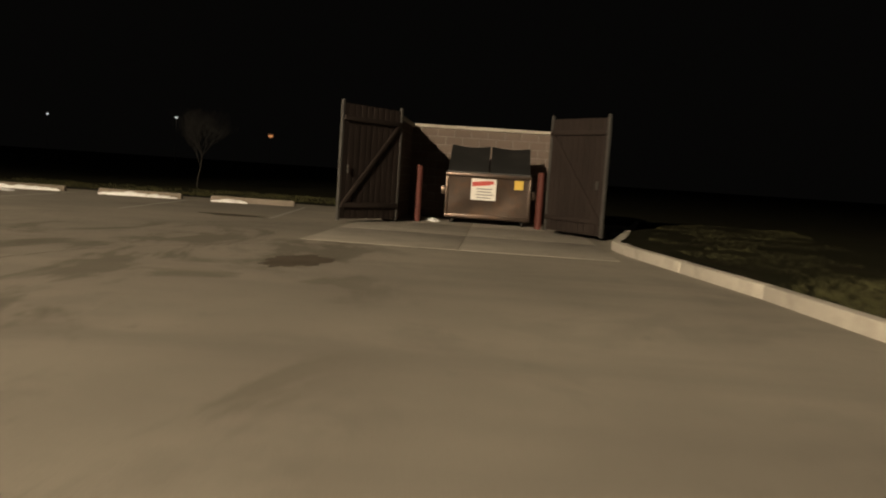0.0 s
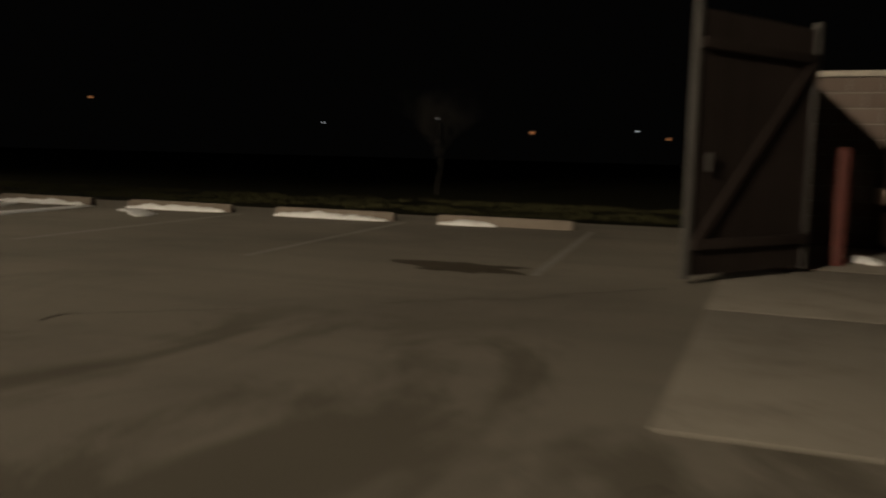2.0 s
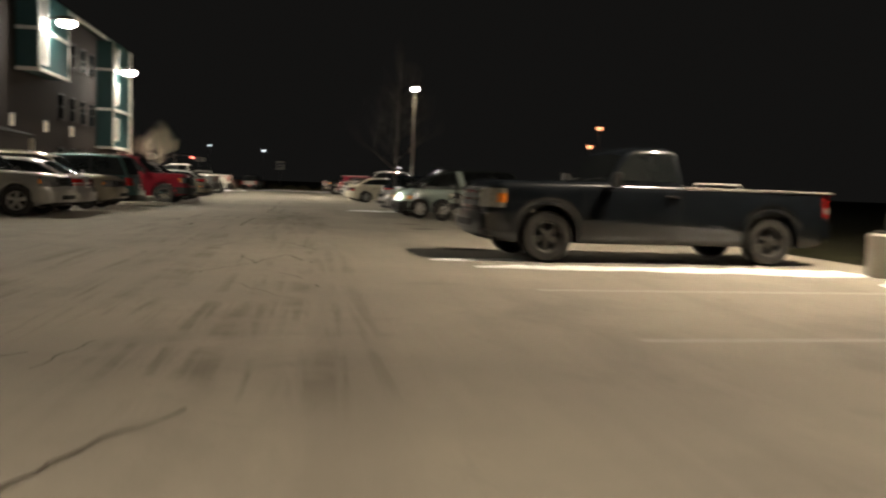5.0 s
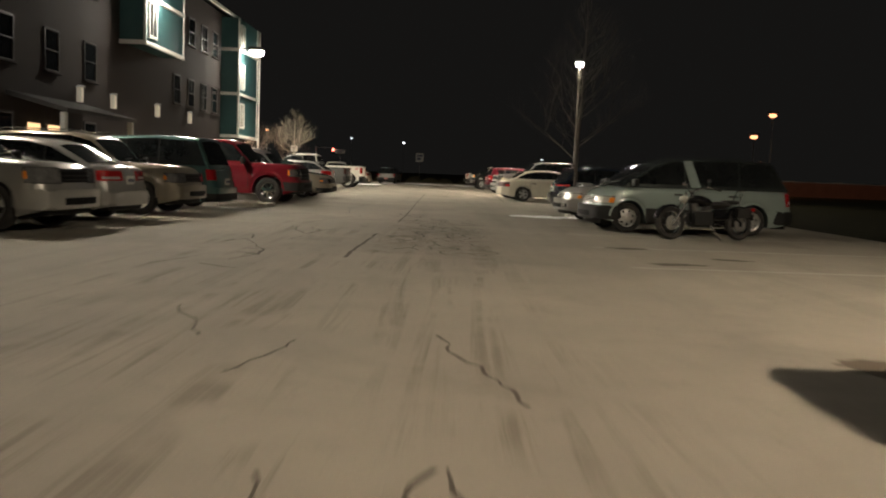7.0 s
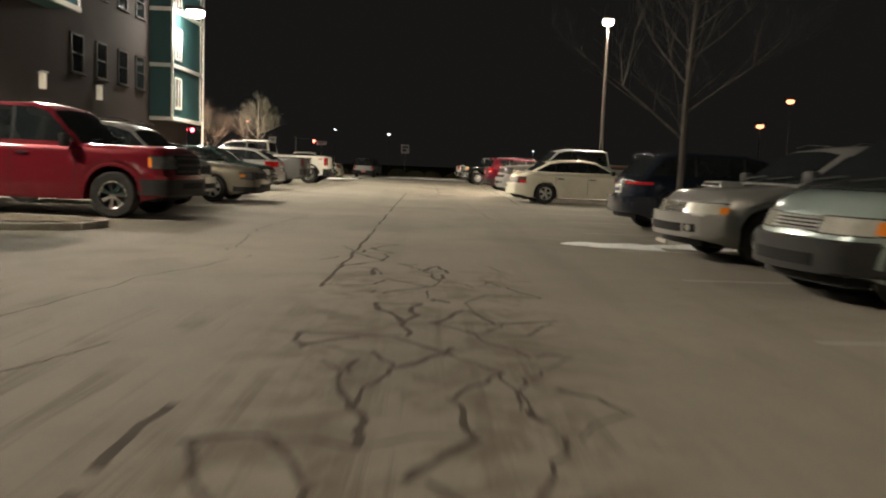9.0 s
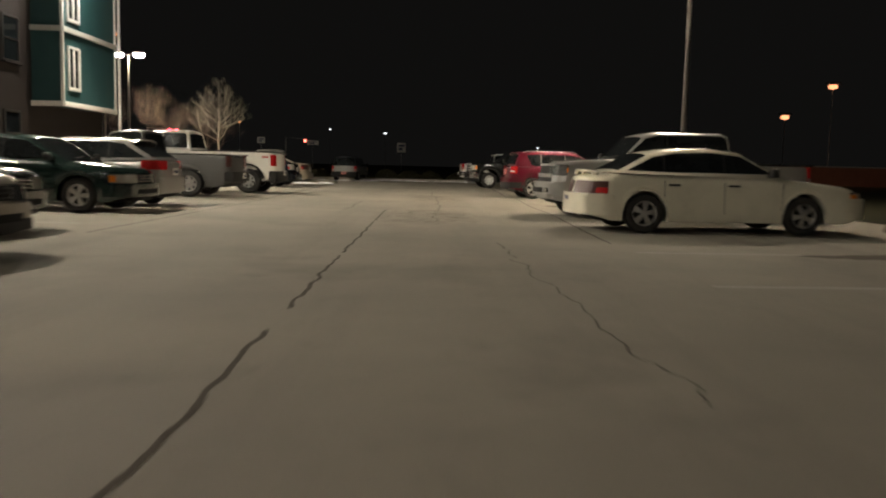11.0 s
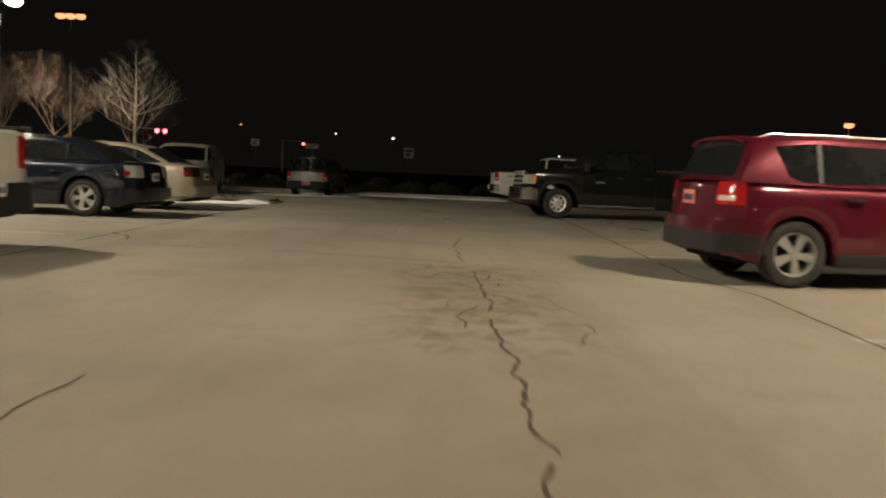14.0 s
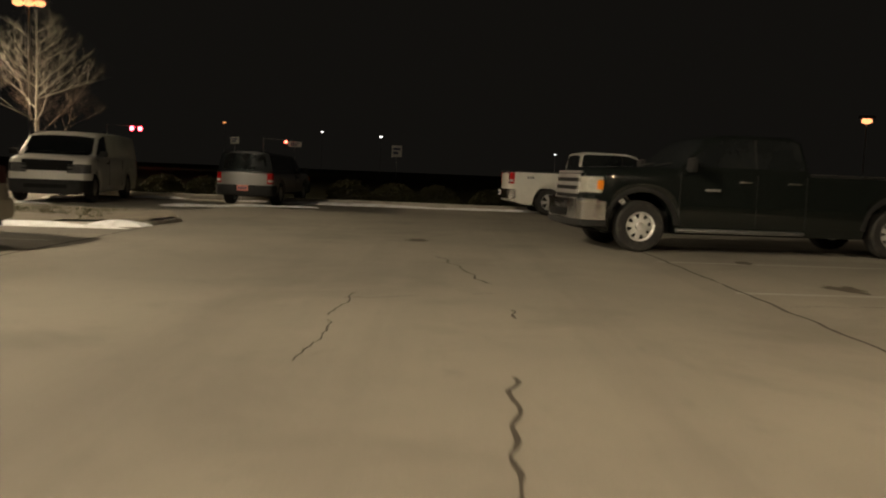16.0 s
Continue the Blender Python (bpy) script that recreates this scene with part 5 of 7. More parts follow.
lamp_light(-12.2, 59.6, 8.4, W_B, PALE_LAMP, 0.3, (-8.2, 59.6, 4.4), 150)
lamp_light(-12.1, 43.0, 9.1, W_C, PALE_LAMP, 0.3, (-4.1, 42.0, 4.6), 150)


def far_lamp(x, y, z, glass, pole_r=0.07, size=0.45, heads=((0, 0),), label="distant glowing street lamp on a thin pole"):
    root = thing("street_lamp", pose(x, y, 0), label, "street lamp", "distant street lamps")
    bms = bmesh.new()
    cyl(bms, (0, 0, 0), (0, 0, z), pole_r, pole_r * 0.7, 8)
    part("pole", bms, M["pole"], root)
    for dx, dy in heads:
        bms = bmesh.new()
        box(bms, dx, dy, z + size * 0.35, size * 1.2, size * 0.9, size * 0.3, 0.03)
        if dx or dy:
            cyl(bms, (0, 0, z), (dx, dy, z), 0.04, n=6)
        hd = part("lamp_head", bms, M["pole"], root)
        bms = bmesh.new()
        bmesh.ops.create_icosphere(bms, subdivisions=2, radius=size * 0.5)
        for v in bms.verts:
            v.co = Vector((v.co.x + dx, v.co.y + dy, v.co.z * 0.6 + z))
        part("lens", bms, M[glass], hd)
    return root


far_lamp(65.6, 184.9, 11.7, "lit_orange", 0.12, 1.6)
far_lamp(48.9, 130.3, 11.85, "lit_orange", 0.1, 1.15)
far_lamp(-60.2, 182.0, 23.5, "lit_orange", 0.16, 1.6, heads=((-1.6, 0), (0, 0), (1.6, 0)), label="tall sodium mast with three glowing heads")
lamp_light(49.5, 131.4, 11.2, 5000, SODIUM, 0.6)
# added pale spot at the mast, aimed only to brighten the road signs
lamp_light(-59.6, 183.5, 22.6, 5500, PALE_LAMP, 0.6, (-28.0, 240.0, 3.0), 110)
for x, y, z, g, sz in ((-20.5, 369.6, 13.8, "lit_far", 1.3), (200.8, 27.6, 7.9, "lit_far_orange", 1.3),
                       (144.6, 146.7, 10.9, "lit_far_orange", 1.0), (145.3, 111.9, 12.2, "lit_far_orange", 0.9), (213.9, 91.0, 10.3, "lit_far", 0.7), (163.0, 39.0, 9.2, "lit_far", 0.6),
                       (177.1, -0.2, 7.7, "lit_far", 0.6), (177.6, -6.5, 6.2, "lit_far_orange", 0.9), (-93.5, 430.0, 19.7, "lit_far_orange", 1.2), (-51.0, 434.0, 17.5, "lit_far", 1.1), (26.0, 240.0, 6.2, "lit_far", 0.5)):
    far_lamp(x, y, z, g, 0.06, sz)


# ---- bin enclosure ----
def bin_enclosure():
    """Masonry pen with two splayed board gates; local x runs along the opening, y towards the lot."""
    hx, hy = 5.08, -18.88
    jx, jy = 4.93, -21.99
    along = Vector((jx - hx, jy - hy, 0))
    wide = along.length
    turn = math.degrees(math.atan2(along.y, along.x))
    base = pose(hx, hy, 0, 0, 0, turn)
    pen = thing("bin_enclosure", base, "masonry bin enclosure with tall board gates standing open", "enclosure", kind="structure")
    deep, high = 3.4, 2.2
    runs = [((-0.2, 0.15), (-0.2, deep)), ((-0.2, deep), (wide + 0.4, deep)), ((wide + 0.4, deep), (wide + 0.4, 0.15))]
    bl, bh = 0.4, 0.2
    blk = bmesh.new()
    box(blk, 0, 0, 0, bl - 0.012, 0.2, bh - 0.012, 0.008)
    block_me = mesh_of("block", blk, M["block"])
    for (x0, y0), (x1, y1) in runs:
        d = Vector((x1 - x0, y1 - y0, 0))
        ln = d.length
        ang = math.atan2(d.y, d.x)
        bmw = bmesh.new()
        box(bmw, 0, 0, high / 2, ln, 0.18, high - 0.01)
        wall = part("wall_core", bmw, M["mortar"], pen, smooth=False)
        wall.matrix_basis = Matrix.Translation(((x0 + x1) / 2, (y0 + y1) / 2, 0)) @ Matrix.Rotation(ang, 4, "Z")
        n = max(1, int(ln / bl))
        step = ln / n
        for row in range(int(high / bh)):
            for k in range(n + 1):
                off = (k + (0.5 if row % 2 else 0.0)) * step
                if off > ln - step * 0.4:
                    continue
                ob = shared("block", block_me, wall)
                ob.matrix_basis = Matrix.Translation((-ln / 2 + off + step * 0.25, random.uniform(-0.002, 0.002), bh * (row + 0.5))) @ Matrix.Diagonal((step / bl, 1, 1, 1))
        bmw = bmesh.new()
        box(bmw, 0, 0, high + 0.04, ln + 0.2, 0.28, 0.08, 0.02)
        cap = part("coping", bmw, M["concrete"], pen)
        cap.matrix_basis = wall.matrix_basis.copy()
    for k in range(2):
        for j in range(3):
            bmw = bmesh.new()
            box(bmw, -0.72 + 2.3 * (k + 0.5), -5.6 + 2.97 * (j + 0.5), -0.014, 2.288, 2.955, 0.04, 0.003)
            part("concrete_slab", bmw, M["pad"], pen)
    return pen, base, wide, deep


pen, pen_m, pen_w, pen_d = bin_enclosure()


def board_gate(hinge, free, top, label):
    d = Vector((free[0] - hinge[0], free[1] - hinge[1], 0))
    ln = d.length
    gate = thing("gate", pose(hinge[0], hinge[1], 0, 0, 0, math.degrees(math.atan2(d.y, d.x))), label, "gate", "enclosure gates")
    n = 10
    for k in range(n):
        bmw = bmesh.new()
        box(bmw, 0.06 + (ln - 0.1) * (k + 0.5) / n, 0, 0.08 + (top - 0.1) / 2, (ln - 0.1) / n - 0.008, 0.035, top - 0.1, 0.006)
        part("board", bmw, M["gate"], gate)
    for xx in (0.03, ln - 0.03):
        bmw = bmesh.new()
        box(bmw, xx, 0, 0.05 + top / 2, 0.06, 0.06, top, 0.01)
        part("gate_post", bmw, M["gate_steel"], gate, "bare metal edge post")
    for z in (0.35, top - 0.3):
        for sy in (-0.045, 0.045):
            bmw = bmesh.new()
            box(bmw, ln / 2, sy, z, ln - 0.1, 0.05, 0.09, 0.01)
            part("rail", bmw, M["gate"], gate)
    for sy in (-0.05, 0.05):
        bmw = bmesh.new()
        ang = math.atan2(top - 0.65, ln - 0.16)
        box(bmw, ln / 2, sy, top / 2 + 0.03, math.hypot(ln - 0.16, top - 0.65), 0.04, 0.08, 0.01, Matrix.Rotation(ang, 4, "Y"))
        part("brace", bmw, M["gate"], gate)
    for sy in (-0.07, 0.07):
        bmw = bmesh.new()
        box(bmw, ln - 0.18, sy, 1.05, 0.04, 0.03, 0.16, 0.008)
        part("latch", bmw, M["gate_steel"], gate)
    return gate


board_gate((5.08, -18.88), (3.62, -17.82), 2.33, "tall dark board gate swung open with a diagonal brace")
board_gate((4.93, -21.99), (3.45, -22.93), 2.36, "tall dark board gate swung open beside the kerb")


def dumpster():
    m = pen_m @ pose(0.95, 1.25, 0, 0, 0, 0)
    root = thing("dumpster", m, "dented brown steel dumpster with black lids in the pen", "dumpster")
    wd, front, back, dp = 1.85, 1.12, 1.5, 1.4
    bmd = bmesh.new()
    nx, nz = 10, 6
    def p(u, v):
        x, z = wd * u, 0.14 + (front - 0.14) * v
        y = 0.06 * (1 - v) + 0.03 * noise.noise((u * 4, v * 3, 2.0)) + 0.05 * math.exp(-((u - 0.75) ** 2 + (v - 0.5) ** 2) * 12)
        return Vector((x, y, z))
    grid = [[bmd.verts.new(p(i / nx, j / nz)) for i in range(nx + 1)] for j in range(nz + 1)]
    for a, b in zip(grid[:-1], grid[1:]):
        for i in range(nx):
            bmd.faces.new((a[i], a[i + 1], b[i + 1], b[i]))
    part("front_panel", bmd, M["dumpster"], root, "dented shiny front")
    bmd = bmesh.new()
    for xx in (0.0, wd - 0.03):
        prism(bmd, [Vector((xx, 0.08, 0.14)), Vector((xx, dp, 0.14)), Vector((xx, dp, back)), Vector((xx, 0.02, front))], Vector((0.03, 0, 0)))
    box(bmd, wd / 2, dp, (0.14 + back) / 2, wd, 0.03, back - 0.14), box(bmd, wd / 2, dp / 2, 0.15, wd, dp - 0.1, 0.03)
    part("bin_body", bmd, M["dumpster"], root, smooth=False)
    bmd = bmesh.new()
    box(bmd, wd / 2, -0.03, front - 0.02, wd + 0.06, 0.08, 0.07, 0.015), box(bmd, wd / 2, 0.02, 0.17, wd + 0.04, 0.08, 0.08, 0.015)
    for xx in (0.0, wd):
        box(bmd, xx, 0.03, (0.14 + front) / 2, 0.06, 0.08, front - 0.14, 0.015)
    part("rim", bmd, M["dumpster"], root)
    for sx in (-0.07, wd + 0.07):
        bmd = bmesh.new()
        box(bmd, sx, 0.62, 0.72, 0.12, 1.0, 0.18, 0.02)
        part("lift_pocket", bmd, M["dumpster"], root)
    for k in (0, 1):
        bmd = bmesh.new()
        rows = []
        for j in range(7):
            v = j / 6
            rows.append([bmd.verts.new((wd * (k * 0.5 + 0.01 + 0.48 * i / 6), -0.06 + (dp * 0.75) * v, front + 0.05 + 0.62 * v ** 0.8 - 0.05 * math.sin(math.pi * i / 6) * v)) for i in range(7)])
        for a, b in zip(rows[:-1], rows[1:]):
            for i in range(6):
                bmd.faces.new((a[i], a[i + 1], b[i + 1], b[i]))
        ex = bmesh.ops.extrude_face_region(bmd, geom=list(bmd.faces))
        for v in [g for g in ex["geom"] if isinstance(g, bmesh.types.BMVert)]:
            v.co.z -= 0.03
        part("lid", bmd, M["lid"], root, "sagging black plastic lid")
    for xx in (0.14, wd - 0.14):
        for yy in (0.15, dp - 0.15):
            bmd = bmesh.new()
            cyl(bmd, (xx - 0.025, yy, 0.07), (xx + 0.025, yy, 0.07), 0.068, n=14)
            part("caster", bmd, M["rubber"], root)
    bmd = bmesh.new()
    box(bmd, 0.82, 0.0, 0.79, 0.56, 0.012, 0.48)
    sg = part("sign", bmd, M["sign_white"], root, "white printed sign", smooth=False)
    bmd = bmesh.new()
    box(bmd, 0.76, -0.009, 0.92, 0.40, 0.006, 0.10, 0, Matrix.Rotation(-0.12, 4, "Y")), box(bmd, 0.98, -0.009, 0.95, 0.12, 0.006, 0.07)
    part("sign_mark", bmd, M["sign_red"], sg, smooth=False)
    bmd = bmesh.new()
    for k in range(4):
        box(bmd, 0.84, -0.009, 0.80 - 0.065 * k, 0.36 - 0.05 * (k % 2), 0.006, 0.025)
    part("sign_bars", bmd, M["sign_grey"], sg, smooth=False)
    bmd = bmesh.new()
    box(bmd, 1.6, -0.002, 0.93, 0.2, 0.012, 0.2)
    part("sticker", bmd, M["yellow"], root, "yellow warning sticker", smooth=False)
    return root


dumpster()
for bx in (0.35, pen_w - 0.1):
    root = thing("bollard", pen_m @ pose(bx, 0.9, 0), "rusty red steel bollard inside the bin enclosure", "bollard", "bollards")
    bm = bmesh.new()
    cyl(bm, (0, 0, 0), (0, 0, 1.2), 0.075, n=16)
    part("post", bm, M["rust"], root)
    bm = bmesh.new()
    lathe(bm, [(0.075, 1.2), (0.06, 1.235), (0.02, 1.25)], 16, "Z")
    part("cap", bm, M["rust"], root)


# ---- apartment building ----
def building():
    root = thing("apartment_building", pose(0, 0, 0), "dark brick three-storey building with teal panelled bays and white trim", "building")
    x0, y0, y1, top = -15.0, 6.0, 66.0, 11.2
    bmw = bmesh.new()
    prism(bmw, [Vector((x0, y0, -0.1)), Vector((x0, y1, -0.1)), Vector((x0 - 16, y1, -0.1)), Vector((x0 - 16, y0, -0.1))], Vector((0, 0, top + 0.1)))
    part("wall", bmw, M["brick"], root, smooth=False)
    bmw = bmesh.new()
    ridge = top + 3.4
    a = [Vector((x0 + 0.6, y0 - 0.5, top)), Vector((x0 + 0.6, y1 + 0.6, top)), Vector((x0 - 8, y1 + 0.6, ridge)), Vector((x0 - 8, y0 - 0.5, ridge))]
    b = [Vector((x0 - 16.6, y0 - 0.5, top)), Vector((x0 - 16.6, y1 + 0.6, top)), Vector((x0 - 8, y1 + 0.6, ridge)), Vector((x0 - 8, y0 - 0.5, ridge))]
    prism(bmw, a, Vector((0, 0, 0.18))), prism(bmw, b, Vector((0, 0, 0.18)))
    prism(bmw, [Vector((x0, y1 - 0.02, top)), Vector((x0 - 16, y1 - 0.02, top)), Vector((x0 - 8, y1 - 0.02, ridge))], Vector((0, -0.3, 0)))
    part("roof", bmw, M["roof"], root, smooth=False)
    bmw = bmesh.new()
    box(bmw, x0 + 0.62, (y0 + y1) / 2, top + 0.02, 0.14, y1 - y0 + 1.0, 0.22, 0.02)
    part("gutter", bmw, M["trim"], root)

    def window(x, y, z, w=1.3, h=1.5, frame="trim"):
        bmw = bmesh.new()
        for dy, dz, sy, sz in ((-w / 2, 0, 0.09, h), (w / 2, 0, 0.09, h), (0, h / 2, w, 0.09), (0, 0, w, 0.05), (0, -h / 2, w, 0.09)):
            box(bmw, x + 0.02, y + dy, z + dz, 0.08, sy, sz, 0.01)
        fr = part("window_frame", bmw, M[frame], root)
        bmw = bmesh.new()
        box(bmw, x - 0.002, y, z, 0.03, w - 0.06, h - 0.06)
        part("pane", bmw, M["window"], fr, smooth=False)
        bmw = bmesh.new()
        box(bmw, x + 0.07, y, z - h / 2 - 0.06, 0.2, w + 0.2, 0.08, 0.015)
        part("sill", bmw, M["brick"], fr)

    # bays
    for ya, yb, zb, zt in ((41.8, 47.4, 6.7, 11.0), (59.2, 64.45, 3.1, 11.0), (24.0, 29.5, 6.7, 11.0), (10.0, 15.5, 6.7, 11.0)):
        xb = -13.8
        bmw = bmesh.new()
        prism(bmw, [Vector((x0 - 0.1, ya, zb)), Vector((xb, ya, zb)), Vector((xb, yb, zb)), Vector((x0 - 0.1, yb, zb))], Vector((0, 0, zt - zb)))
        bay = part("bay", bmw, M["teal"], root, "teal panelled bay", smooth=False)
        for yy in (ya, yb):
            bmw = bmesh.new()
            box(bmw, xb, yy, (zb + zt) / 2, 0.12, 0.12, zt - zb, 0.015)
            part("corner_trim", bmw, M["trim"], bay)
        for zz in [zb] + [z for z in (5.95, 8.9) if zb + 1 < z < zt]:
            bmw = bmesh.new()
            box(bmw, xb + 0.03, (ya + yb) / 2, zz, 0.14, yb - ya + 0.1, 0.2, 0.02)
            box(bmw, (xb + x0) / 2, ya - 0.03, zz, x0 - xb - 0.05, 0.12, 0.2, 0.02)
            part("band_trim", bmw, M["trim"], bay)
        nlev = 3 if zb < 5 else 2
        for k in range(nlev):
            zc = zb + (zt - zb) * (k + 0.5) / nlev + 0.1
            bmw = bmesh.new()
            yc = ya + 0.95
            for dy, dz, sy, sz in ((-0.5, 0, 0.1, 1.6), (0.5, 0, 0.1, 1.6), (0, 0.8, 1.0, 0.1), (0, -0.8, 1.1, 0.14), (0, 0, 0.06, 1.6)):
                box(bmw, xb + 0.03, yc + dy, zc + dz, 0.1, sy, sz, 0.01)
            fr = part("window_frame", bmw, M["trim"], bay)
            bmw = bmesh.new()
            box(bmw, xb + 0.006, yc, zc, 0.02, 0.95, 1.5)
            part("pane", bmw, M["window"], fr, smooth=False)
    for yy in [8.0, 18.0, 21.5, 31.5, 35.0, 38.5, 50.0, 52.6, 55.2, 57.6]:
        for zc in (1.9, 5.3, 8.9):
            if zc < 3 and 33 < yy < 37:
                continue
            window(x0 + 0.01, yy, zc, 1.15, 1.6, "dark_pole")
    # downspout on the far bay
    bmw = bmesh.new()
    cyl(bmw, (-13.66, 64.62, 0.2), (-13.66, 64.62, 10.9), 0.06, n=10)
    part("downspout", bmw, M["trim"], root)
    # entrance with a canopy and a lit doorway
    bmw = bmesh.new()
    prism(bmw, [Vector((x0, 31.6, 3.3)), Vector((x0, 38.2, 3.3)), Vector((x0 + 2.2, 38.2, 2.75)), Vector((x0 + 2.2, 31.6, 2.75))], Vector((0, 0, 0.16)))
    part("canopy", bmw, M["roof"], root, smooth=False)
    for yy in (31.8, 38.0):
        bmw = bmesh.new()
        box(bmw, x0 + 2.0, yy, 1.38, 0.2, 0.2, 2.76, 0.015)
        part("canopy_post", bmw, M["trim"], root)
    for yy in (33.6, 35.2):
        bmw = bmesh.new()
        box(bmw, x0 + 0.03, yy, 1.75, 0.05, 0.9, 1.3, 0.01)
        part("doorway_light", bmw, M["lit_warm"], root, "warm lit doorway glass")
    # wall lamps
    for yy in (37.2, 40.7, 46.5, 52.0):
        bmw = bmesh.new()
        box(bmw, x0 + 0.10, yy, 4.12, 0.18, 0.1, 0.07, 0.01), box(bmw, x0 + 0.14, yy + 0.25, 4.18, 0.05, 0.6, 0.05, 0.01)
        sc = part("wall_lamp", bmw, M["trim"], root)
        bmw = bmesh.new()
        box(bmw, x0 + 0.18, yy, 3.8, 0.2, 0.26, 0.62, 0.03)
        part("lamp_glass", bmw, M["lit_sconce"], sc)
    # flood lamps on arms
    for yy, zz in ((59.6, 8.9), (43.0, 9.55), (22.0, 9.55)):
        bmw = bmesh.new()
        cyl(bmw, (-13.85, yy, zz + 0.12), (-12.75, yy, zz + 0.1), 0.04, n=8)
        box(bmw, -12.7, yy, zz + 0.1, 0.9, 1.0, 0.24, 0.05)
        fl = part("flood_lamp", bmw, M["dark_pole"], root)
        bmw = bmesh.new()
        # glowing lens drawn oversized, its shape taking in the lamp's glare
        bmesh.ops.create_icosphere(bmw, subdivisions=2, radius=0.55)
        for v in bmw.verts:
            v.co = Vector((v.co.x * 0.9 - 12.7, v.co.y + yy, v.co.z * 0.5 + zz - 0.1))
        part("lens", bmw, M["lit_white"], fl)
    return root


building()


# ---- trees ----
def bare_tree(x, y, height, mat, seed, spread=0.55, r0=0.14, levels=5, first=0.28, label="bare winter tree with frosted spreading limbs", lean=0.0, leader=False, thin=0.6, reach=0.3, slope=(0.5, 1.2)):
    root = thing("tree", pose(x, y, rise(x, y) - 0.03), label, "tree", "bare trees")
    rnd = random.Random(seed)
    trunk, crown = bmesh.new(), bmesh.new()

    def grow(bmt, p, d, length, r, level):
        n = 3 if level < 2 else 2
        for k in range(n):
            d2 = (d + Vector((rnd.uniform(-1, 1), rnd.uniform(-1, 1), rnd.uniform(-0.1, 0.5))) * 0.16).normalized()
            q = p + d2 * (length / n)
            r2 = r * (0.86 if level else 0.9)
            cyl(bmt, p, q, r, r2, 7 if level < 2 else (5 if level < 4 else 3), cap=(level == 0))
            p, d, r = q, d2, r2
            if level < levels and (k > 0 or level > 1):
                for _ in range(rnd.choice((1, 2)) if level else 2):
                    az = rnd.uniform(0, 2 * math.pi)
                    out = Vector((math.cos(az), math.sin(az), rnd.uniform(0.15, 0.75)))
                    grow(crown, p, (d * (1 - spread) + out * spread).normalized(), length * rnd.uniform(0.5, 0.78), r * thin * rnd.uniform(0.85, 1.1), level + 1)
        if level < levels:
            for _ in range(2):
                az = rnd.uniform(0, 2 * math.pi)
                out = Vector((math.cos(az), math.sin(az), rnd.uniform(0.3, 0.9)))
                grow(crown, p, (d * 0.55 + out * 0.45).normalized(), length * rnd.uniform(0.55, 0.8), r * 0.7, level + 1)

    if leader:
        p, r, n = Vector((0, 0, 0)), r0, 16
        for k in range(n):
            q = p + Vector((rnd.uniform(-0.03, 0.03) + lean * 0.2, rnd.uniform(-0.03, 0.03), 1.0)) * (height / n)
            r2 = r0 * (1 - 0.9 * (k + 1) / n)
            cyl(trunk, p, q, r, r2, 8, cap=(k in (0, n - 1)))
            p, r = q, r2
            if (k + 1) / n >= first:
                for _ in range(2):
                    az = rnd.uniform(0, 2 * math.pi)
                    out = Vector((math.cos(az), math.sin(az), rnd.uniform(*slope))).normalized()
                    grow(crown, p, out, height * reach * (1.15 - (k + 1) / n), max(0.006, r * thin), 2)
    else:
        grow(trunk, Vector((0, 0, 0)), Vector((lean, 0, 1)).normalized(), height * first * 1.6, r0, 0)
    part("trunk", trunk, mat, root)
    part("crown", crown, mat, root)
    return root


bare_tree(4.43, 26.4, 6.6, M["bark_dark"], 3, 0.5, 0.062, 5, 0.19, leader=True, slope=(0.35, 0.8), lean=0.12, label="slim bare tree on an island between parked cars", thin=0.38, reach=0.22)
bare_tree(12.2, 1.3, 4.9, M["bark_dark"], 11, 0.72, 0.04, 5, 0.2, thin=0.52, label="bare tree with fine drooping twigs beyond the wheel stops")
bare_tree(-15.6, 89.4, 6.8, M["bark"], 21, 0.55, 0.09, 5, 0.34, leader=True, thin=0.42, reach=0.28, slope=(0.4, 1.0), label="bare pale tree lit by a lamp at the lot edge")
bare_tree(-20.8, 91.0, 5.6, M["bark_red"], 5, 0.6, 0.03, 5, 0.26, thin=0.62)
bare_tree(-17.5, 94.0, 5.2, M["bark_red"], 8, 0.6, 0.03, 5, 0.26, thin=0.62)
bare_tree(18.5, -10.5, 2.9, M["bark_black"], 31, 0.55, 0.028, 5, 0.26)
bare_tree(11.5, -36.0, 5.0, M["bark_black"], 33, 0.5, 0.07, 4, 0.3)
bare_tree(-26.0, 96.0, 6.4, M["bark_red"], 41, 0.6, 0.03, 5, 0.26, thin=0.62)


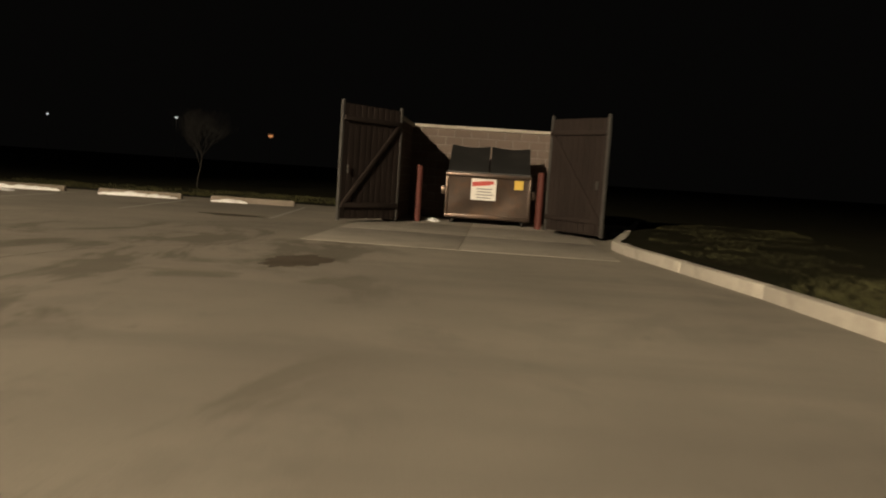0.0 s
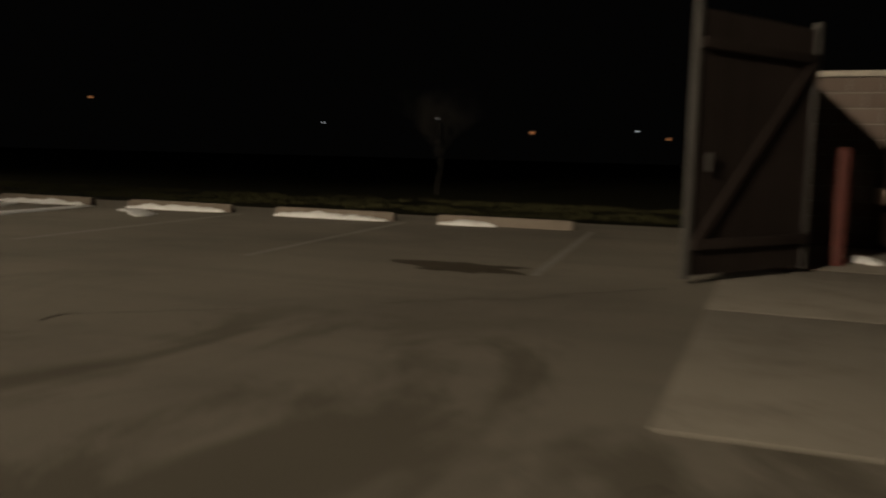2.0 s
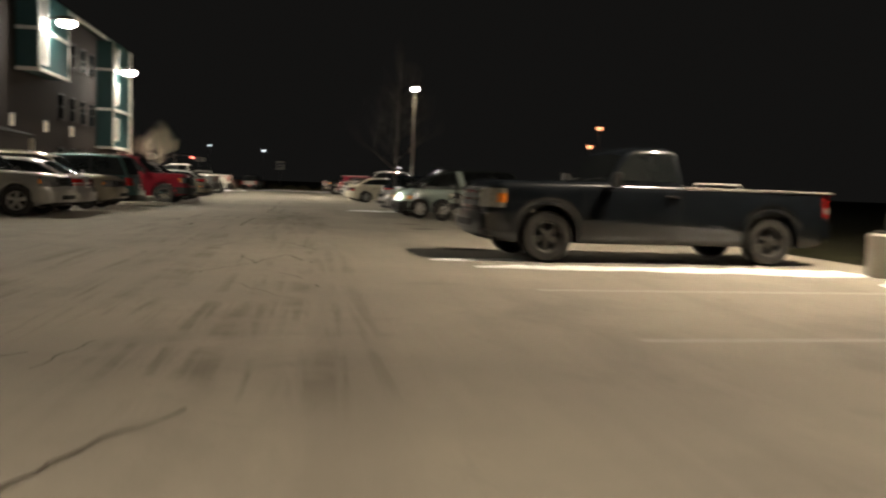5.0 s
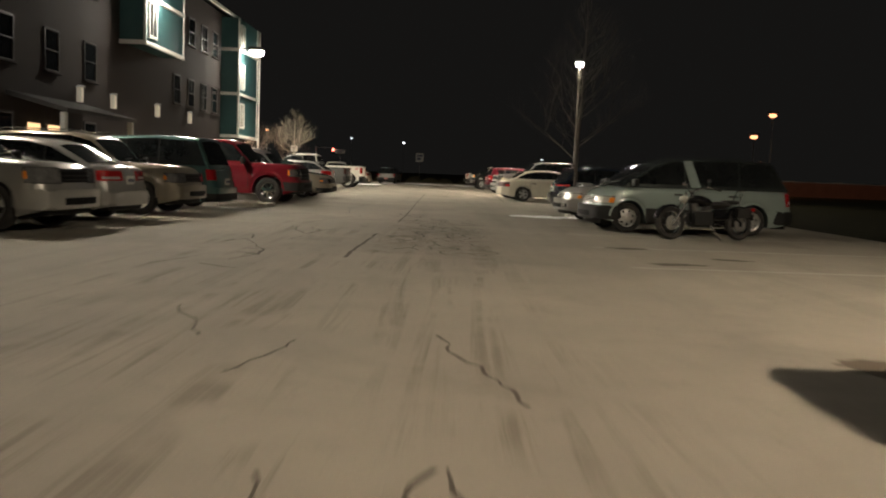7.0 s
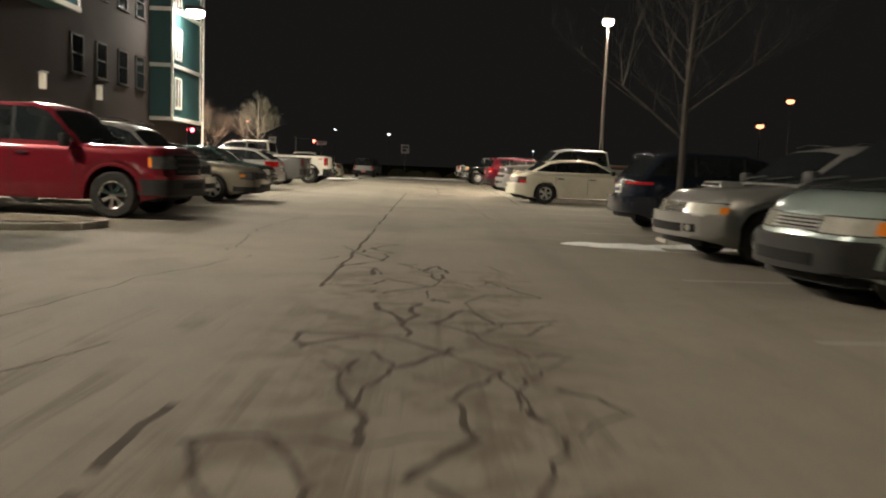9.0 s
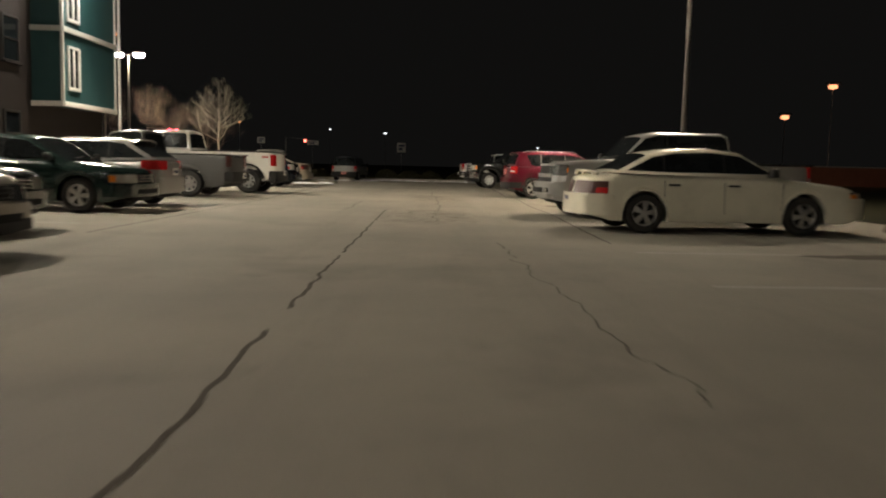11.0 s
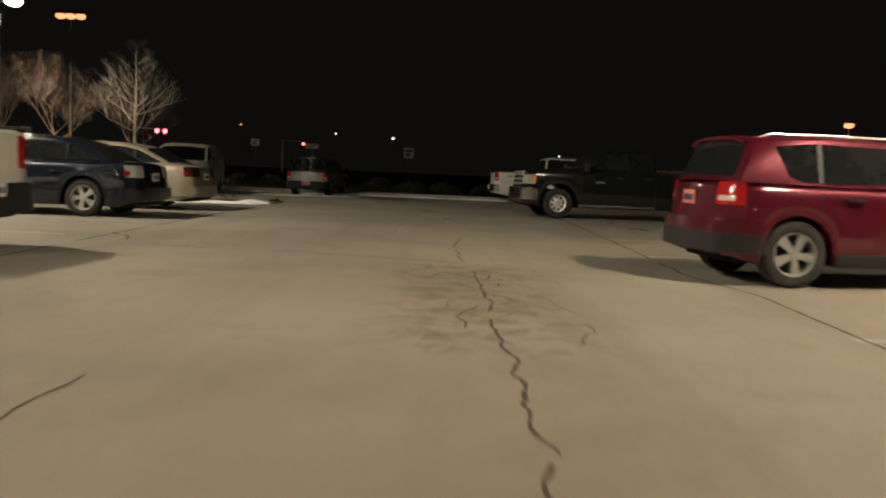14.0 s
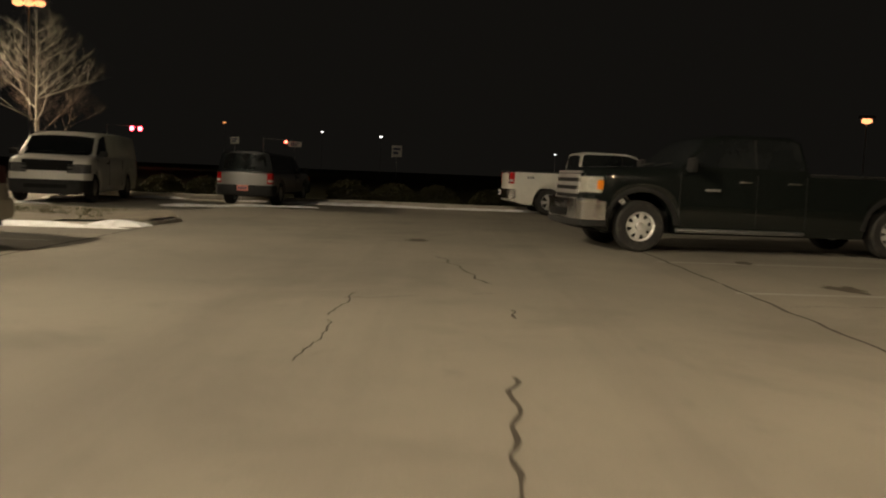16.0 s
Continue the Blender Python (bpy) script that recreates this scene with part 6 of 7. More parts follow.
def hedge_bush(x, y, w, h, seed):
    root = thing("bush", pose(x, y, 0.0), "low rounded dormant bush at the lot edge", "bush", "hedge bushes")
    rnd = random.Random(seed)
    bms = bmesh.new()
    for _ in range(26):
        az, el = rnd.uniform(0, 6.28), rnd.uniform(0.2, 1.4)
        tip = Vector((math.cos(az) * math.cos(el) * w * 0.48, math.sin(az) * math.cos(el) * w * 0.4, math.sin(el) * h * 0.95))
        cyl(bms, (0, 0, 0), tip, 0.014, 0.004, 4, cap=False)
    part("stems", bms, M["bark_dark"], root)
    bms = bmesh.new()
    for _ in range(1500):
        az, cz = rnd.uniform(0, 6.28), rnd.random()
        rr = 0.72 + 0.28 * rnd.random() + 0.12 * noise.noise((math.cos(az) * 2, math.sin(az) * 2, seed + cz * 3))
        hor = math.sqrt(max(0, 1 - cz * cz)) * rr
        c = Vector((math.cos(az) * hor * w / 2, math.sin(az) * hor * w * 0.42, 0.06 + cz * h * rr * 0.95))
        a = Vector((rnd.uniform(-1, 1), rnd.uniform(-1, 1), rnd.uniform(-1, 1))).normalized() * 0.045
        b = a.orthogonal().normalized() * 0.028
        vs = [bms.verts.new(c + a), bms.verts.new(c + b), bms.verts.new(c - a), bms.verts.new(c - b)]
        bms.faces.new(vs)
    part("leaves", bms, M["hedge"], root, smooth=False)


for i, (x, y, w, h) in enumerate([(-2.8, 84.3, 1.7, 0.75), (-1.3, 84.6, 1.7, 0.7), (0.2, 84.8, 1.6, 0.68), (-7.4, 83.8, 1.6, 0.7), (-8.9, 83.9, 1.5, 0.7), (-10.4, 84.0, 1.5, 0.72), (2.1, 85.2, 1.6, 0.6), (-6.2, 84.0, 1.3, 0.6)]):
    hedge_bush(x, y, w, h, i)


# ---- far roadside ----
def road_sign(x, y, z, w, h, label):
    root = thing("road_sign", pose(x, y, 0), label, "road sign", "road signs")
    bms = bmesh.new()
    cyl(bms, (0, 0, 0), (0, 0, z + h / 2), 0.05, n=8)
    part("post", bms, M["pole"], root)
    bms = bmesh.new()
    box(bms, 0, -0.07, z, w, 0.03, h, 0.01)
    pn = part("panel", bms, M["sign_white"], root)
    bms = bmesh.new()
    box(bms, 0, -0.095, z + h * 0.2, w * 0.7, 0.01, h * 0.2), box(bms, -w * 0.1, -0.095, z - h * 0.15, w * 0.5, 0.01, h * 0.25)
    part("panel_bars", bms, M["ink"], pn, smooth=False)


road_sign(-7.6, 221.0, 5.1, 2.0, 2.2, "pale square road sign on a post")
road_sign(-31.6, 246.0, 6.35, 2.9, 1.1, "pale oblong road sign beside a traffic signal")
road_sign(-44.6, 244.0, 6.65, 1.9, 1.5, "dim square road sign on a tall post")


def traffic_light(x, y, z, arm, heads, lens, radius, label):
    """A signal mast whose arm carries one or more heads, the red lens lit."""
    root = thing("traffic_light", pose(x, y, 0), label, "traffic light", "traffic lights")
    bms = bmesh.new()
    cyl(bms, (arm, 0, 0), (arm, 0, z + 1.2), 0.15, n=10)
    cyl(bms, (arm, 0, z + 1.0), (heads[-1] + 0.4, 0, z + 0.8), 0.08, n=8)
    part("mast", bms, M["pole"], root)
    for dx in heads:
        bms = bmesh.new()
        box(bms, dx, -0.1, z, 0.6, 0.35, 1.6, 0.04)
        hd = part("signal_head", bms, M["black_plastic"], root)
        bms = bmesh.new()
        bmesh.ops.create_icosphere(bms, subdivisions=2, radius=radius)
        for v in bms.verts:
            v.co = Vector((v.co.x + dx, v.co.y * 0.4 - 0.3, v.co.z + z + 0.35))
        part("red_lens", bms, M[lens], hd)


# lens radius enlarged here to include the red lights' glare
traffic_light(-73.0, 260.0, 8.6, -6.0, (0.0, 2.0), "lit_red", 0.55, "traffic signal mast showing two red lights")
traffic_light(-33.6, 246.0, 6.45, -5.0, (0.0,), "lit_red_far", 0.36, "traffic signal showing red beside a street sign")
# long red bar added in place of a passing truck trailer
root = thing("trailer_standin", pose(40, 110, 0, 0, 0, 8), "long low red bar standing in for a passing truck trailer", "wall", kind="structure")
bm = bmesh.new()
box(bm, 0, 0, 0.9, 60, 0.3, 1.9, 0.02)
part("trailer_body", bm, M["red_trailer"], root)
bm = bmesh.new()
box(bm, 0, 0, 1.9, 60.2, 0.4, 0.12, 0.02)
part("coping", bm, M["concrete"], root)


# ---- parked vehicles ----
def by_wheel(x, y, heading, spec, axle, side):
    """The pose that sets one wheel's outer face at (x, y); side +1 is the vehicle's own left."""
    h = spec["L"] / 2
    ax = h - spec["fo"] - (spec["wb"] if axle == "rear" else 0.0)
    w = spec["W"] / 2 - 0.03
    a = radians(heading)
    px, py = ax * math.cos(a) - side * w * math.sin(a), ax * math.sin(a) + side * w * math.cos(a)
    return pose(x - px, y - py, rise(x - px, y - py), 0, 0, heading)


def by_corner(x, y, heading, spec, end, side):
    """The pose that sets one corner of the body's plan at (x, y)."""
    ax = spec["L"] / 2 * (1 if end == "front" else -1)
    w = spec["W"] / 2
    a = radians(heading)
    px, py = ax * math.cos(a) - side * w * math.sin(a), ax * math.sin(a) + side * w * math.cos(a)
    return pose(x - px, y - py, rise(x - px, y - py), 0, 0, heading)


# right-hand row, nearest first
# silver rail caps paint in the lamp's reflection along the bed rails
sp = pickup_spec(L=5.9, wb=3.74, fo=1.04, cab_back=-0.28, rail=1.26, style="5", rim_mat="dark_rim", head=(0.95, 0.28, 0.36), amber_h=0.5, amber_from=0.1, roofz=1.79, frame=0.065, rail_cap="silver_bar", bed_bar=True, bumper="body",
                 cabin=[(1.06, 1.17), (0.66, 1.68), (0.52, 1.76), (-0.06, 1.79), (-0.19, 1.74), (-0.28, 1.17)])
vehicle("pickup_truck", by_wheel(4.66, 4.55, 183.5, sp, "front", 1), "dark blue-grey regular cab pickup with a long bed", "pickup truck", P["blue_grey"], sp, "parked cars")

sp = van_spec(L=4.6, fo=0.72, style="hubcap", rim_mat="alloy", lower=(M["black_plastic"], 0.54), bumper="black", amber_h=0.8, amber_from=0.12, splits=(0.3, -0.95), strip=[(0.34, 1.60), (0.14, 1.61), (-0.06, 1.03), (0.16, 1.02)], head=(0.69, 0.14, 0.42), bumper_z=0.42, bumper_h=0.3, bow=(0.2, 0.1), nbars=4, bar_fill=0.5, bar_mat="alloy", rake=(0.5, 0.15), ends=0.4, cabin_mat=P["smoke"], dark_pillars=False, roofz=1.66,
              cabin=[(1.84, 0.98), (0.98, 1.47), (0.55, 1.62), (-0.9, 1.67), (-1.75, 1.62), (-2.28, 1.0)])
vehicle("minivan", by_wheel(4.7, 20.15, 187, sp, "front", 1), "pale green minivan with dark windows and black lower trim", "minivan", P["green_silver"], sp, "parked cars")

sp = suv_spec(L=4.72, W=1.75, wb=2.65, fo=0.92, clear=0.2, r=0.325, tw=0.2, rim=0.205, tops=[(2.36, 0.86), (2.15, 0.9), (1.1, 1.0), (-2.36, 1.03)], belt=0.97, roofz=1.5,
              cabin=[(1.15, 0.97), (0.4, 1.42), (0.0, 1.5), (-1.3, 1.5), (-1.9, 1.46), (-2.3, 1.0)], head=(0.66, 0.16, 0.42), tail=(0.85, 0.3, 0.2), rails=True,
              lower=(P["silver_grey"], 0.5), plate_z=0.75, bumper_z=0.46, bumper_h=0.3, bow=(0.2, 0.1), ends=0.4, rake=(0.45, 0.2), amber_h=0.5, fog=True, scoop=True, skirt=0.0)
vehicle("station_wagon", by_wheel(4.7, 23.45, 187, sp, "front", 1), "silver station wagon with grey lower cladding and clear headlights", "station wagon", P["silver"], sp, "parked cars")

sp = suv_spec(L=4.5, r=0.34, tail=(0.9, 0.05, 0.44), style="5", tail_wrap=0.3, reverse=False, bow=(0.14, 0.22), ends=0.45, nose_round=0.5, spoiler=(-1.72, 1.46, 1.15), roofz=1.47, belt=0.97, tops=[(2.25, 0.94), (2.05, 0.98), (1.05, 1.03), (-2.25, 1.03)],
              cabin=[(1.2, 0.96), (0.4, 1.38), (0.0, 1.46), (-1.1, 1.47), (-1.65, 1.41), (-2.1, 0.98)], rim_mat="dark_rim", plate_z=0.78)
vehicle("suv", by_corner(4.2, 28.6, 6, sp, "rear", -1), "dark blue suv with long red tail lights beside a tree", "suv", P["dark_blue"], sp, "parked cars")

sp = sedan_spec(L=5.08, W=1.86, wb=2.81, fo=1.2, roofz=1.43, cabin=[(1.05, 0.94), (0.2, 1.37), (-0.3, 1.42), (-0.95, 1.4), (-1.35, 1.33), (-2.0, 1.0)], style="5", tail=(0.74, 0.24, 0.7), tail_mat="red_dark", reverse=False, ends=0.42, nose_round=0.5, tail_wrap=0.3, corner_red=True, spoiler=(-2.32, 1.03, 1.36), spoiler_posts=True, bow=(0.14, 0.2), tops=[(2.54, 0.8), (2.3, 0.85), (1.2, 0.96), (0.95, 0.98), (-1.75, 1.0), (-2.1, 1.01), (-2.54, 0.98)], bumper_z=0.47, bumper_h=0.36, plate_z=0.56, plate_out=0.07, under=False, rake=(0.22, 0.28))
vehicle("sedan", by_wheel(4.16, 40.45, 5, sp, "rear", -1), "off-white sedan with a rear spoiler and dark tail lights", "sedan", P["cream"], sp, "parked cars")

sp = pickup_spec(L=5.9, wb=3.65, cab_back=-1.1, crew=(0.35,), rail=1.3, style="5", nbars=1, bar_fill=0.16, bar_mat="silver_bar", grille_frame=True, grille_box=(0.9, 0.46, 1.3), head=(1.02, 0.2, 0.4), head_mat="head_dark", bumper_h=0.3, bumper_z=0.62, lip=0.03, rim=0.25, amber="front", amber_from=0.24, amber_h=0.5, fog=True, bow=(0.2, 0.05), bumper="body", ends=0.3, nose_round=0.4, rake=(0.22, 0.02))
sp["tops"][0:2] = [(2.95, 1.15), (2.7, 1.22)]
vehicle("pickup_truck", by_corner(3.0, 44.1, 185, sp, "front", 1), "silver crew cab pickup with a dark two-tier grille", "pickup truck", P["bright_silver"], sp, "parked cars")

sp = suv_spec(L=4.64, W=1.8, wb=2.82, fo=0.94, r=0.358, rim=0.237, style="5", rails=True, lower=(M["black_plastic"], 0.38), tail=(0.98, 0.24, 0.17), rail_mat="bright_alloy", handles=[0.02, -0.84], handle_mat="black_plastic", bumper="body",
              bumper_z=0.56, bumper_h=0.3, bow=(0.16, 0.17), ends=0.4, nose_round=0.42, spoiler=(-2.0, 1.575, 1.3), roofz=1.6, belt=1.08, tops=[(2.32, 0.98), (2.1, 1.03), (1.06, 1.1), (-2.32, 1.13)], splits=(-0.34, -1.19), pillar_mat="satin",
              cabin=[(1.07, 1.06), (0.21, 1.5), (-0.1, 1.58), (-1.27, 1.61), (-1.93, 1.57), (-2.2, 1.1)], glass=[(0.82, 1.12), (0.17, 1.45), (-0.16, 1.51), (-1.27, 1.53), (-1.7, 1.49), (-1.54, 1.17), (-1.38, 1.12)],
              amber="", skirt=0.5, rail_lift=0.015, badge=(0.42, 0.62), plate="plate_red", plate_z=0.92, lip=0.03, lip_mat=P["red"], seams=(0.76, -0.34, -1.19), rake=(0.18, 0.12))
vehicle("suv", by_wheel(3.98, 55.2, 7, sp, "rear", -1), "deep red compact suv with silver roof rails and alloy wheels", "suv", P["red"], sp, "parked cars")

sp = pickup_spec(L=6.55, wb=4.26, cab_back=-0.45, crew=(0.42,), rail=1.36, style="eight_hole", rim=0.235, r=0.40, bumper="chrome", nbars=4, bar_fill=0.5, bar_mat="alloy", grille_frame=True, rim_mat="bright_alloy", grille_box=(0.96, 0.5, 1.25),
                 head=(1.02, 0.24, 0.38), amber_h=0.6, amber_from=0.14, bumper_h=0.36, bumper_z=0.62, handle_mat="chrome", fo=1.0, arch=0.15, lip=0.045, lip_mat=M["black_plastic"], skirt=0.12, step="satin", badge=(1.15, 1.0))
sp["tops"][0:2] = [(3.275, 1.27), (3.1, 1.3)]
vehicle("pickup_truck", by_wheel(3.3, 68.95, 186.7, sp, "front", 1), "black-green heavy crew cab pickup with a long bed and chrome nose", "pickup truck", P["black_green"], sp, "parked cars")

sp = pickup_spec(L=5.9, wb=3.7, cab_back=-0.9, crew=(0.4,), rail=1.32, style="5", tail=(1.05, 0.32, 0.2), bumper="chrome", decal="sign_grey")
vehicle("pickup_truck", by_corner(2.2, 80.2, 4, sp, "rear", -1), "white pickup with red tail lights backed to the lane", "pickup truck", P["white"], sp, "parked cars")

# left-hand row, nearest first
# head_dark lamps and black grille bars here paint in the fronts' shade
sp = suv_spec(L=4.8, W=1.9, r=0.37, rim=0.24, style="5", head=(0.85, 0.22, 0.4), bar_mat="black_plastic", head_mat="head_dark", amber_h=0.5, amber_from=0.2)
vehicle("suv", by_wheel(-5.9, 14.0, -3, sp, "front", -1), "silver suv with large alloy wheels facing the lane", "suv", P["silver"], sp, "parked cars")
sp = sedan_spec(L=4.75, tail=(0.84, 0.18, 0.5))
vehicle("sedan", by_corner(-5.1, 16.4, 177, sp, "rear", 1), "silver sedan with wide red tail lights", "sedan", P["silver"], sp, "parked cars")
sp = suv_spec(L=4.7, W=1.85, r=0.36, rim=0.225, rails=True, bar_mat="black_plastic", head_mat="head_dark", amber_h=0.5, amber_from=0.2)
vehicle("suv", by_wheel(-5.7, 19.4, -3, sp, "front", -1), "beige silver suv facing the lane", "suv", P["beige"], sp, "parked cars")
sp = van_spec(L=4.9, r=0.33, style="5", tail=(0.86, 0.26, 0.15), skirt=0.4, reverse=False)
vehicle("minivan", by_corner(-4.75, 21.8, 177, sp, "rear", 1), "grey-teal minivan with a dark rear window and red tail lights", "minivan", P["teal"], sp, "parked cars")
sp = pickup_spec(L=5.6, wb=3.5, cab_back=-0.6, crew=(0.1,), rail=1.25, style="7", rim_mat="chrome", bar_mat="black_plastic", head_mat="head_dark", bumper="body", skirt=0.75, head=(0.95, 0.2, 0.42), amber_h=0.8, amber_from=0.2, lip=0.03)
vehicle("pickup_truck", by_wheel(-4.7, 27.2, -3, sp, "front", -1), "red extended cab pickup with chrome wheels facing the lane", "pickup truck", P["bright_red"], sp, "parked cars")
sp = suv_spec(L=4.75, W=1.84, rails=True, bar_mat="black_plastic", head_mat="head_dark", amber_h=0.5, amber_from=0.2, roofz=1.74, cabin=[(1.62, 1.08), (1.05, 1.58), (0.6, 1.71), (-1.3, 1.74), (-1.95, 1.68), (-2.3, 1.05)])
vehicle("suv", by_corner(-4.35, 30.5, -3, sp, "front", -1), "silver suv with roof rails between a pickup and a sedan", "suv", P["silver_grey"], sp, "parked cars")
sp = sedan_spec(L=4.9, fo=1.05, cabin=[(0.85, 0.94), (-0.05, 1.36), (-0.55, 1.41), (-1.1, 1.39), (-1.5, 1.33), (-2.15, 1.0)], splits=(-0.4, -1.3), amber_h=0.36, bar_mat="black_plastic", head_mat="head_dark", skirt=0.3)
vehicle("sedan", by_wheel(-4.85, 33.9, -3, sp, "front", -1), "beige silver sedan with amber side markers", "sedan", P["beige"], sp, "parked cars")
sp = sedan_spec(L=4.7)
vehicle("sedan", by_corner(-5.1, 37.0, -3, sp, "front", -1), "near-black sedan facing the lane", "sedan", P["black_green"], sp, "parked cars")
sp = sedan_spec(L=4.7)
vehicle("sedan", by_corner(-5.2, 42.3, -3, sp, "front", -1), "dark green sedan facing the lane", "sedan", P["dark_green"], sp, "parked cars")
sp = suv_spec(L=4.4, W=1.8, wb=2.65, fo=0.9, clear=0.19, r=0.32, rim=0.21, tw=0.2, tops=[(2.2, 0.86), (2.0, 0.9), (1.1, 1.0), (-2.2, 1.04)], belt=0.98, roofz=1.48,
              cabin=[(1.15, 0.97), (0.4, 1.4), (0.0, 1.48), (-0.9, 1.47), (-1.35, 1.42), (-2.1, 1.03)], tail=(0.92, 0.2, 0.36), tail_wrap=0.36, reverse=False, rake=(0.3, 0.05), bow=(0.14, 0.16), plate_z=0.78, spoiler=(-1.5, 1.46, 1.2), bumper_z=0.5, bumper_h=0.34)
vehicle("hatchback", by_wheel(-6.1, 46.5, 177, sp, "rear", -1), "silver hatchback with wide red tail lights backed to the lane", "car", P["silver_grey"], sp, "parked cars")
sp = pickup_spec(L=5.7, wb=3.45, cab_back=-0.3, rail=1.29, style="hubcap", rim_mat="steel", bumper="black", r=0.38, tail_mat="red_dark", reverse=False, tail=(1.06, 0.36, 0.12), flare="body")
vehicle("pickup_truck", by_wheel(-6.48, 50.6, 178, sp, "rear", 1), "faded grey pickup with its tailgate to the lane", "pickup truck", P["grey"], sp, "parked cars")
sp = pickup_spec(L=6.2, wb=4.1, cab_back=-0.2, crew=(0.75,), rail=1.45, style="eight_hole", bumper="black", r=0.41, clear=0.4, fo=1.15, roofz=2.03, tail=(1.1, 0.38, 0.24), reverse=False, flare="black", dark_pillars=False, frame=0.06, bumper_z=0.6, bumper_h=0.3, plate_z=0.68, skirt=0.5, decal="sign_red")
sp["cabin"] = [(1.9, 1.36), (1.4, 1.9), (1.15, 2.0), (0.02, 2.02), (-0.1, 1.96), (-0.2, 1.37)]
vehicle("pickup_truck", by_wheel(-5.68, 54.6, 178, sp, "rear", 1), "white extended cab pickup with its tailgate to the lane", "pickup truck", P["white"], sp, "parked cars")
sp = sedan_spec(L=5.08, W=1.89, wb=3.05, r=0.35, rim=0.23, tail=(0.86, 0.22, 0.3), tail_mat="clear_lens", corner_red=True, reverse=False)
vehicle("sedan", by_wheel(-6.38, 61.8, 178, sp, "rear", 1), "dark blue sedan backed to the lane", "sedan", P["dark_blue"], sp, "parked cars")
sp = sedan_spec(L=5.1, tail=(0.86, 0.22, 0.4), tail_mat="red_dark", corner_red=True, reverse=False)
vehicle("sedan", by_corner(-5.3, 65.1, 178, sp, "rear", 1), "pale beige sedan with smoked red tail lights backed to the lane", "sedan", P["pale_beige"], sp, "parked cars")

# far end
sp = van_spec(L=5.7, W=2.0, wb=3.43, fo=0.8, r=0.37, rim=0.21, tops=[(2.85, 1.08), (2.65, 1.12), (1.95, 1.22), (-2.85, 1.22)], belt=1.14, roofz=1.81, clear=0.26, amber="", skirt=1.0, bar_mat="grille_black", grille_box=(0.92, 0.26, 1.2), head_mat="head_dark",
              cabin=[(2.1, 1.14), (1.4, 1.68), (1.0, 1.77), (-1.0, 1.82), (-2.6, 1.79), (-2.83, 1.14)], splits=(0.85,), blind=0.8, bumper="black", head=(0.85, 0.2, 0.36), roof_w=0.84, rim_mat="steel", style="eight_hole", seams=(1.9, 0.8, -0.6))
vehicle("cargo_van", pose(-9.8, 79.6, 0, 0, 0, 277), "white cargo van with a dark windscreen facing the lot", "van", P["white"], sp, "parked cars")
sp = pickup_spec(L=4.9, wb=2.9, cab_back=0.2, rail=0.98, W=1.66, r=0.33, rim=0.2, clear=0.36, roofz=1.47, tops=[(2.45, 0.9), (2.25, 0.94), (1.05, 0.97), (-2.45, 0.96)], belt=0.92, cabin=[(1.25, 0.91), (0.62, 1.38), (0.35, 1.45), (-2.26, 1.47), (-2.34, 1.45), (-2.41, 0.92)], crew=(0.2,), bed=None, cabin_mat=P["blue_grey"], style="5", tail=(0.76, 0.3, 0.12), plate="plate_red", head=(0.75, 0.2, 0.36), mirror=1.1, grille_box=(0.72, 0.26, 1.0), bumper="black", bumper_z=0.46, bumper_h=0.22, plate_z=0.49, skirt=0.6)
vehicle("pickup_truck", pose(-5.0, 81.7, 0, 0, 0, 86), "small silver pickup with a dark canopy over its bed", "pickup truck", P["silver_grey"], sp, "parked cars")


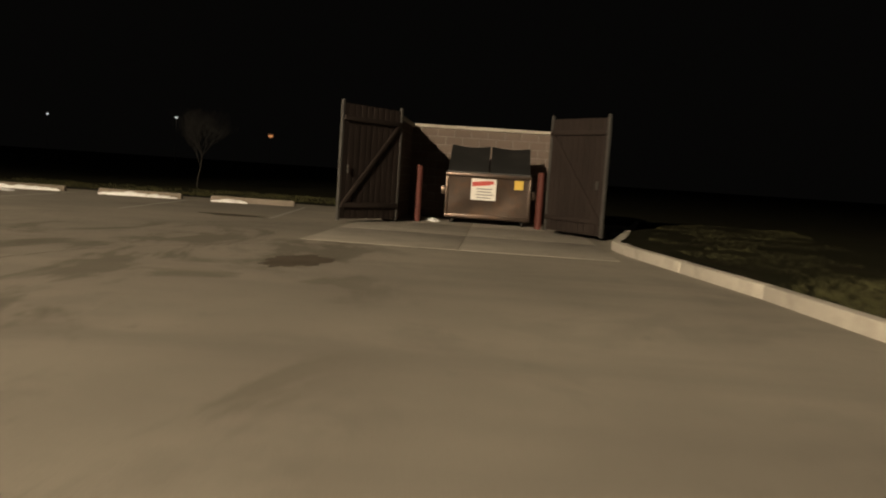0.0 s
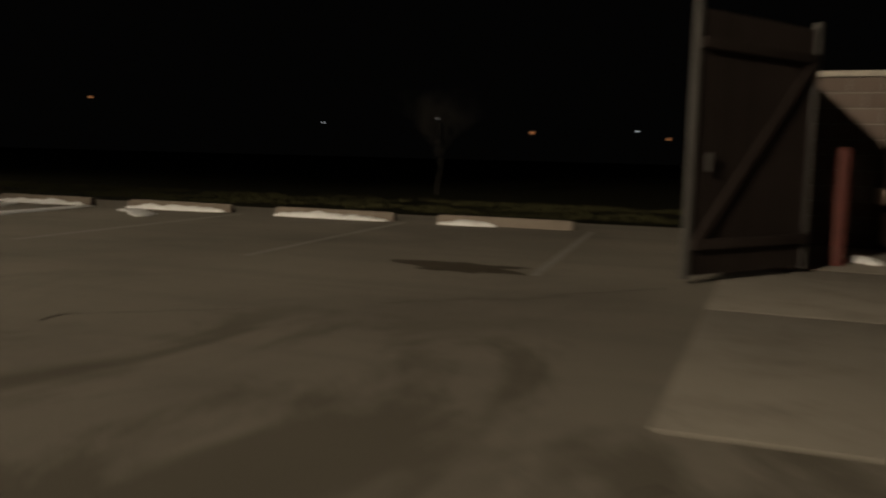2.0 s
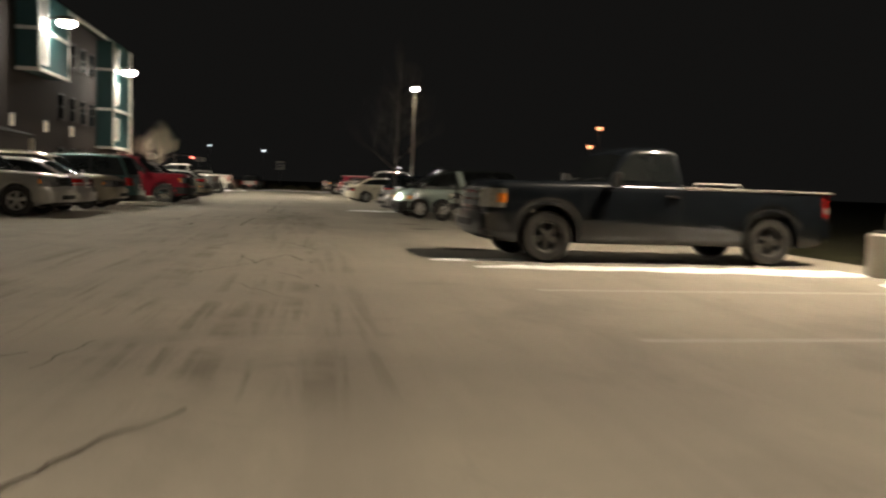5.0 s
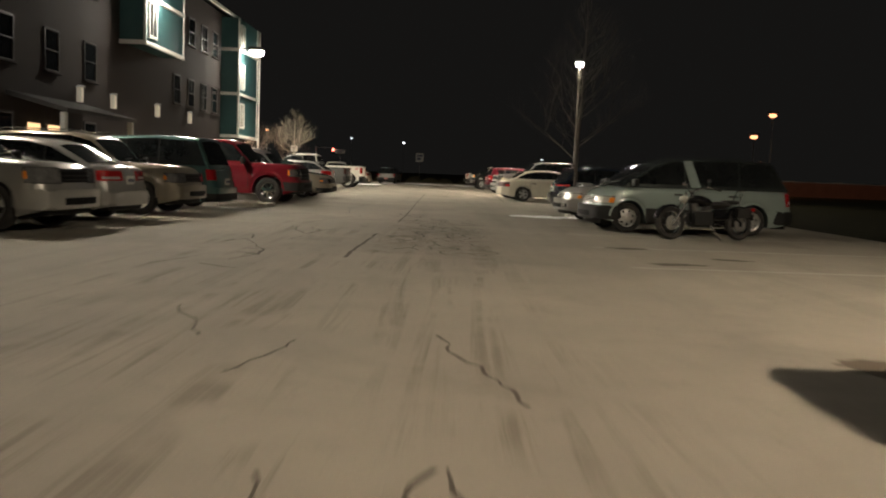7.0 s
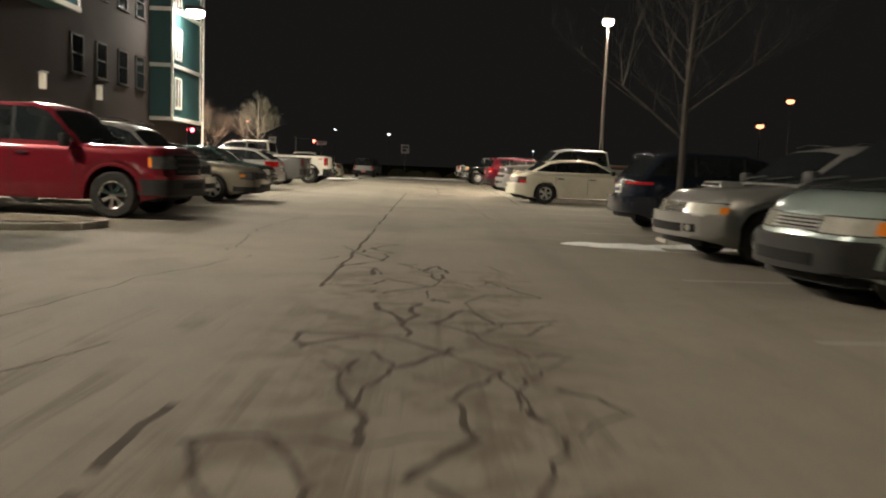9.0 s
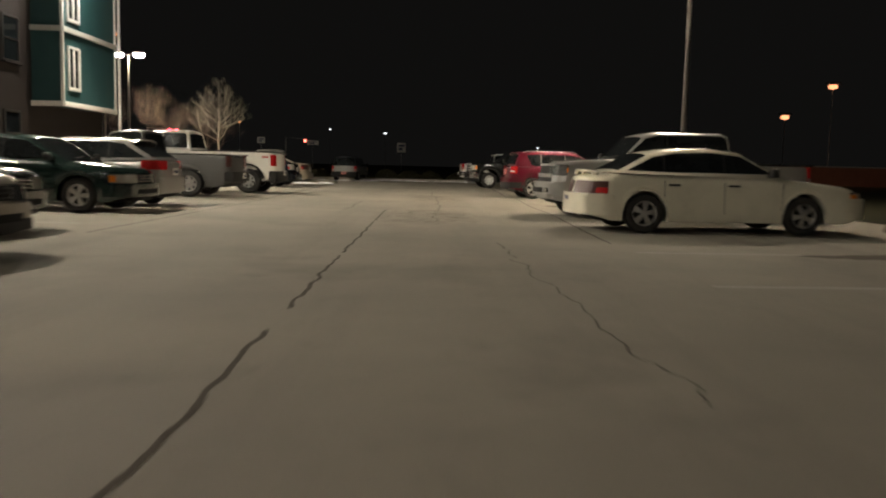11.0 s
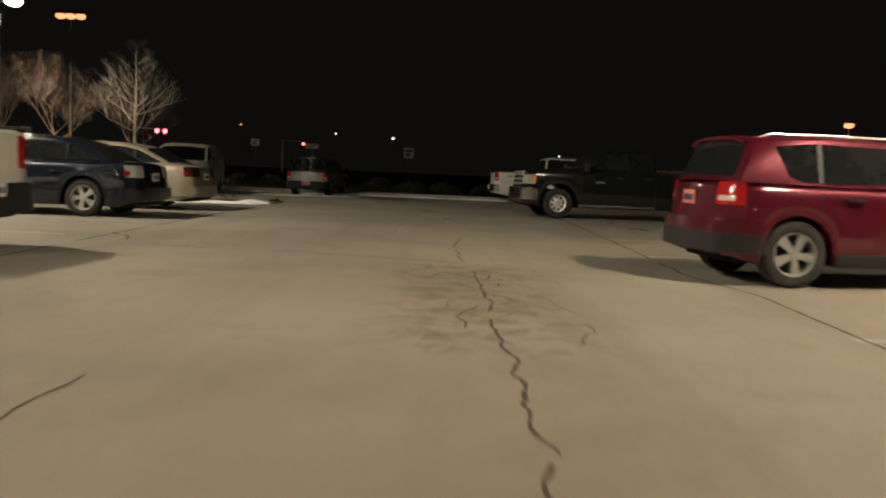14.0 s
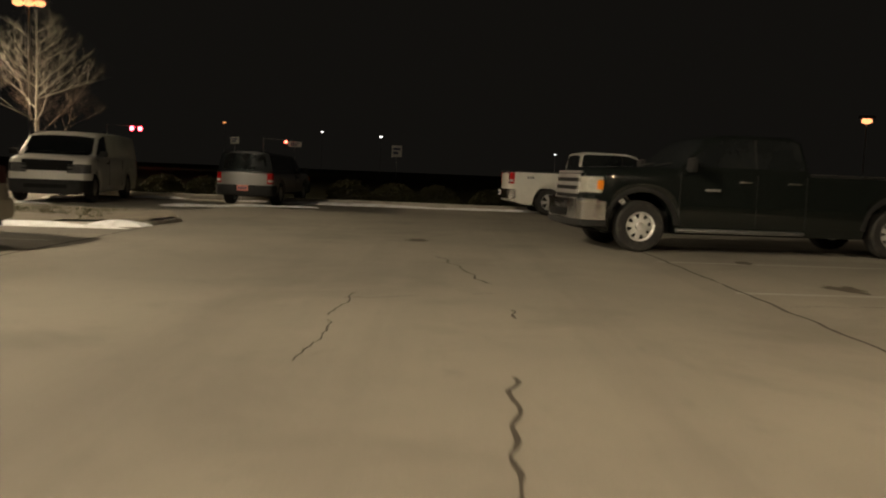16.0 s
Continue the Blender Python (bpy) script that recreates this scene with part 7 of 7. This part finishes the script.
# ---- motorcycle ----
def motorcycle(x0, y0, x1, y1):
    heading = math.degrees(math.atan2(y0 - y1, x0 - x1))
    wb = math.hypot(x0 - x1, y0 - y1)
    root = thing("motorcycle", pose((x0 + x1) / 2, (y0 + y1) / 2, 0, 6, 0, heading), "black cruiser motorcycle with chrome forks and exhaust on its stand", "motorcycle")
    f, r = wb / 2, -wb / 2
    for xc, rr in ((f, 0.33), (r, 0.31)):
        wo = new("wheel")
        wo.parent = root
        wo.matrix_basis = pose(xc, 0, rr)
        b = bmesh.new()
        lathe(b, [(rr - 0.1, -0.045), (rr - 0.03, -0.06), (rr, -0.02), (rr, 0.02), (rr - 0.03, 0.06), (rr - 0.1, 0.045)], 32, close=False)
        part("tyre", b, M["rubber"], wo)
        b = bmesh.new()
        lathe(b, [(rr - 0.1, -0.05), (rr - 0.115, 0.0), (rr - 0.1, 0.05)], 32, close=False)
        cyl(b, (0, -0.07, 0), (0, 0.07, 0), 0.045, n=12)
        part("rim", b, M["chrome"], wo)
        for k in range(16):
            t = 2 * math.pi * k / 16
            b = bmesh.new()
            cyl(b, (0.04 * math.cos(t), 0.03 * (-1) ** k, 0.04 * math.sin(t)), ((rr - 0.11) * math.cos(t + 0.2), 0, (rr - 0.11) * math.sin(t + 0.2)), 0.004, n=4)
            part("spoke", b, M["chrome"], wo)
        b = bmesh.new()
        lathe(b, [(0.14, 0.055), (0.14, 0.062), (0.05, 0.062)], 20)
        part("brake_disc", b, M["steel"], wo)
    for sy in (-0.1, 0.1):
        b = bmesh.new()
        cyl(b, (f, sy, 0.33), (f - 0.5, sy, 0.94), 0.022, 0.022, 10)
        cyl(b, (f, sy, 0.33), (f - 0.24, sy, 0.62), 0.032, 0.029, 10)
        part("fork", b, M["chrome"], root)
    b = bmesh.new()
    pts = [(f - 0.8, -0.4, 0.98), (f - 0.68, -0.3, 1.03), (f - 0.52, -0.1, 0.97), (f - 0.52, 0.1, 0.97), (f - 0.68, 0.3, 1.03), (f - 0.8, 0.4, 0.98)]
    tube(b, pts, 0.014, 8)
    bar = part("handlebar", b, M["chrome"], root)
    for sy in (-1, 1):
        b = bmesh.new()
        cyl(b, (f - 0.75, sy * 0.36, 1.0), (f - 0.87, sy * 0.46, 0.95), 0.02, n=8)
        part("grip", b, M["rubber"], bar)
        b = bmesh.new()
        cyl(b, (f - 0.68, sy * 0.3, 1.03), (f - 0.65, sy * 0.37, 1.12), 0.006, n=6)
        box(b, f - 0.65, sy * 0.39, 1.15, 0.025, 0.12, 0.06, 0.02)
        part("mirror", b, M["chrome"], bar)
    b = bmesh.new()
    bmesh.ops.create_uvsphere(b, u_segments=18, v_segments=10, radius=0.095)
    for v in b.verts:
        v.co = Vector((v.co.x * 1.1 + f - 0.34, v.co.y, v.co.z * 0.9 + 0.8))
    part("headlight", b, M["headlamp"], root)
    b = bmesh.new()
    bmesh.ops.create_uvsphere(b, u_segments=20, v_segments=12, radius=1.0)
    for v in b.verts:
        v.co = Vector((v.co.x * 0.28 + 0.1, v.co.y * 0.15, v.co.z * 0.115 + 0.77 + v.co.x * 0.05))
    part("tank", b, M["gloss_black"], root)
    b = bmesh.new()
    bmesh.ops.create_uvsphere(b, u_segments=16, v_segments=10, radius=1.0)
    for v in b.verts:
        v.co = Vector((v.co.x * 0.32 - 0.32, v.co.y * 0.16, v.co.z * 0.08 + 0.70 - (v.co.x < 0) * 0.0))
    box(b, -0.62, 0, 0.76, 0.34, 0.2, 0.09, 0.04)
    part("seat", b, M["leather"], root)
    for xc, rr, a0, a1 in ((f, 0.37, 0.25, 2.5), (r, 0.36, 0.3, 2.9)):
        b = bmesh.new()
        prev = None
        for k in range(13):
            t = a0 + (a1 - a0) * k / 12
            row = [b.verts.new((xc + rr * math.cos(t) * (1.0 - 0.08 * (abs(sy) > 0.08)), sy, 0.32 + rr * math.sin(t) * (1.0 - 0.08 * (abs(sy) > 0.08)))) for sy in (-0.09, -0.05, 0.05, 0.09)]
            if prev:
                for i in range(3):
                    b.faces.new((prev[i], prev[i + 1], row[i + 1], row[i]))
            prev = row
        ex = bmesh.ops.extrude_face_region(b, geom=list(b.faces))
        for v in [g for g in ex["geom"] if isinstance(g, bmesh.types.BMVert)]:
            v.co.z += 0.008
        part("mudguard", b, M["gloss_black"], root)
    b = bmesh.new()
    box(b, 0.1, 0, 0.42, 0.46, 0.26, 0.3, 0.06)
    eng = part("engine", b, M["chassis"], root)
    for sy in (-0.13, 0.13):
        b = bmesh.new()
        box(b, -0.26, sy, 0.5, 0.3, 0.05, 0.24, 0.04)
        part("side_cover", b, M["gloss_black"], root)
        b = bmesh.new()
        cyl(b, (r - 0.02, sy, 0.36), (r + 0.2, sy, 0.66), 0.028, n=10)
        part("shock_absorber", b, M["chrome"], root)
        b = bmesh.new()
        box(b, r + 0.03, sy * 1.5, 0.55, 0.36, 0.12, 0.2, 0.05)
        part("saddle_bag", b, M["leather"], root)
    b = bmesh.new()
    tube(b, [(r + 0.1, -0.11, 0.7), (r - 0.06, -0.11, 1.0), (r - 0.06, 0.11, 1.0), (r + 0.1, 0.11, 0.7)], 0.011, 8)
    part("backrest_bar", b, M["chrome"], root)
    for tilt, xx in ((0.35, 0.24), (-0.35, 0.0)):
        for k in range(6):
            b = bmesh.new()
            c = Vector((xx + math.sin(tilt) * 0.035 * k, 0, 0.53 + 0.035 * k))
            box(b, c.x, 0, c.z, 0.15, 0.17, 0.016, 0.004, Matrix.Rotation(tilt, 4, "Y"))
            part("cooling_fin", b, M["steel"], eng)
    for dz, y in ((0.0, -0.17), (0.09, -0.18)):
        b = bmesh.new()
        tube(b, [(0.35, -0.12, 0.55), (0.42, y, 0.4), (0.3, y, 0.26 + dz), (-0.2, y, 0.26 + dz)], 0.024, 8)
        cyl(b, (-0.2, y, 0.26 + dz), (-0.95, y, 0.3 + dz), 0.042, 0.046, 12)
        part("exhaust_pipe", b, M["chrome"], root)
    b = bmesh.new()
    tube(b, [(f - 0.5, 0, 0.88), (0.1, 0, 0.7), (-0.5, 0, 0.62), (r, 0.1, 0.33)], 0.022, 8)
    tube(b, [(f - 0.46, 0, 0.8), (0.34, 0, 0.35), (-0.2, 0, 0.3), (-0.5, 0, 0.6)], 0.022, 8)
    part("frame", b, M["gloss_black"], root)
    b = bmesh.new()
    box(b, r - 0.36, 0, 0.62, 0.05, 0.1, 0.07, 0.015)
    part("tail_light", b, M["red_lens"], root)
    b = bmesh.new()
    cyl(b, (-0.05, 0.12, 0.28), (-0.12, 0.34, -0.02), 0.014, n=8)
    part("side_stand", b, M["steel"], root)
    return root


motorcycle(5.2, 18.4, 6.75, 19.0)
